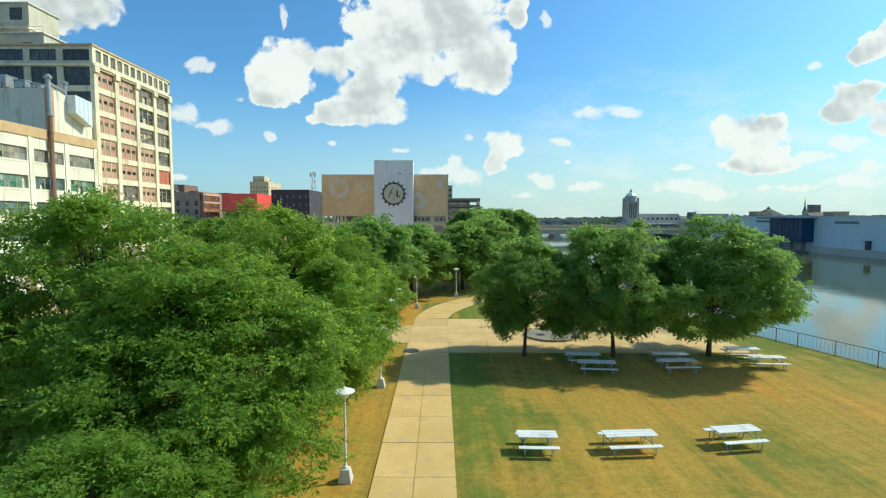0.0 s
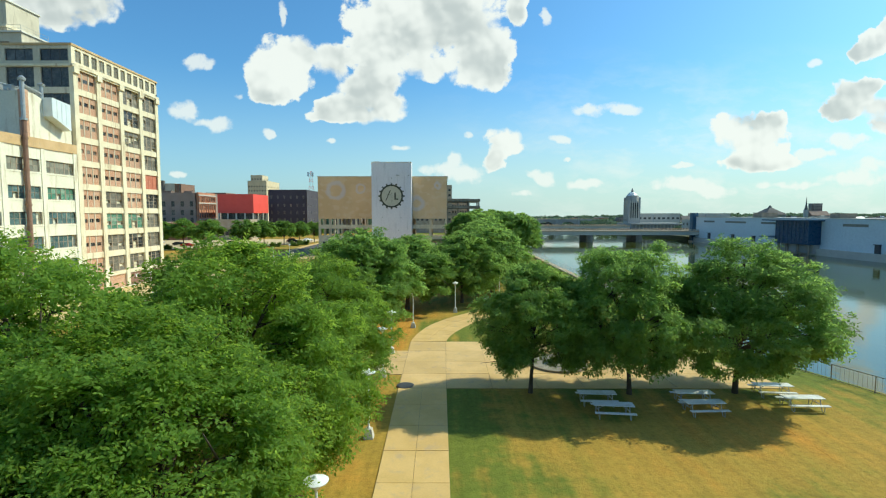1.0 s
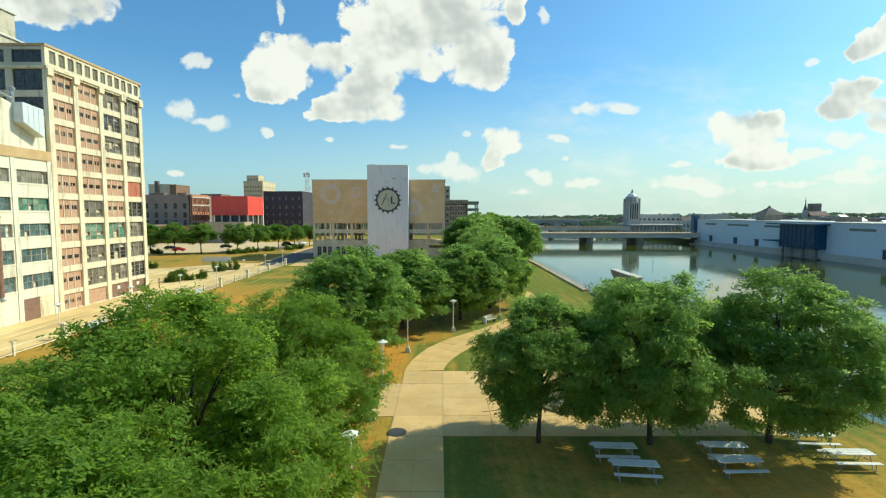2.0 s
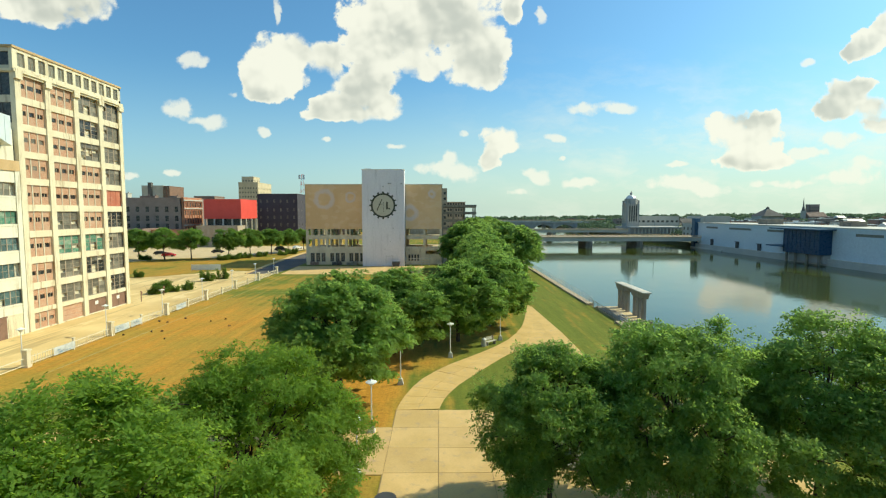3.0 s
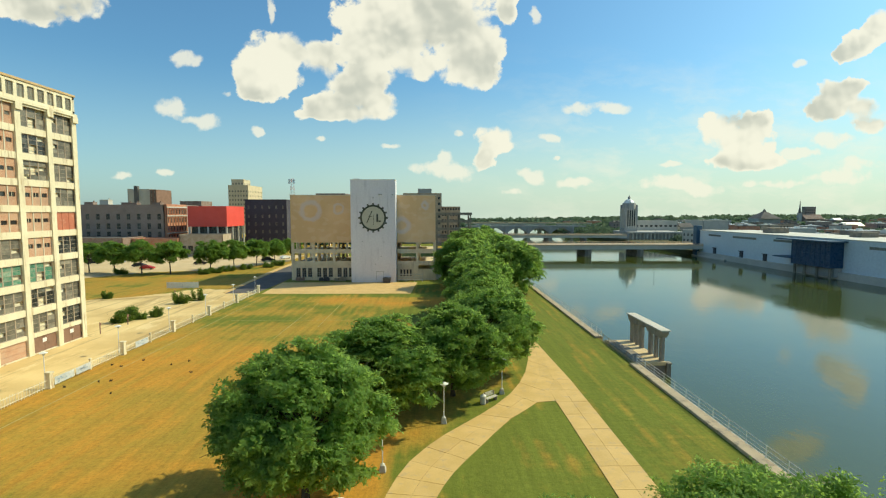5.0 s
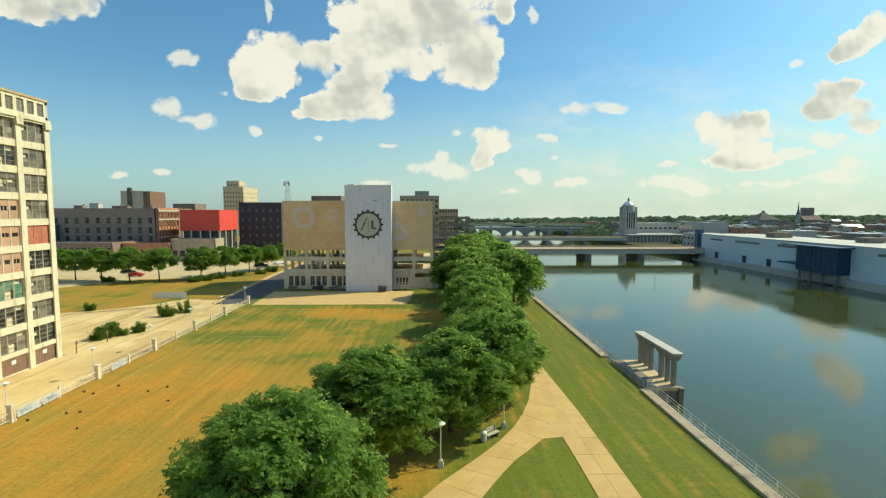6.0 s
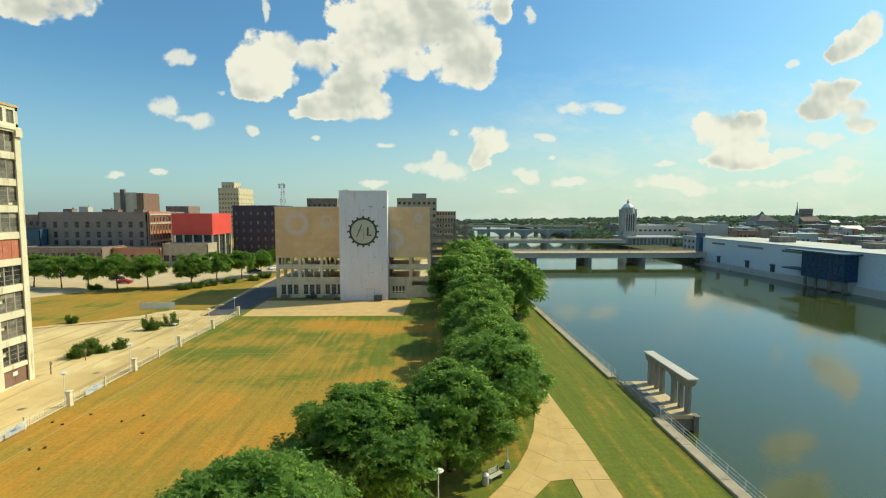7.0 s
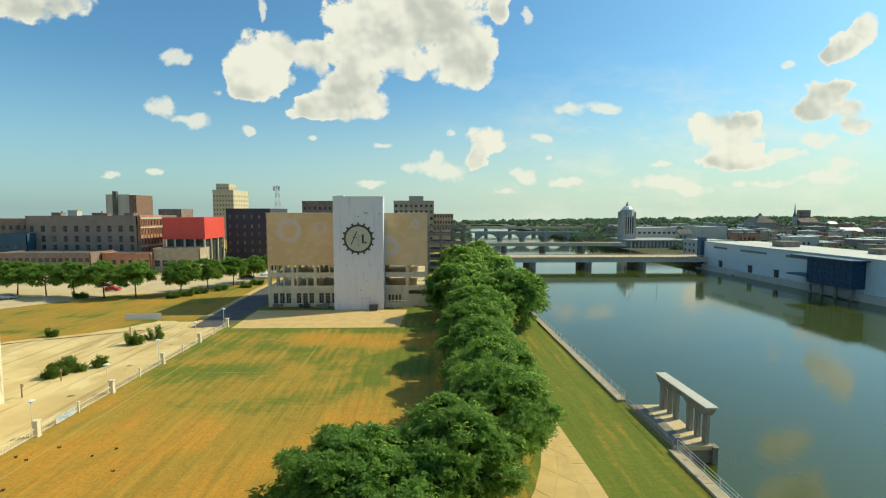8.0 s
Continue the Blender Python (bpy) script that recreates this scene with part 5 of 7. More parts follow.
part("gear_ring", bm, M["logo_dark"], emblem, "dark toothed ring")
bm = bmesh.new()
for q in range(8):
    a = -1.0 + q * 0.16
    box(bm, -0.12, 0.12, -0.08, -0.05, 0, 0.5, 0, pose(-1.75 + q * 0.17, 0, -1.5 + q * 0.42, 0, 14 + 3 * q, 0))
box(bm, -1.4, -0.2, -0.08, -0.05, 0.3, 0.42)
for q in range(7):
    box(bm, 0.05, 0.19, -0.08, -0.05, -1.9 + q * 0.42, -1.65 + q * 0.42)
box(bm, 0.9, 1.4, -0.08, -0.05, -1.15, 1.1)
box(bm, 1.5, 2.1, -0.08, -0.05, -1.15, -0.75)
part("bar", bm, M["logo_dark"], emblem, "dark plain strokes")

bm = bmesh.new()
box(bm, -0.7, 0.7, 0, 0.05, 0, 1.6)
WIN_FAR = from_bm("window", bm, M["glass_dark"])

# ---- town buildings ----
def city(name, label, x0, x1, y0, y1, h, mat, south=(), east=(), west=(), win=(1.3, 1.9), glass="glass_dark", frame="steel", roof="roofing", parapet=0.5, category="building", t=0.3, base=0.0):
    """A block with real window openings. south, east, west: (number of columns, list of sill heights)."""
    b = thing(name, label, category)
    bm = bmesh.new()
    box(bm, x0 + t, x1 - t, y0 + t, y1 - t, base, h)
    ww, wh = win
    faces = [("s", south, pose(x0, y0, 0), x1 - x0), ("e", east, pose(x1, y0, 0, 0, 0, 90), y1 - y0), ("w", west, pose(x0, y1, 0, 0, 0, -90), y1 - y0)]
    spots = []
    for key, spec, fm, width in faces:
        n_, sills = spec if spec else (0, [])
        pitch = width / max(1, n_)
        cols = [((k + 0.5) * pitch - ww / 2, (k + 0.5) * pitch + ww / 2) for k in range(n_)]
        cols = [(max(0.31, a), min(width - 0.31, c)) for a, c in cols]
        skin(bm, fm, width, base, h, cols, [(z, z + wh) for z in sills], t)
        spots += [(fm, (a + c) / 2, z, c - a) for a, c in cols for z in sills]
    box(bm, x0, x1, y1 - t + 0.003, y1 - 0.003, base, h - 0.003)
    part("wall", bm, M[mat], b)
    bm = bmesh.new()
    box(bm, x0 + t, x1 - t, y0 + t, y1 - t, h, h + 0.12, 1)
    for a in ((x0 - 0.08, x1 + 0.08, y0 - 0.08, y0 + t), (x0 - 0.08, x1 + 0.08, y1 - t, y1 + 0.08), (x0 - 0.08, x0 + t, y0 + t, y1 - t), (x1 - t, x1 + 0.08, y0 + t, y1 - t)):
        box(bm, *a, h, h + parapet)
    part("roof", bm, [M[mat], M[roof]], b)
    for fm, u, z, w in spots:
        me = sash_meshes(w, wh, 1, 2, glass, frame, 0.08)
        put_window(b, fm, u, z, me, 0.15)
    return b


M["blue_wall"] = surf("blue_sign_wall", (0.025, 0.075, 0.13), (0.04, 0.105, 0.17), 0.2, 2, 0.6)
city("brick_warehouse", "long four-storey soot-dark brick warehouse", -171, -124.3, 251, 285, 22.6, "brick_grey", south=(10, [7.9, 11.7, 16.1]), win=(1.8, 2.8))
city("brick_house", "dark brick building beside the warehouse", -190, -171.2, 253, 280, 21.4, "brick_brown", south=(6, [9.0, 13.0, 17.0]), win=(1.6, 2.0))
front_b = city("corner_building", "ornate orange-red brick street front with tall windows", -124.2, -123.0, 251, 269, 22.8, "brick_orange", east=(7, [6.5, 10.6, 14.6, 18.6]), win=(1.5, 2.4))
for k in range(8):
    bm = bmesh.new()
    box(bm, -123.0, -122.7, 251 + k * 2.52, 251.35 + k * 2.52, 3, 21.6)
    part("pilaster", bm, M["brick_orange"], front_b)
for z in (21.6, 17.6, 9.5):
    bm = bmesh.new()
    box(bm, -123.0, -122.5, 250.9, 269.1, z, z + 0.6)
    part("cornice", bm, M["stone_pale"], front_b)

red = thing("red_hall", "modern hall clad in bright red panels over a glazed floor", "building")
bm = bmesh.new()
box(bm, -113.4, -95.5, 251, 272, 12.9, 22.4)
part("cladding", bm, M["red_cladding"], red, "bright red cladding panels")
bm = bmesh.new()
box(bm, -112.5, -96.5, 252.5, 271, 0, 12.9)
part("glazed_floor", bm, M["glass_dark"], red, "dark recessed glazed floors")
for x, y in ((-113, 251.4), (-108.6, 251.4), (-104.4, 251.4), (-100, 251.4), (-95.9, 251.4), (-95.9, 258), (-95.9, 265), (-95.9, 271.6)):
    bm = bmesh.new()
    box(bm, x - 0.3, x + 0.3, y - 0.3, y + 0.3, 0, 12.9)
    part("post", bm, M["stone_pale"], red, "pale concrete post")
bm = bmesh.new()
box(bm, -113.4, -95.0, 250.2, 253, 8.3, 9.3)
part("canopy", bm, M["stone_pale"], red, "pale floor band")

city("dark_block", "dark navy-painted brick office block", -101.8, -79.5, 290, 322, 26.0, "brick_navy", south=(6, [4.0, 8.2, 12.4, 16.6, 21.4]), east=(5, [4.0, 8.2, 12.4, 16.6, 21.4]), win=(0.9, 1.7), glass="glass_grime", frame="stone_grey")
city("shed_row", "low brick workshop with a row of windows", -168, -132, 232, 247, 8.2, "brick_brown", south=(14, [4.9]), win=(1.8, 1.7), roof="roofing")
city("shed", "low orange brick shed with a pale roof", -131.5, -112, 238, 248, 7.6, "brick_orange", south=(6, [3.2]), win=(1.6, 2.0), roof="roofing")
city("storefront", "low tan storefront under the red hall", -112, -93, 240, 249.5, 9.3, "brick_tan", south=(6, [2.2]), win=(2.2, 2.6), roof="roofing")
city("blue_building", "low building with a blue sign wall", -180, -167, 246, 250.5, 15.2, "blue_wall", south=(4, [9.5]), win=(1.5, 1.5))
city("apartment_slab", "plain pale grey slab of a distant apartment tower", -244, -226.2, 420, 440, 37.6, "stone_pale", win=(1.2, 1.6))
city("apartment_block", "brown brick half of a distant apartment tower", -226, -221, 419.2, 442, 37.2, "brown_door", south=(2, [6 + 2.6 * k for k in range(12)]), win=(0.9, 2.2), glass="glass_grime")
bm = bmesh.new()
box(bm, -238.2, -235.2, 418.6, 421, 0, 40.5)
single("service_shaft", bm, M["roofing"], "dark service shaft on the apartment tower", "facade trim")
city("art_deco_tower", "tan setback office tower with many windows", -189, -171, 480, 518, 44, "stone_warm", south=(7, [10 + 4 * k for k in range(8)]), east=(9, [10 + 4 * k for k in range(8)]), win=(1.2, 1.7), glass="glass_grime", roof="roofing")
city("tower_top", "tan setback storeys on the office tower", -187, -176, 483, 500, 49.5, "stone_warm", south=(4, [45.2]), east=(4, [45.2]), win=(1.2, 1.7), glass="glass_grime", base=44.1)
city("roof_house", "small red-roofed rooftop building", -157, -144, 330, 345, 26.0, "brick_brown", south=(5, [20]), win=(1.3, 1.6), roof="red_cladding")
city("flat_block", "brown flat-roofed block behind the loft", -73, -55, 330, 350, 30.8, "brick_brown", south=(6, [14, 18, 22, 26]), win=(1.4, 1.8))
city("office_block", "tan office block behind the loft", -18.7, 5.3, 330, 352, 31.0, "brick_tan", south=(8, [8, 12, 16, 20, 24, 27.5]), win=(1.6, 1.7))
city("stepped_block", "stepped top of the tan office block", -9.5, -1, 331, 345, 33.8, "stone_grey", base=31.2)
city("brick_offices", "brown brick offices near the river", 5.7, 18.6, 360, 380, 23.0, "brick_tan", south=(7, [5, 9, 13, 17, 21]), win=(1.2, 1.8))
for x, y, h in ((-165, 262, 1.6), (-155, 258, 2.6), (-150, 266, 1.5), (-133, 262, 1.4), (-140, 255, 1.2)):
    bm = bmesh.new()
    box(bm, -2, 2, -1.6, 1.6, 0, h), box(bm, -2.15, 2.15, -1.75, 1.75, h, h + 0.15)
    box(bm, 1.0, 1.5, 0.2, 0.7, h + 0.15, h + 0.8)
    single("roof_plant", bm, M["stone_pale"] if h > 2 else M["brick_brown"], "small boxy plant house on a flat roof", "rooftop unit", "rooftop units", m=pose(x, y, 22.72))

deck = thing("parking_garage", "grey concrete parking garage with open decks", "parking garage")
for z in (1.5, 4.9, 8.3, 11.7, 15.1, 18.3):
    bm = bmesh.new()
    box(bm, 1.5, 17.0, 235, 262, z, z + 0.45)
    box(bm, 1.5, 17.0, 234.85, 235.1, z, z + 1.15), box(bm, 16.9, 17.15, 235, 262, z, z + 1.15)
    part("deck", bm, M["old_concrete"], deck)
for x in (1.9, 6.9, 11.8, 16.5):
    for y in (235.2, 248):
        bm = bmesh.new()
        box(bm, x - 0.3, x + 0.3, y, y + 0.6, 0, 18.3)
        part("column", bm, M["old_concrete"], deck)

mast = thing("antenna_mast", "red and white lattice antenna mast on a roof", "antenna", at=(-87.7, 331, 26.1))
bm, bw = bmesh.new(), bmesh.new()
for k in range(6):
    tgt = bm if k % 2 else bw
    w0, w1, z0, z1 = 1.4 - 0.15 * k, 1.25 - 0.15 * k, k * 2.4, (k + 1) * 2.4
    for sx_, sy_ in ((1, 1), (1, -1), (-1, 1), (-1, -1)):
        tube(tgt, [(w0 * sx_, w0 * sy_, z0), (w1 * sx_, w1 * sy_, z1)], 0.1, 4)
    tube(tgt, [(w0, -w0, z0), (-w1, -w1, z1)], 0.06, 4), tube(tgt, [(-w0, -w0, z0), (w1, -w1, z1)], 0.06, 4)
for z in (11.8, 13.2):
    for x in (-1.2, 0.9):
        lathe(bw, [(0.15, 0), (0.8, 0.3)], 8, pose(x * 1.3, -0.6, z, 90, 0, 0))
part("red_section", bm, M["red_cladding"], mast), part("white_section", bw, M["white_metal"], mast)
city("mast_house", "dark roof house under the antenna mast", -92, -83.5, 328, 336, 26, "brick_navy")

# ---- museum hall on the far bank ----
M["blue_glass"] = plain_glass("blue_curtain_glass", (0.012, 0.06, 0.13), 0.2, 0.4, (0.018, 0.075, 0.15))
mu = thing("museum", "long white-clad hall with a blue glass bay over the river", "museum")
mf = pose(131.6, 262, 0, 0, 0, -90)
bm = bmesh.new()
slots = [(9, 19), (28, 44), (54, 64.5), (96, 106), (118, 130)]
skin(bm, mf, 162, -0.3, 10.7, slots, [(8.3, 9.2)], 0.5)
box(bm, 132.1, 158, 100, 262, -0.3, 10.7)
part("wall", bm, M["museum_white"], mu)
bm = bmesh.new()
box(bm, 131.3, 132.5, 100, 262.2, 10.7, 11.0), box(bm, 132.5, 158, 100, 262, 10.7, 10.85)
part("roof", bm, M["pale_roof"], mu, "broad pale flat roof")
bm = bmesh.new()
box(bm, 130.4, 140, 98, 264, -4, 0.34)
box(bm, 129.6, 130.4, 236, 264, -4, -1.4)
part("plinth", bm, M["stone_pale"], mu, "grey concrete river plinth with a ledge")
for a, b in slots:
    put_window(mu, mf, (a + b) / 2, 8.3, sash_meshes(b - a, 0.9, 6, 1, "glass_pale", "grey_metal", 0.06), 0.12)
for u in (15, 35, 50, 72, 110):
    bm = bmesh.new()
    box(bm, -0.9, 0.9, -0.5, 0.1, 0, 2.7), box(bm, -1.1, 1.1, -0.9, 0.1, 2.7, 2.9)
    piece("door_bay", from_bm("door_bay", bm, M["dark_metal"]), mu, mf @ Matrix.Translation((u, 0, 0.3)), "dark river door with a hood")
bm = bmesh.new()
box(bm, 127.2, 131.6, 175, 192, 1.6, 9.9)
part("glass_bay", bm, M["blue_glass"], mu, "dark blue glass bay")
bm = bmesh.new()
for q in range(9):
    y = 175 + 17 * q / 8
    box(bm, 127.08, 127.2, y - 0.06, y + 0.06, 1.6, 9.9)
for z in (3.7, 5.8, 7.9):
    box(bm, 127.1, 127.2, 175, 192, z - 0.05, z + 0.05)
part("mullion", bm, M["blue_wall"], mu, "blue mullions")
bm = bmesh.new()
box(bm, 125.6, 132.5, 173.5, 198, 9.9, 10.35)
box(bm, 126.0, 131.6, 191, 200, 3.4, 3.8)
part("canopy", bm, M["blue_wall"], mu, "blue canopy slabs")
# added grey block; its darker tone stands for the recess's shade
bm = bmesh.new()
box(bm, 129.2, 131.6, 175.4, 191.6, -1.4, 1.6)
part("recess_wall", bm, M["stone_grey"], mu, "grey block standing in for the dim recess under the glass bay")
for y in (176, 181.5, 187, 191.5):
    bm = bmesh.new()
    lathe(bm, [(0.45, -4), (0.45, 1.6)], 10, Matrix.Translation((128.2, y, 0)))
    part("bay_column", bm, M["old_concrete"], mu)
bm = bmesh.new()
box(bm, 129.8, 132.6, 260.5, 263.5, -4, 13.0)
part("pylon", bm, M["blue_wall"], mu, "blue end pylon")
for x, y, w, d, h in ((145, 226, 7, 6, 2.0), (141, 146, 9, 7, 2.4), (151, 190, 6, 5, 1.6)):
    bm = bmesh.new()
    box(bm, -w / 2, w / 2, -d / 2, d / 2, 0, h), box(bm, -w / 2 - 0.2, w / 2 + 0.2, -d / 2 - 0.2, d / 2 + 0.2, h, h + 0.2)
    for q in range(8):
        box(bm, -w / 2 - 0.06, -w / 2, -d / 2 + d * q / 8 + 0.1, -d / 2 + d * (q + 1) / 8 - 0.1, 0.4, h - 0.3)
    single("roof_unit", bm, M["old_concrete"], "grey-brown boxy plant unit on the pale museum roof", "rooftop unit", "rooftop units", m=pose(x, y, 10.86))

# ---- bridges ----
M["bridge_tan"] = surf("tan_bridge_concrete", (0.60, 0.44, 0.28), (0.68, 0.52, 0.35), 0.1, 2, 0.85)


def beam_bridge(label, y, d, x0, x1, z, piers, depth=1.3, lamps=(), pw=1.6):
    b = thing("bridge", label, "bridge", "bridges over the river")
    bm = bmesh.new()
    box(bm, x0, x1, y, y + d, z - 0.45, z)
    part("deck", bm, M["bridge_tan"], b)
    for k in range(4):
        bm = bmesh.new()
        yy = y + 0.5 + (d - 1.0) * k / 3
        box(bm, x0, x1, yy - 0.25, yy + 0.25, z - 0.45 - depth, z - 0.45)
        part("girder", bm, M["stone_pale"], b)
    for yy in (y, y + d - 0.3):
        bm = bmesh.new()
        box(bm, x0, x1, yy, yy + 0.3, z, z + 0.3)
        for q in range(int((x1 - x0) / 2.5)):
            box(bm, x0 + q * 2.5, x0 + q * 2.5 + 0.2, yy + 0.05, yy + 0.25, z + 0.3, z + 0.75)
        box(bm, x0, x1, yy + 0.05, yy + 0.25, z + 0.75, z + 0.87)
        part("parapet", bm, M["bridge_tan"], b, "tan bridge parapet")
    for x in piers:
        bm = bmesh.new()
        prism(bm, [(x - pw, y + 0.5), (x - pw * 0.3, y - 0.8), (x + pw * 0.3, y - 0.8), (x + pw, y + 0.5), (x + pw, y + d - 0.5), (x - pw, y + d - 0.5)], -4, z - 0.45 - depth)
        part("pier", bm, M["old_concrete"], b)
    for x in lamps:
        bm = bmesh.new()
        tube(bm, [(x, y + 0.4, z), (x, y + 0.4, z + 8), (x, y + 1.6, z + 8.6)], 0.1, 5)
        part("lamp_pole", bm, M["grey_metal"], b)
    return b


beam_bridge("long tan concrete road bridge on stout piers", 257, 15, 22, 133.5, 3.7, (49.5, 75.5, 101), 1.7, (95, 108))
beam_bridge("grey girder bridge further upriver", 358, 9, 24, 134, 3.9, (53, 79, 105), 1.5, (), 1.2)
beam_bridge("low grey bridge far upriver", 640, 12, 40, 200, 6.0, (75, 105, 135), 1.5, ())
ab = thing("arch_bridge", "old concrete arch bridge upriver", "bridge", "bridges over the river")
for k in range(4):
    bm = bmesh.new()
    xc, n_ = 56.5 + 20.3 * k, 14
    prof = [(xc - 10.15 + 20.3 * i / n_, -0.6 + 5.6 * math.sin(math.pi * i / n_) ** 0.8) for i in range(n_ + 1)]
    for (xa, za), (xb, zb) in zip(prof, prof[1:]):
        lo = [bm.verts.new(v) for v in ((xa, 470, za), (xb, 470, zb), (xb, 482, zb), (xa, 482, za))]
        hi = [bm.verts.new(v) for v in ((xa, 470, 6.2), (xb, 470, 6.2), (xb, 482, 6.2), (xa, 482, 6.2))]
        for q in range(4):
            bm.faces.new((lo[q], lo[(q + 1) % 4], hi[(q + 1) % 4], hi[q]))
        bm.faces.new(lo[::-1]), bm.faces.new(hi)
    part("arch", bm, M["stone_grey"], ab)
for k in range(5):
    bm = bmesh.new()
    x = 46.35 + 20.3 * k
    box(bm, x - 1.2, x + 1.2, 469, 483, -4, 6.3)
    part("pier", bm, M["stone_grey"], ab)
bm = bmesh.new()
box(bm, 30, 140, 469.4, 470, 6.2, 7.3), box(bm, 30, 140, 482, 482.6, 6.2, 7.3), box(bm, 30, 140, 470, 482, 6.2, 6.5)
part("parapet", bm, M["stone_grey"], ab)

# ---- courthouse with its tower ----
ct = thing("court_tower", "grey stone memorial tower with a white dome and spire", "tower", at=(143.8, 381, 0))
bm = bmesh.new()
box(bm, -4.7, 4.7, -4.7, 4.7, 0, 22)
oct_ = [(4.6 * math.cos(radians(22.5 + 45 * k)), 4.6 * math.sin(radians(22.5 + 45 * k))) for k in range(8)]
prism(bm, oct_, 22, 26.2)
for sx_, sy_ in ((-1, -1), (1, -1), (1, 1), (-1, 1)):
    box(bm, sx_ * 4.1 - 0.55, sx_ * 4.1 + 0.55, sy_ * 4.1 - 0.55, sy_ * 4.1 + 0.55, 22, 25)
part("shaft", bm, M["stone_grey"], ct)
for k in range(5):
    for q in range(2):
        x = -3.2 + 1.6 * k
        bm = bmesh.new()
        if q == 0:
            box(bm, x - 0.28, x + 0.28, -5.0, -4.7, 8, 22.6)
        else:
            box(bm, -5.0, -4.7, x - 0.28, x + 0.28, 8, 22.6)
        part("pilaster", bm, M["stone_pale"], ct)
for k in range(4):
    bm = bmesh.new()
    x = -2.4 + 1.6 * k
    box(bm, x - 0.42, x + 0.42, -4.76, -4.68, 9.5, 21)
    part("window", bm, M["glass_dark"], ct)
bm = bmesh.new()
lathe(bm, [(4.3, 26.2), (3.9, 27.0), (2.7, 28.3), (1.3, 29.0), (0.8, 29.2)], 8)
part("dome", bm, M["white_metal"], ct, "white low dome")
bm = bmesh.new()
lathe(bm, [(0.9, 29.1), (0.8, 30.2), (1.1, 30.3), (0.5, 31.0), (0.12, 32.2)], 10)
part("spire", bm, M["stone_grey"], ct)
col_hall = thing("colonnade_hall", "grey stone hall with a row of columns beside the tower", "building")
bm = bmesh.new()
box(bm, 139, 180, 368, 398, -2, 4.6), box(bm, 138.6, 180.4, 365.4, 398, 4.6, 5.6)
part("wall", bm, M["stone_grey"], col_hall)
for k in range(15):
    bm = bmesh.new()
    lathe(bm, [(0.75, -2), (0.6, -0.8), (0.5, 4.0), (0.8, 4.6)], 8, Matrix.Translation((141.5 + 2.6 * k, 366.4, 0)))
    part("column", bm, M["stone_pale"], col_hall)
city("white_offices", "pale low offices behind the colonnade", 156, 190, 400, 425, 12.5, "stone_pale", south=(9, [8.2]), west=(4, [8.2]), win=(2.2, 1.6), roof="pale_roof")
city("river_house", "tan house at the bridge head", 152, 171, 300, 318, 8.6, "stone_pale", south=(4, [2.0, 5.4]), west=(4, [2.0, 5.4]), win=(2.0, 1.6), roof="pale_roof")
city("stone_block", "windowless tan stone block across the river", 221, 242, 420, 450, 12.6, "stone_pale", roof="pale_roof")

# ---- park things ----
def picnic_table(x, y, turn, length, shaded=False):
    t = thing("picnic_table", "white-topped metal picnic table with two benches" + (" in tree shade" if shaded else " on the open lawn"), "picnic table", "picnic tables", at=(x, y, 0), turn=turn)
    for k in range(3):
        bm = bmesh.new()
        box(bm, -length / 2, length / 2, -0.37 + k * 0.25, -0.13 + k * 0.25, 0.73, 0.77)
        bevel(bm, 0.008)
        part("top_plank", bm, M["alu"], t)
    for s in (-1, 1):
        bm = bmesh.new()
        box(bm, -length / 2, length / 2, s * 0.72 - 0.14, s * 0.72 + 0.14, 0.42, 0.46)
        bevel(bm, 0.008)
        part("bench", bm, M["alu"], t)
        bm = bmesh.new()
        px = s * (length / 2 - 0.3)
        tube(bm, [(px, -0.72, 0.42), (px, -0.72, 0.03), (px, -0.5, 0.03), (px, -0.26, 0.72)], 0.025, 6)
        tube(bm, [(px, 0.72, 0.42), (px, 0.72, 0.03), (px, 0.5, 0.03), (px, 0.26, 0.72)], 0.025, 6)
        tube(bm, [(px, -0.72, 0.40), (px, 0.72, 0.40)], 0.025, 6)
        tube(bm, [(px, 0, 0.40), (px * 0.4, 0, 0.72)], 0.02, 6)
        part("leg_frame", bm, M["grey_metal"], t, "bent grey tube leg frame")
    return t


for x, y, a, ln in ((4.3, 21.5, -2, 1.83), (8.6, 21.6, 4, 2.44), (13.8, 22.1, 8, 2.2)):
    picnic_table(x, y, a, ln)
for x, y, a, s in ((10.2, 34.9, -3, True), (10.6, 32.9, -6, True), (16.6, 35.0, -3, True), (16.4, 33.3, 2, True), (22.7, 36.4, -4, False), (23.1, 34.1, -2, False)):
    picnic_table(x, y, a, 2.44, s)


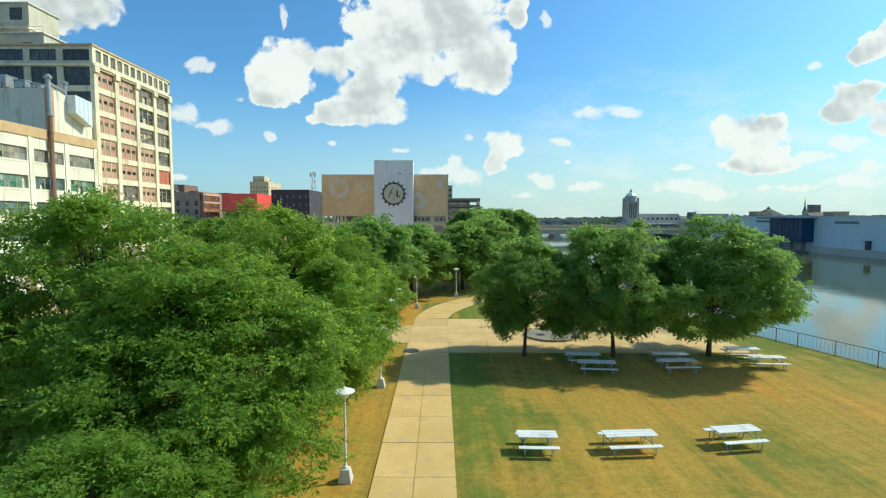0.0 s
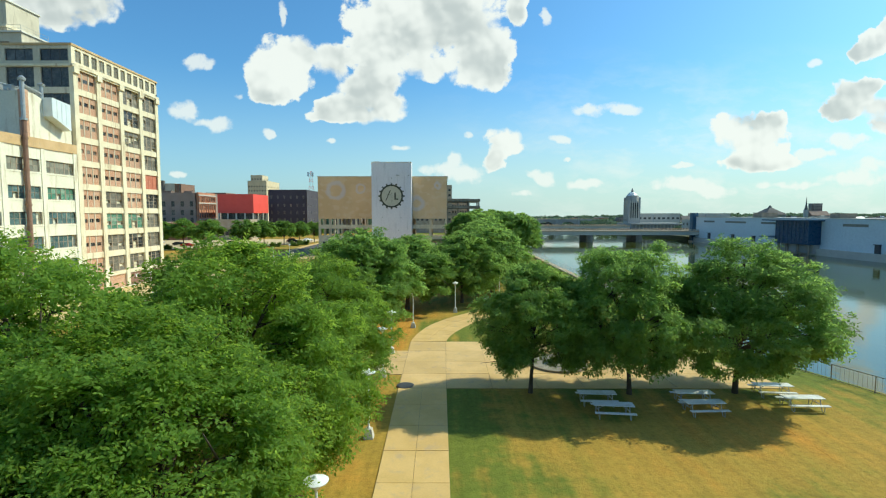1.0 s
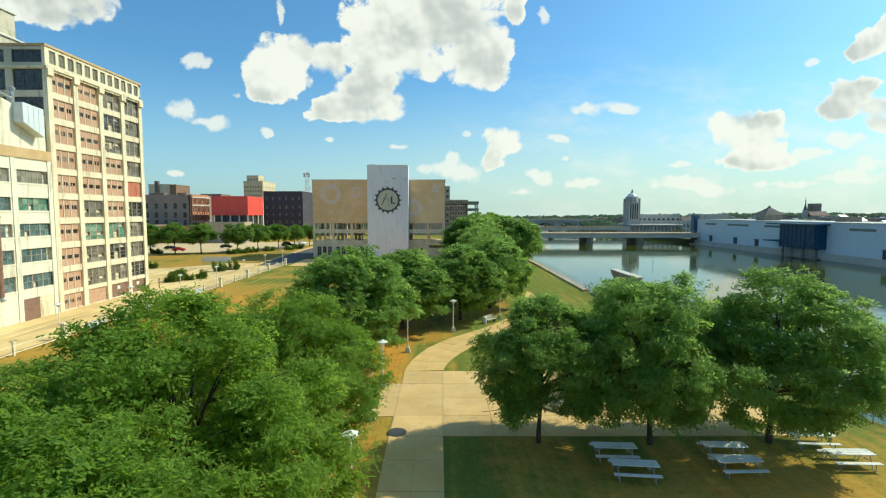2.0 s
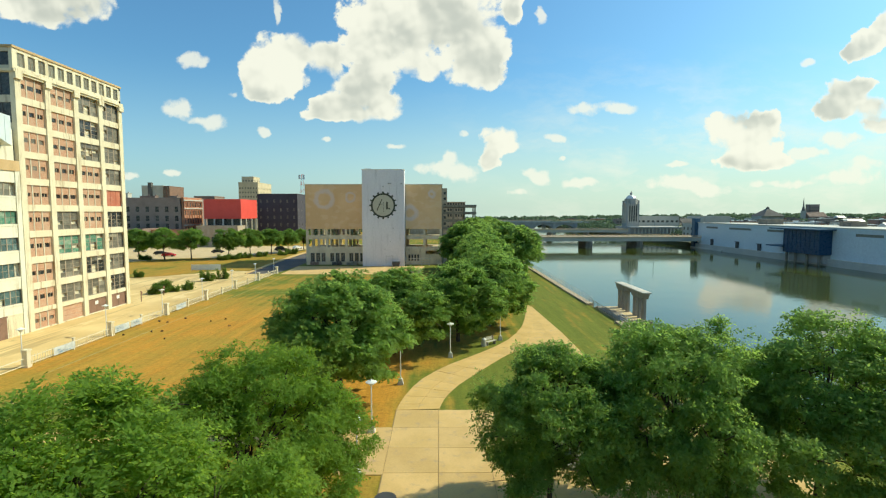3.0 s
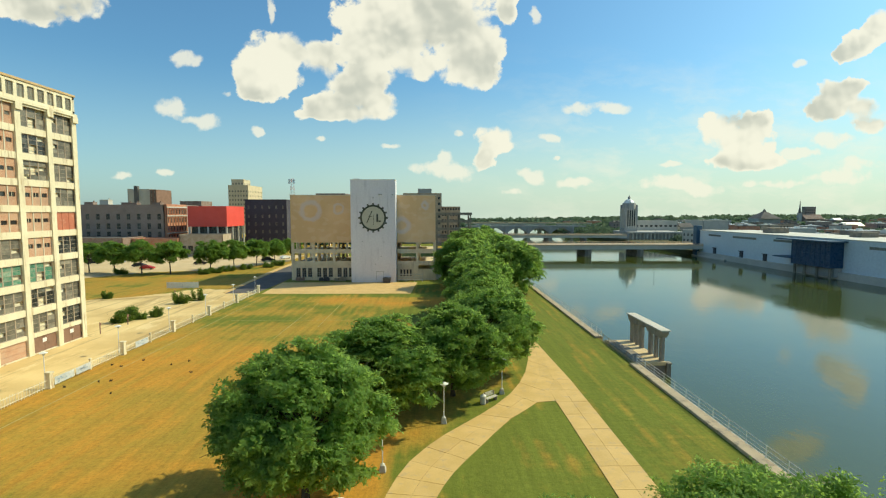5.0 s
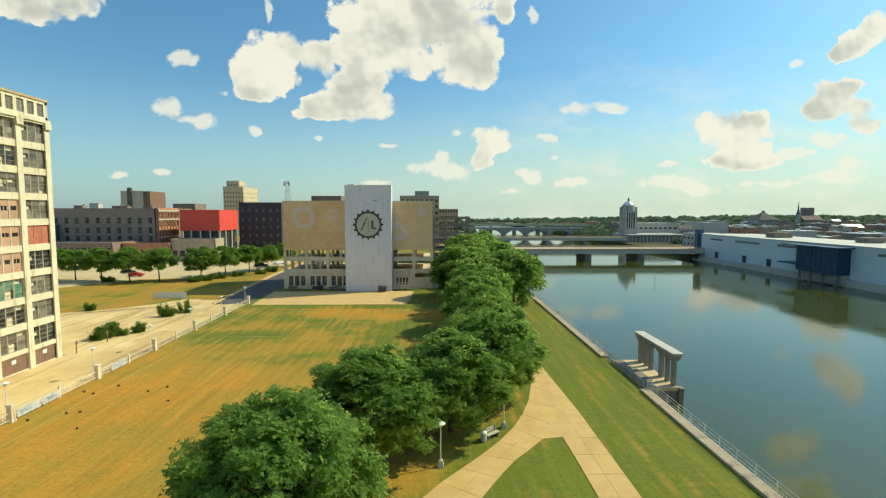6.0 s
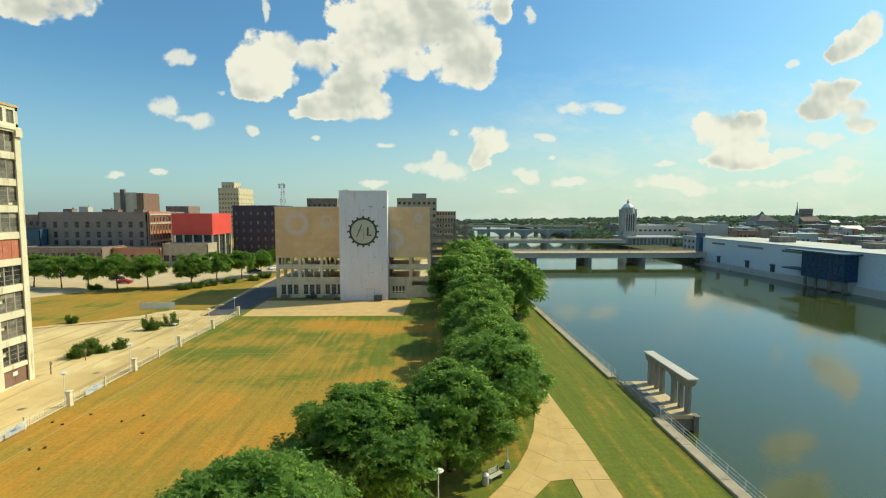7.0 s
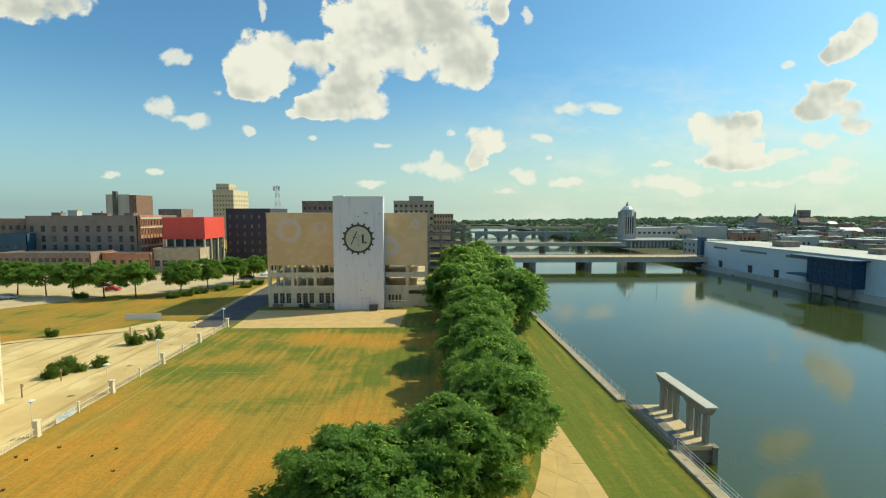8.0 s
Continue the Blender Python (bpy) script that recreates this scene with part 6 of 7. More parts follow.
def lamp_post(x, y, group="lamp posts along the path", h=3.8, base=True):
    t = thing("lamp_post", "slim white lamp post with a disc hood" + (" on a concrete foot" if base else " by the fence"), "lamp post", group, at=(x, y, 0))
    if base:
        bm = bmesh.new()
        vs = box(bm, -0.28, 0.28, -0.28, 0.28, 0, 0.55)
        for v in vs[4:]:
            v.co.x *= 0.62
            v.co.y *= 0.62
        bevel(bm, 0.02)
        part("foot", bm, M["stone_pale"], t, "tapered concrete foot")
    bm = bmesh.new()
    lathe(bm, [(0.10, 0.5 if base else 0.0), (0.10, 0.62), (0.055, 0.66), (0.045, h - 0.35)], 10)
    part("pole", bm, M["white_metal"], t)
    bm = bmesh.new()
    lathe(bm, [(0.08, h - 0.36), (0.17, h - 0.26), (0.19, h - 0.12), (0.15, h - 0.05)], 14)
    part("globe", bm, M["white_metal"], t)
    bm = bmesh.new()
    lathe(bm, [(0.40, h - 0.10), (0.42, h - 0.06), (0.30, h - 0.01), (0.12, h + 0.05), (0.05, h + 0.12)], 18)
    part("hood", bm, M["white_metal"], t, "flat white disc hood")
    return t


for x, y in ((-4.0, 18.8), (-4.0, 29.9), (-4.5, 40.2), (-4.5, 46.5), (-3.2, 56.5), (1.6, 65.0), (8.0, 72.3), (13.4, 112), (12.5, 98), (12.4, 44.6), (-4.0, 8.0)):
    lamp_post(x, y)

bench = thing("park_bench", "pale slatted park bench beside the curved path", "bench", at=(6.7, 70.1, 0), turn=40)
for k in range(3):
    bm = bmesh.new()
    box(bm, -0.8, 0.8, -0.1 + k * 0.16, 0.03 + k * 0.16, 0.43, 0.47)
    part("seat_slat", bm, M["stone_pale"], bench)
    bm = bmesh.new()
    box(bm, -0.8, 0.8, 0.42 + k * 0.03, 0.45 + k * 0.03, 0.55 + k * 0.14, 0.66 + k * 0.14)
    part("back_slat", bm, M["stone_pale"], bench)
for s in (-0.65, 0.65):
    bm = bmesh.new()
    box(bm, s - 0.04, s + 0.04, -0.05, 0.4, 0, 0.43), box(bm, s - 0.04, s + 0.04, 0.38, 0.5, 0.43, 0.98)
    part("end_frame", bm, M["old_concrete"], bench)
for x, y, top in ((5.7, 69.5, True), (-5.2, 41.6, False)):
    bin_ = thing("litter_bin", "pale round concrete litter bin with a dark lid", "bin", "litter bins", at=(x, y, 0))
    bm = bmesh.new()
    lathe(bm, [(0.27, 0), (0.3, 0.05), (0.3, 0.75), (0.26, 0.8)], 16)
    part("body", bm, M["stone_pale"], bin_)
    bm = bmesh.new()
    lathe(bm, [(0.29, 0.8), (0.3, 0.86), (0.16, 0.98), (0.05, 1.0)], 16)
    part("lid", bm, M["dark_metal"] if not top else M["white_metal"], bin_)
# low round basin and columns on the plaza; basin's dark tone carries tree shade
basin = thing("round_planter", "low round basin on the plaza, darkened for tree shade", "planter", at=(9.6, 43.2, 0.05))
bm = bmesh.new()
lathe(bm, [(2.4, 0), (2.4, 0.16), (2.2, 0.18), (2.1, 0.1), (0.1, 0.08)], 36)
part("rim", bm, M["old_concrete"], basin)
for x, y in ((14.2, 45.5), (17.0, 45.5), (14.2, 48.0), (17.0, 48.0)):
    kiosk = thing("pillar", "squat concrete pillar on the plaza", "pillar", "plaza pillars", at=(x, y, 0.05))
    bm = bmesh.new()
    box(bm, -0.35, 0.35, -0.35, 0.35, 0, 2.3), box(bm, -0.45, 0.45, -0.45, 0.45, 2.3, 2.5)
    part("shaft", bm, M["old_concrete"], kiosk)
bm = bmesh.new()
lathe(bm, [(0.6, 0.0), (0.62, 0.035), (0.5, 0.045), (0.05, 0.04)], 20)
single("manhole_cover", bm, M["dark_metal"], "dark round manhole cover on the path", "manhole cover", m=pose(-2.6, 38.1, 0.055))

# ---- fence along the field ----
post_ys = [35.8 + 13.0 * k for k in range(9)]
fence = thing("fence", "white picket fence on cream pillars along the dry field", "fence")
for k, y in enumerate(post_ys):
    bm = bmesh.new()
    box(bm, -42.3, -41.8, y - 0.25, y + 0.25, 0, 1.7)
    box(bm, -42.38, -41.72, y - 0.33, y + 0.33, 1.7, 1.86)
    box(bm, -42.35, -41.75, y - 0.3, y + 0.3, 0, 0.25)
    pl = part("pillar", bm, M["cream"], fence)
    lamp_post(-43.0, y + 0.6, "lamp posts by the fence", 3.9, False)
pick = bmesh.new()
box(pick, -0.015, 0.015, -0.02, 0.02, 0.08, 1.15)
picket = from_bm("picket", pick, M["cream"])
for k in range(len(post_ys) - 1):
    bm = bmesh.new()
    for z in (0.25, 0.95):
        box(bm, -42.08, -42.02, post_ys[k] + 0.35, post_ys[k + 1] - 0.35, z, z + 0.06)
    part("rail", bm, M["cream"], fence)
    bm = bmesh.new()
    ym = (post_ys[k] + post_ys[k + 1]) / 2
    box(bm, -42.14, -41.96, ym - 0.09, ym + 0.09, 0, 1.35), box(bm, -42.2, -41.9, ym - 0.15, ym + 0.15, 1.35, 1.43)
    part("post", bm, M["cream"], fence)
    if k >= 2:
        for q in range(1, 36):
            piece("picket", picket, fence, Matrix.Translation((-42.05, post_ys[k] + 0.35 + 12.3 * q / 36, 0)))
for y, ln in ((65.2, 3.2), (75.4, 3.0), (78.7, 2.5), (90.4, 3.2)):
    bn = thing("fence_banner", "small blue and white printed banner tied to the fence", "banner", "fence banners", at=(-41.95, y, 0))
    bm = bmesh.new()
    vs = [[bm.verts.new((0.03 + 0.03 * math.sin(3 * i), ln * i / 8, 0.2 + 0.85 * j)) for i in range(9)] for j in range(2)]
    for i in range(8):
        bm.faces.new((vs[0][i], vs[0][i + 1], vs[1][i + 1], vs[1][i]))
    part("cloth", bm, M["banner_cloth"], bn)
    bm = bmesh.new()
    rng = random.Random(int(y * 10))
    for q in range(7):
        a, z = rng.uniform(0.15, ln * 0.75), rng.uniform(0.3, 0.85)
        box(bm, 0.065, 0.07, a, a + rng.uniform(0.15, ln * 0.22), z, z + rng.uniform(0.05, 0.14))
    part("bar", bm, M["banner_blue"], bn, "plain blue bars of print")

# white line marks on the field
for x0, x1, y0, y1 in ((-38.6, -38.5, 60, 134), (-36, -12, 109.0, 109.1), (-24.2, -24.12, 96, 126), (-19.2, -19.12, 104, 132), (-36, -14, 52.0, 52.1)):
    bm = bmesh.new()
    box(bm, x0, x1, y0, y1, 0.0, 0.012)
    single("field_line", bm, M["chalk"], "faint pale chalk line on the field", "field line", "field lines", kind="structure")

# ---- seawall, rail, old pier ----
def seawall(y0, y1):
    w = thing("seawall", "raised tan concrete seawall coping along the lawn", "seawall", kind="structure")
    n_ = max(1, round((y1 - y0) / 6))
    for k in range(n_):
        a, b = lerp(y0, y1, k / n_) + 0.02, lerp(y0, y1, (k + 1) / n_) - 0.02
        bm = bmesh.new()
        box(bm, 25.75, 26.9, a, b, -2.6, 0.28 + random.uniform(-0.02, 0.02))
        bevel(bm, 0.03)
        part("coping_block", bm, M["wall_cap"], w)


seawall(50, 82), seawall(95.5, 262)


def rail(pts, label, h=1.05, step=2.4, base=0.28, mesh=False):
    r = thing("railing", label, "railing", "river railings")
    total = 0
    for (xa, ya), (xb, yb) in zip(pts, pts[1:]):
        ln = math.hypot(xb - xa, yb - ya)
        n_ = max(1, round(ln / step))
        for k in range(n_ + 1):
            if k == n_ and (xb, yb) != pts[-1]:
                continue
            x, y = lerp(xa, xb, k / n_), lerp(ya, yb, k / n_)
            piece("post", POST[h], r, Matrix.Translation((x, y, base)))
        for z in ((h, h * 0.66, h * 0.33, 0.1) if not mesh else (h, 0.08)):
            bm = bmesh.new()
            tube(bm, [(xa, ya, base + z), (xb, yb, base + z)], 0.03, 5)
            part("rail", bm, M["alu"] if not mesh else M["steel"], r)
        if mesh:
            bm = bmesh.new()
            d = Vector((xb - xa, yb - ya, 0)).normalized()
            for q in range(int(ln / 0.3)):
                p = Vector((xa, ya, base)) + d * (q * 0.3)
                tube(bm, [p + Vector((0, 0, 0.08)), p + Vector((0, 0, h))], 0.008, 3)
            part("wire_infill", bm, M["steel"], r, "thin upright infill wires")
    return r


POST = {}
for h in (1.05, 1.2):
    bm = bmesh.new()
    tube(bm, [(0, 0, 0), (0, 0, h)], 0.04, 6)
    POST[h] = from_bm("post", bm, M["white_metal"] if h < 1.1 else M["steel"])
rail([(26.7, 50), (26.7, 82)], "white pipe railing on the seawall")
rail([(26.7, 95.5), (26.7, 200)], "white pipe railing on the seawall")
rail([(26.2, 82), (26.2, 95.5)], "wire fence at the old pier", 1.2, 2.2, 0.0, True)
rail([(26.9, 50), (26.9, 46), (28.0, 43), (29.2, 39.5), (31.0, 34), (31.6, 20), (31.8, 0)], "white wire fence along the water's edge", 1.2, 2.4, 0.0, True)
bm = bmesh.new()
prism(bm, [(25.8, 49.9), (27.4, 49.9), (28.6, 43), (31.6, 34), (32.2, 20), (32.4, -60), (20, -60), (20, 49.9)], -4, 0.004)
single("bank", bm, M["lawn"], "grassy bank edge beside the water", "bank", kind="structure")

pier = thing("old_pier", "ruined concrete pier with a pillared wall above the river", "pier")
bm = bmesh.new()
box(bm, 26.9, 31.15, 83.3, 94.6, -0.55, -0.05)
bevel(bm, 0.05)
part("deck", bm, M["yard"], pier, "pale weathered concrete deck")
# dark strip painting the top beam's shade onto the deck, with some dirt
bm = bmesh.new()
box(bm, 27.0, 28.5, 83.5, 94.4, -0.05, 0.02)
box(bm, 27.2, 28.9, 85.5, 91.0, 0.02, 0.06)
part("shade_dirt_strip", bm, M["old_concrete"], pier, "dark strip of dirt and painted-in beam shade along the pier deck")
bm = bmesh.new()
for y in (83.5, 93.6):
    box(bm, 27.5, 31.1, y, y + 0.8, -4, -0.55)
    part("footing", bm, M["old_concrete"], pier)
    bm = bmesh.new()
box(bm, 31.17, 31.7, 83.1, 83.9, -4, -0.3), box(bm, 31.17, 31.8, 83.0, 84.0, -0.3, -0.15)
part("footing", bm, M["old_concrete"], pier)
for a, b in ((83.6, 84.4), (85.35, 85.95), (86.9, 87.7), (89.9, 90.7), (91.55, 92.1), (92.95, 94.1)):
    bm = bmesh.new()
    box(bm, 30.6, 31.02, a, b, -0.05, 3.4)
    bevel(bm, 0.03)
    part("pillar", bm, M["pier_concrete"], pier)
bm = bmesh.new()
prof = [(83.7, 3.1), (87.5, 3.1), (88.0, 3.45), (89.9, 3.45), (90.4, 3.1), (94.0, 3.1), (94.5, 3.75), (94.5, 4.0), (83.2, 4.0), (83.2, 3.75)]
lo = [bm.verts.new((30.35, y, z)) for y, z in prof]
hi = [bm.verts.new((31.3, y, z)) for y, z in prof]
bm.faces.new(lo), bm.faces.new(hi[::-1])
for i in range(len(prof)):
    j = (i + 1) % len(prof)
    bm.faces.new((lo[i], lo[j], hi[j], hi[i]))
part("beam", bm, M["pier_concrete"], pier, "flared concrete top beam with an arch over the opening")
bm = bmesh.new()
box(bm, 30.15, 31.55, 83.1, 94.6, 4.0, 4.18)
bevel(bm, 0.03)
part("cap", bm, M["stone_pale"], pier, "thin overhanging cap slab")

# ---- yard bushes, lot, cars ----
def scrub(x, y, w, h, seed):
    rng = np.random.RandomState(seed)
    t = thing("bush", "straggly green bush in the sandy yard", "bush", "bushes in the yard", at=(x, y, 0))
    bm = bmesh.new()
    n_ = int(1100 * w)
    knots = np.stack([rng.uniform(-0.75, 0.75, 9) * w, rng.uniform(-0.4, 0.4, 9) * w, h * rng.uniform(0.35, 1.15, 9)], 1)
    ki = rng.randint(0, 9, n_)
    along = rng.rand(n_, 1) ** 0.7
    p = knots[ki] * (0.55 + 0.45 * along) * np.concatenate([np.ones((n_, 2)), along], 1) + rng.normal(0, 0.2, (n_, 3)) * (w * 0.45, w * 0.45, 0.8)
    for q in p:
        q[2] = max(0.05, q[2])
        d = Vector(rng.normal(0, 1, 3)).normalized() * rng.uniform(0.1, 0.2)
        s = d.cross(Vector(rng.normal(0, 1, 3))).normalized() * 0.07
        c = Vector(q)
        bm.faces.new([bm.verts.new(v) for v in (c - d, c + s, c + d, c - s)])
    part("leaves", bm, M["scrub"], t)
    bm = bmesh.new()
    for k in range(9):
        a = rng.normal(0, 1, 2) * (w * 0.3, w * 0.2)
        tube(bm, [(a[0] * 0.4, a[1] * 0.4, 0), (a[0], a[1], h * rng.uniform(0.5, 1.0))], [0.03, 0.008], 4)
    part("stem", bm, M["bark"], t)


for i, (x, y, w, h) in enumerate(((-55.6, 108.0, 3.0, 1.9), (-53.2, 110.5, 3.2, 2.1), (-51.0, 112.5, 2.2, 1.9), (-53.6, 126.0, 2.4, 2.6), (-51.8, 129.5, 2.0, 2.3), (-73.5, 132.5, 1.9, 1.9))):
    scrub(x, y, w, h, i)
for i, (x, y) in enumerate(((-70, 180), (-67, 184), (-64, 190), (-58.5, 196), (-57, 202), (-98, 177), (-72, 176.5))):
    scrub(x, y, 3.2, 1.7, 20 + i)

yard_post = thing("sign_board", "weathered white board fence panel beside the yard", "fence panel", at=(-67.6, 146.4, 0), turn=4)
for k in range(6):
    bm = bmesh.new()
    box(bm, k * 1.3, k * 1.3 + 1.25, 0, 0.05, 0.2, 1.7)
    part("panel", bm, M["white_metal"], yard_post)
for k in range(7):
    bm = bmesh.new()
    box(bm, k * 1.3 - 0.05, k * 1.3 + 0.05, 0.05, 0.15, 0, 1.8)
    part("post", bm, M["grey_metal"], yard_post)
for x, y in ((-53.0, 99.5), (-52.6, 106), (-58, 132)):
    bm = bmesh.new()
    box(bm, -0.06, 0.06, -0.06, 0.06, 0, 1.9), box(bm, -0.2, 0.2, -0.08, -0.06, 1.4, 1.8)
    single("marker_post", bm, M["brown_door"], "weathered post with a small plate in the yard", "post", "posts in the yard", m=pose(x, y, 0, 0, 0, 80))


def car(x, y, turn, paint, label, kind="car"):
    t = thing("car", label, "car", "parked cars", at=(x, y, 0.03), turn=turn)
    h, ln, w = (1.45, 4.5, 1.8) if kind == "car" else (1.9, 5.2, 1.95)
    bm = bmesh.new()
    prof = [(-ln / 2, 0.35), (-ln / 2, 0.8), (-ln * 0.42, 0.95), (-ln * 0.3, h * 0.95), (-ln * 0.05, h), (ln * 0.12, h * 0.95), (ln * 0.27, 0.98), (ln * 0.47, 0.82), (ln / 2, 0.6), (ln / 2, 0.35)]
    lo = [bm.verts.new((a, -w / 2 * (0.86 if z > 1.0 else 1), z)) for a, z in prof]
    hi = [bm.verts.new((a, w / 2 * (0.86 if z > 1.0 else 1), z)) for a, z in prof]
    bm.faces.new(lo), bm.faces.new(hi[::-1])
    for i in range(len(prof)):
        j = (i + 1) % len(prof)
        bm.faces.new((lo[i], lo[j], hi[j], hi[i]))
    bevel(bm, 0.05, 2)
    part("body", bm, paint, t)
    bm = bmesh.new()
    bm.free()
    for s in (-1, 1):
        bm = bmesh.new()
        box(bm, -ln * 0.26, ln * 0.15, s * w * 0.445 - 0.02, s * w * 0.445 + 0.02, 1.0, h * 0.9)
        part("side_glass", bm, M["glass_dark"], t)
    for a in (-0.31, 0.31):
        for s in (-1, 1):
            bm = bmesh.new()
            lathe(bm, [(0.31, -0.1), (0.33, -0.05), (0.33, 0.05), (0.31, 0.1)], 14, pose(a * ln, s * (w / 2 - 0.1), 0.33, 90, 0, 0))
            part("wheel", bm, M["asphalt"], t)


M_red = surf("red_car_paint", (0.45, 0.02, 0.02), (0.5, 0.03, 0.025), 0.5, 3, 0.25)
M_dark = surf("dark_car_paint", (0.02, 0.022, 0.025), (0.03, 0.03, 0.035), 0.5, 3, 0.25)
M_white = surf("white_car_paint", (0.7, 0.7, 0.7), (0.76, 0.76, 0.76), 0.5, 3, 0.25)
M_silver = surf("silver_car_paint", (0.38, 0.39, 0.4), (0.45, 0.46, 0.47), 0.5, 3, 0.3, metal=0.5)
car(-97.5, 190, 5, M_red, "small red car parked in the lot")
car(-105, 198, 8, M_dark, "dark car parked in the lot")
car(-118, 176, 12, M_silver, "silver car on the lot drive")
car(-128, 208, 10, M_dark, "dark van parked in the lot", "van")
car(-62, 228, 60, M_white, "white car parked by the street")
car(-66, 218, 30, M_dark, "dark van by the street trees", "van")
car(-120, 210, 8, M_silver, "silver car parked in the lot")
car(-87, 206, 8, M_dark, "dark car parked under the lot trees")

skip = thing("dumpster", "dark steel dumpster before the white tower", "dumpster", at=(-12.4, 156.2, 0.04))
bm = bmesh.new()
vs = box(bm, -1.1, 1.1, -0.7, 0.7, 0.15, 1.3)
for v in vs[:4]:
    v.co.x *= 0.85
part("body", bm, M["dark_metal"], skip)
bm = bmesh.new()
box(bm, -1.12, 1.12, -0.1, 0.72, 1.3, 1.42)
part("lid", bm, M["dark_metal"], skip)
for x in (-0.8, 0.8):
    bm = bmesh.new()
    lathe(bm, [(0.1, -0.04), (0.1, 0.04)], 8, pose(x, -0.4, 0.1, 90, 0, 0))
    part("caster", bm, M["asphalt"], skip)
heap = thing("timber_stack", "pale timber rails before the open ground floor", "timber", at=(-9.6, 158.5, 0))
for k in range(3):
    bm = bmesh.new()
    box(bm, 0, 7, 0, 0.15, 0.4 + 0.8 * k, 0.62 + 0.8 * k)
    part("board", bm, M["stone_pale"], heap)
for x in (0, 2.3, 4.6, 6.85):
    bm = bmesh.new()
    box(bm, x, x + 0.18, -0.12, 0, 0, 2.5)
    part("post", bm, M["stone_pale"], heap)
# made-up box heaps in place of dark parked vehicles and bushes
for i, (x, w, mat) in enumerate(((-38, 3.0, "scrub"), (-30.5, 2.2, "dark_metal"), (-26, 2.4, "old_concrete"))):
    bm = bmesh.new()
    for k in range(10):
        a, b, s = random.uniform(-w / 2, w / 2), random.uniform(-0.5, 0.5), random.uniform(0.3, 0.7)
        box(bm, a - s, a + s, b - s * 0.5, b + s * 0.5, 0, random.uniform(0.4, 1.2), 0, pose(0, 0, 0, 0, 0, random.uniform(-20, 20)))
    single("rubble_heap", bm, M[mat if mat != "scrub" else "brick_brown"], "heap of boxes by the wall standing in for dark vehicles and bushes", "rubble", "rubble heaps", m=pose(x, 160.4, 0.04))

# dark tufts on the field, added in place of bird-like specks
for i, (x, y) in enumerate(((-40.5, 83), (-39, 82.4), (-37.7, 85.0), (-36.8, 77), (-37.9, 76.6), (-40.6, 75), (-34.2, 73), (-33.0, 83), (-31.5, 84.5), (-29, 80))):
    bm = bmesh.new()
    rng = random.Random(i)
    for k in range(14):
        a = rng.uniform(0, 6.28)
        r = rng.uniform(0.02, 0.16)
        p0 = Vector((r * math.cos(a), r * math.sin(a), 0))
        p1 = p0 + Vector((rng.uniform(-0.15, 0.15), rng.uniform(-0.1, 0.1), rng.uniform(0.12, 0.32)))
        s = Vector((0.03, 0.02, 0))
        bm.faces.new([bm.verts.new(v) for v in (p0 - s, p0 + s, p1)])
    single("speck_tuft", bm, M["bark"], "small dark tuft standing in for a bird-like speck on the dry field", "weed", "weeds on the field", m=pose(x, y, 0.0))

# ---- distance: hills, woods, scattered town ----
def hill_height(x, y):
    far = min(1.0, max(0.0, (y - 500) / 700))
    east = min(1.0, max(0.0, (x - 150) / 600))
    return far * (0.3 + 10 * east) * (1.0 if y < 1300 else max(-4.0, 1 - (y - 1300) / 300)) * (0.85 + 0.15 * math.sin(x * 0.006) * math.cos(y * 0.004))


bm = bmesh.new()
gx = [140, 180, 230, 300, 400, 520, 680, 900, 1200, 1600, 2200, 3000]
gy = [500, 560, 640, 740, 860, 1000, 1180, 1300]
grid = [[bm.verts.new((x, y, hill_height(x, y) + 0.32)) for x in gx] for y in gy]
for j in range(len(gy) - 1):
    for i in range(len(gx) - 1):
        bm.faces.new((grid[j][i], grid[j][i + 1], grid[j + 1][i + 1], grid[j + 1][i]))
bank = bmesh.new()
prism(bank, [(10, 1010), (60, 985), (120, 1000), (200, 980), (200, 1301), (10, 1301)], -3.5, 0.2)
M["wood_floor"] = surf("wooded_slope", (0.07, 0.11, 0.06), (0.1, 0.14, 0.07), 0.02, 0.3, 0.95)
single("far_bank", bank, M["wood_floor"], "wooded bank where the river bends away", "river bank", kind="structure")
single("hill", bm, M["wood_floor"], "low wooded hills across the river", "hill", kind="structure")


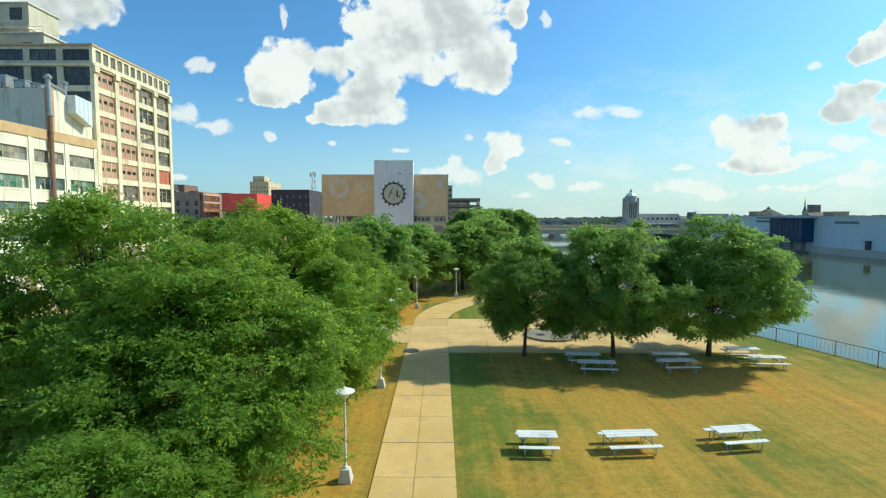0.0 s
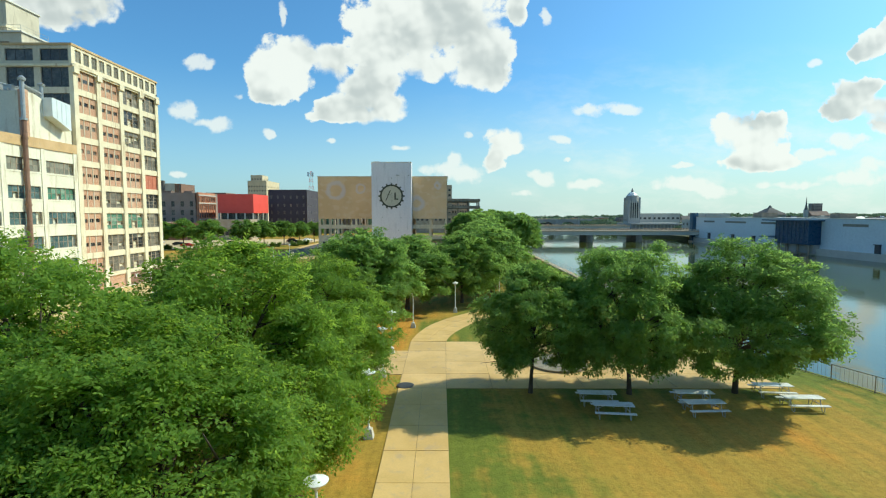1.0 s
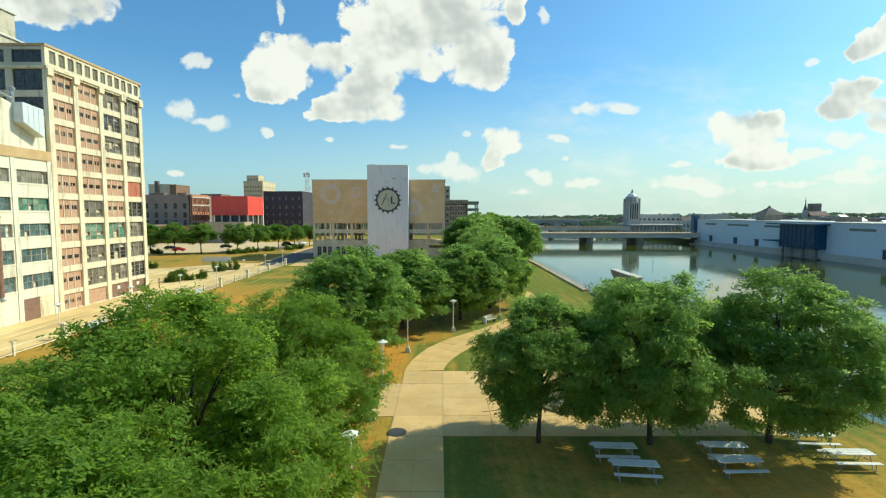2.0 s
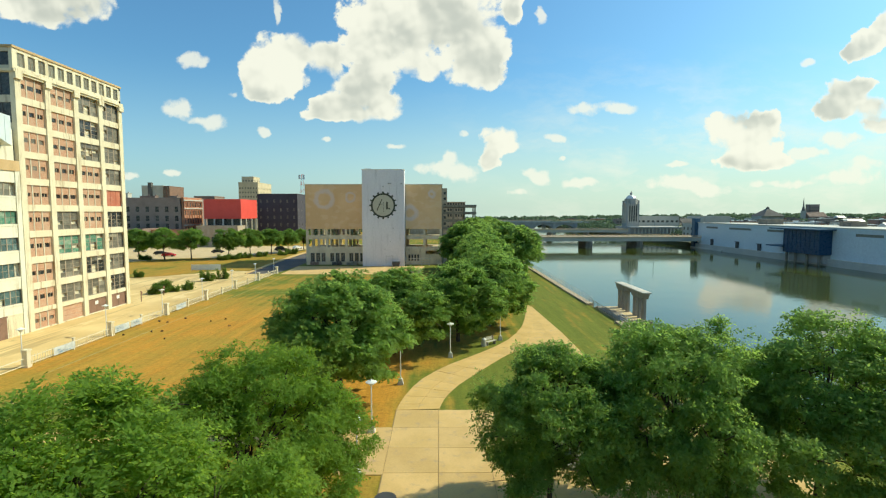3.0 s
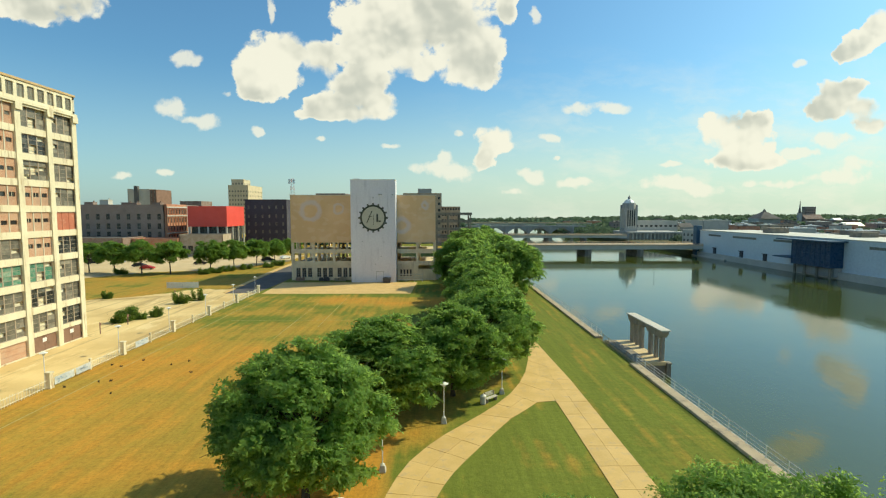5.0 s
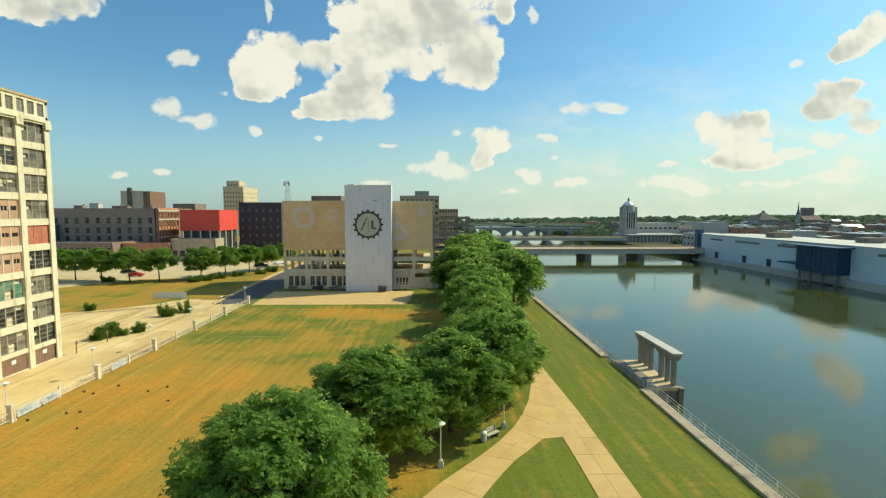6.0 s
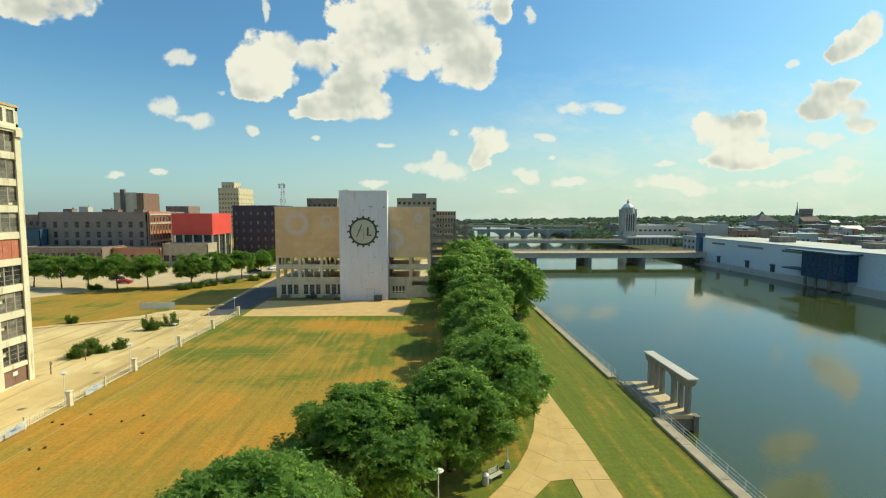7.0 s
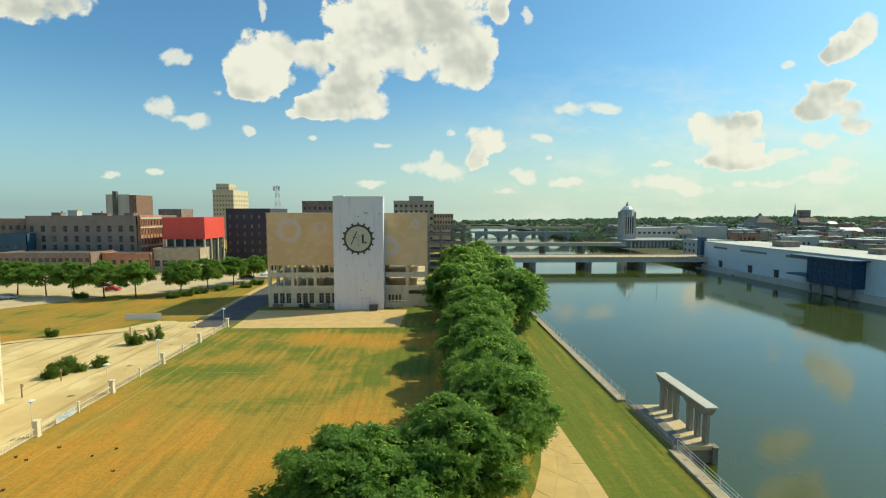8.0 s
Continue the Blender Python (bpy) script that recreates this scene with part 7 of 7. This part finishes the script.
def woods(name, label, spots, leaf, per, seed):
    """Tree crowns beyond counting as loose leaf masses; spots: x, y, z, height, radius."""
    rng = np.random.RandomState(seed)
    sp = np.array(spots)
    idx = np.repeat(np.arange(len(sp)), per)
    off = rng.normal(0, 1, (len(idx), 3))
    off /= np.linalg.norm(off, axis=1)[:, None]
    off *= (rng.rand(len(idx)) ** 0.35)[:, None]
    off[:, 2] = np.abs(off[:, 2]) * 1.0 - 0.12
    pos = sp[idx, :3] + np.stack([off[:, 0] * sp[idx, 4], off[:, 1] * sp[idx, 4], off[:, 2] * sp[idx, 3]], 1)
    pos[:, 2] = np.maximum(pos[:, 2], sp[idx, 2] + 0.3)
    a = rng.normal(0, 1, (len(idx), 3))
    a /= np.linalg.norm(a, axis=1)[:, None]
    b = np.cross(a, rng.normal(0, 1, (len(idx), 3)))
    b /= np.linalg.norm(b, axis=1)[:, None]
    s = (leaf * (sp[idx, 4] / 5) * rng.uniform(0.6, 1.3, len(idx)))[:, None]
    v = np.stack([pos - a * s, pos + b * s * 0.7, pos + a * s, pos - b * s * 0.7], 1).reshape(-1, 3)
    me = bpy.data.meshes.new(name)
    nf = len(idx)
    me.vertices.add(nf * 4), me.loops.add(nf * 4), me.polygons.add(nf)
    me.vertices.foreach_set("co", v.astype(np.float32).ravel())
    me.loops.foreach_set("vertex_index", np.arange(nf * 4, dtype=np.int32))
    me.polygons.foreach_set("loop_start", np.arange(0, nf * 4, 4, dtype=np.int32))
    me.update(calc_edges=True)
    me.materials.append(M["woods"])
    tagged(new(name, me), label, "trees", kind="stuff")


rng = np.random.RandomState(77)
spots = []
for k in range(2300):
    y = 560 + 690 * rng.rand() ** 0.8
    x = rng.uniform(-1.1, 1.25) * y
    if (24 + (y - 320) * 0.09) - 8 < x < 131 + (y - 320) * 0.03 + 8 and y < 1010:
        continue
    spots.append((x, y, hill_height(x, y) if x > 140 else 0.0, rng.uniform(5, 8.0), rng.uniform(5, 9)))
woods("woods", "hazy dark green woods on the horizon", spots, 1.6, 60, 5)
spots = []
for k in range(330):
    y = rng.uniform(270, 640)
    x = rng.uniform(165, 1.1 * y)
    spots.append((x, y, 0.3, rng.uniform(4, 7), rng.uniform(3, 5.5)))
for k in range(70):
    y = rng.uniform(400, 620)
    spots.append((rng.uniform(126, 165) + (y - 400) * 0.03, y, 0.0, rng.uniform(4.5, 8), rng.uniform(3.5, 5.5)))
for k in range(60):
    y = rng.uniform(240, 640)
    spots.append((rng.uniform(20, 30) + max(0, y - 320) * 0.09 - 6, y, 0.0, rng.uniform(5, 9), rng.uniform(3.5, 5.5)))
for k in range(60):
    x = rng.uniform(-260, -40)
    spots.append((x, rng.uniform(300, 420), 0, rng.uniform(6, 9), rng.uniform(4, 6)))
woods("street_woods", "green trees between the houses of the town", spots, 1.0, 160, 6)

HOUSE = ["brick_brown", "brick_tan", "stone_grey", "stone_pale", "brick_orange", "brick_grey"]
rng = random.Random(11)
placed = []
for k in range(230):
    y = rng.uniform(265, 760)
    x = rng.uniform(180, 1.12 * y + 30)
    w, d, h = rng.uniform(7, 20), rng.uniform(8, 14), rng.uniform(3.5, 9)
    if any(abs(x - a) < (w + c) / 2 + 3 and abs(y - b) < (d + e) / 2 + 3 for a, b, c, e in placed) or (205 < x < 255 and 405 < y < 465) or (y < 430 and x < 195):
        continue
    placed.append((x, y, w, d))
    z = hill_height(x, y) + 0.3
    b = thing("town_house", "low town building with a flat pale roof across the river", "building", "town buildings", at=(x, y, z))
    bm = bmesh.new()
    cols = [(1.2 + 3.2 * q, 2.6 + 3.2 * q) for q in range(int((w - 2) / 3.2))]
    rows_ = [(1.0 + 3.2 * q, 2.6 + 3.2 * q) for q in range(int((h - 0.8) / 3.2))]
    skin(bm, pose(-w / 2, -d / 2, 0), w, -6, h, cols, rows_, 0.3)
    skin(bm, pose(-w / 2, d / 2, 0, 0, 0, -90), d, -6, h, [], [], 0.3)
    box(bm, -w / 2 + 0.3, w / 2, -d / 2 + 0.3, d / 2, -6, h)
    part("wall", bm, M[rng.choice(HOUSE)], b)
    bm = bmesh.new()
    if rng.random() < 0.2 and d < 11:
        prism(bm, [(-d / 2 - 0.3, 0), (d / 2 + 0.3, 0), (0, d * 0.3)], -w / 2, w / 2, 0, pose(0, 0, h, 90, 0, 90))
    else:
        box(bm, -w / 2 - 0.15, w / 2 + 0.15, -d / 2 - 0.15, d / 2 + 0.15, h, h + 0.35)
        box(bm, -1.2, 1.2, -1, 1, h + 0.35, h + 1.4)
    part("roof", bm, M[rng.choice(["pale_roof", "roofing", "roofing", "white_metal"])], b)
    for ua, ub in cols:
        for za, zb in rows_:
            piece("window", WIN_FAR, b, pose(-w / 2 + (ua + ub) / 2, -d / 2 + 0.15, za))
spire = thing("church", "grey church tower with a thin spire on the hill", "church", at=(510.5, 700, hill_height(512, 700)))
bm = bmesh.new()
box(bm, -2.2, 2.2, -2.2, 2.2, -3, 17)
part("tower", bm, M["stone_grey"], spire)
bm = bmesh.new()
lathe(bm, [(2.3, 17), (0.9, 24), (0.1, 35.5)], 8)
part("spire", bm, M["roofing"], spire)
bm = bmesh.new()
box(bm, 4, 30, -6, 8, -3, 9)
prism(bm, [(-7.4, 0), (7.4, 0), (0, 6)], 4, 30, 0, pose(0, 1, 9, 90, 0, 90))
part("nave", bm, M["brick_brown"], spire)
city("hill_block", "grey apartment block on the hill", 523, 537, 705, 713, 27, "brick_grey", south=(5, [14, 18, 22]), win=(1.8, 1.8))
dm = thing("domed_hall", "grey hall with a shallow pyramid roof on the hill", "building", at=(420, 640, hill_height(420, 640)))
bm = bmesh.new()
box(bm, -14, 14, -10, 10, -3, 11)
part("wall", bm, M["stone_grey"], dm)
bm = bmesh.new()
lathe(bm, [(19, 11), (2, 20), (2, 21), (0.2, 23)], 4, pose(0, 0, 0, 0, 0, 45))
part("roof", bm, M["roofing"], dm)
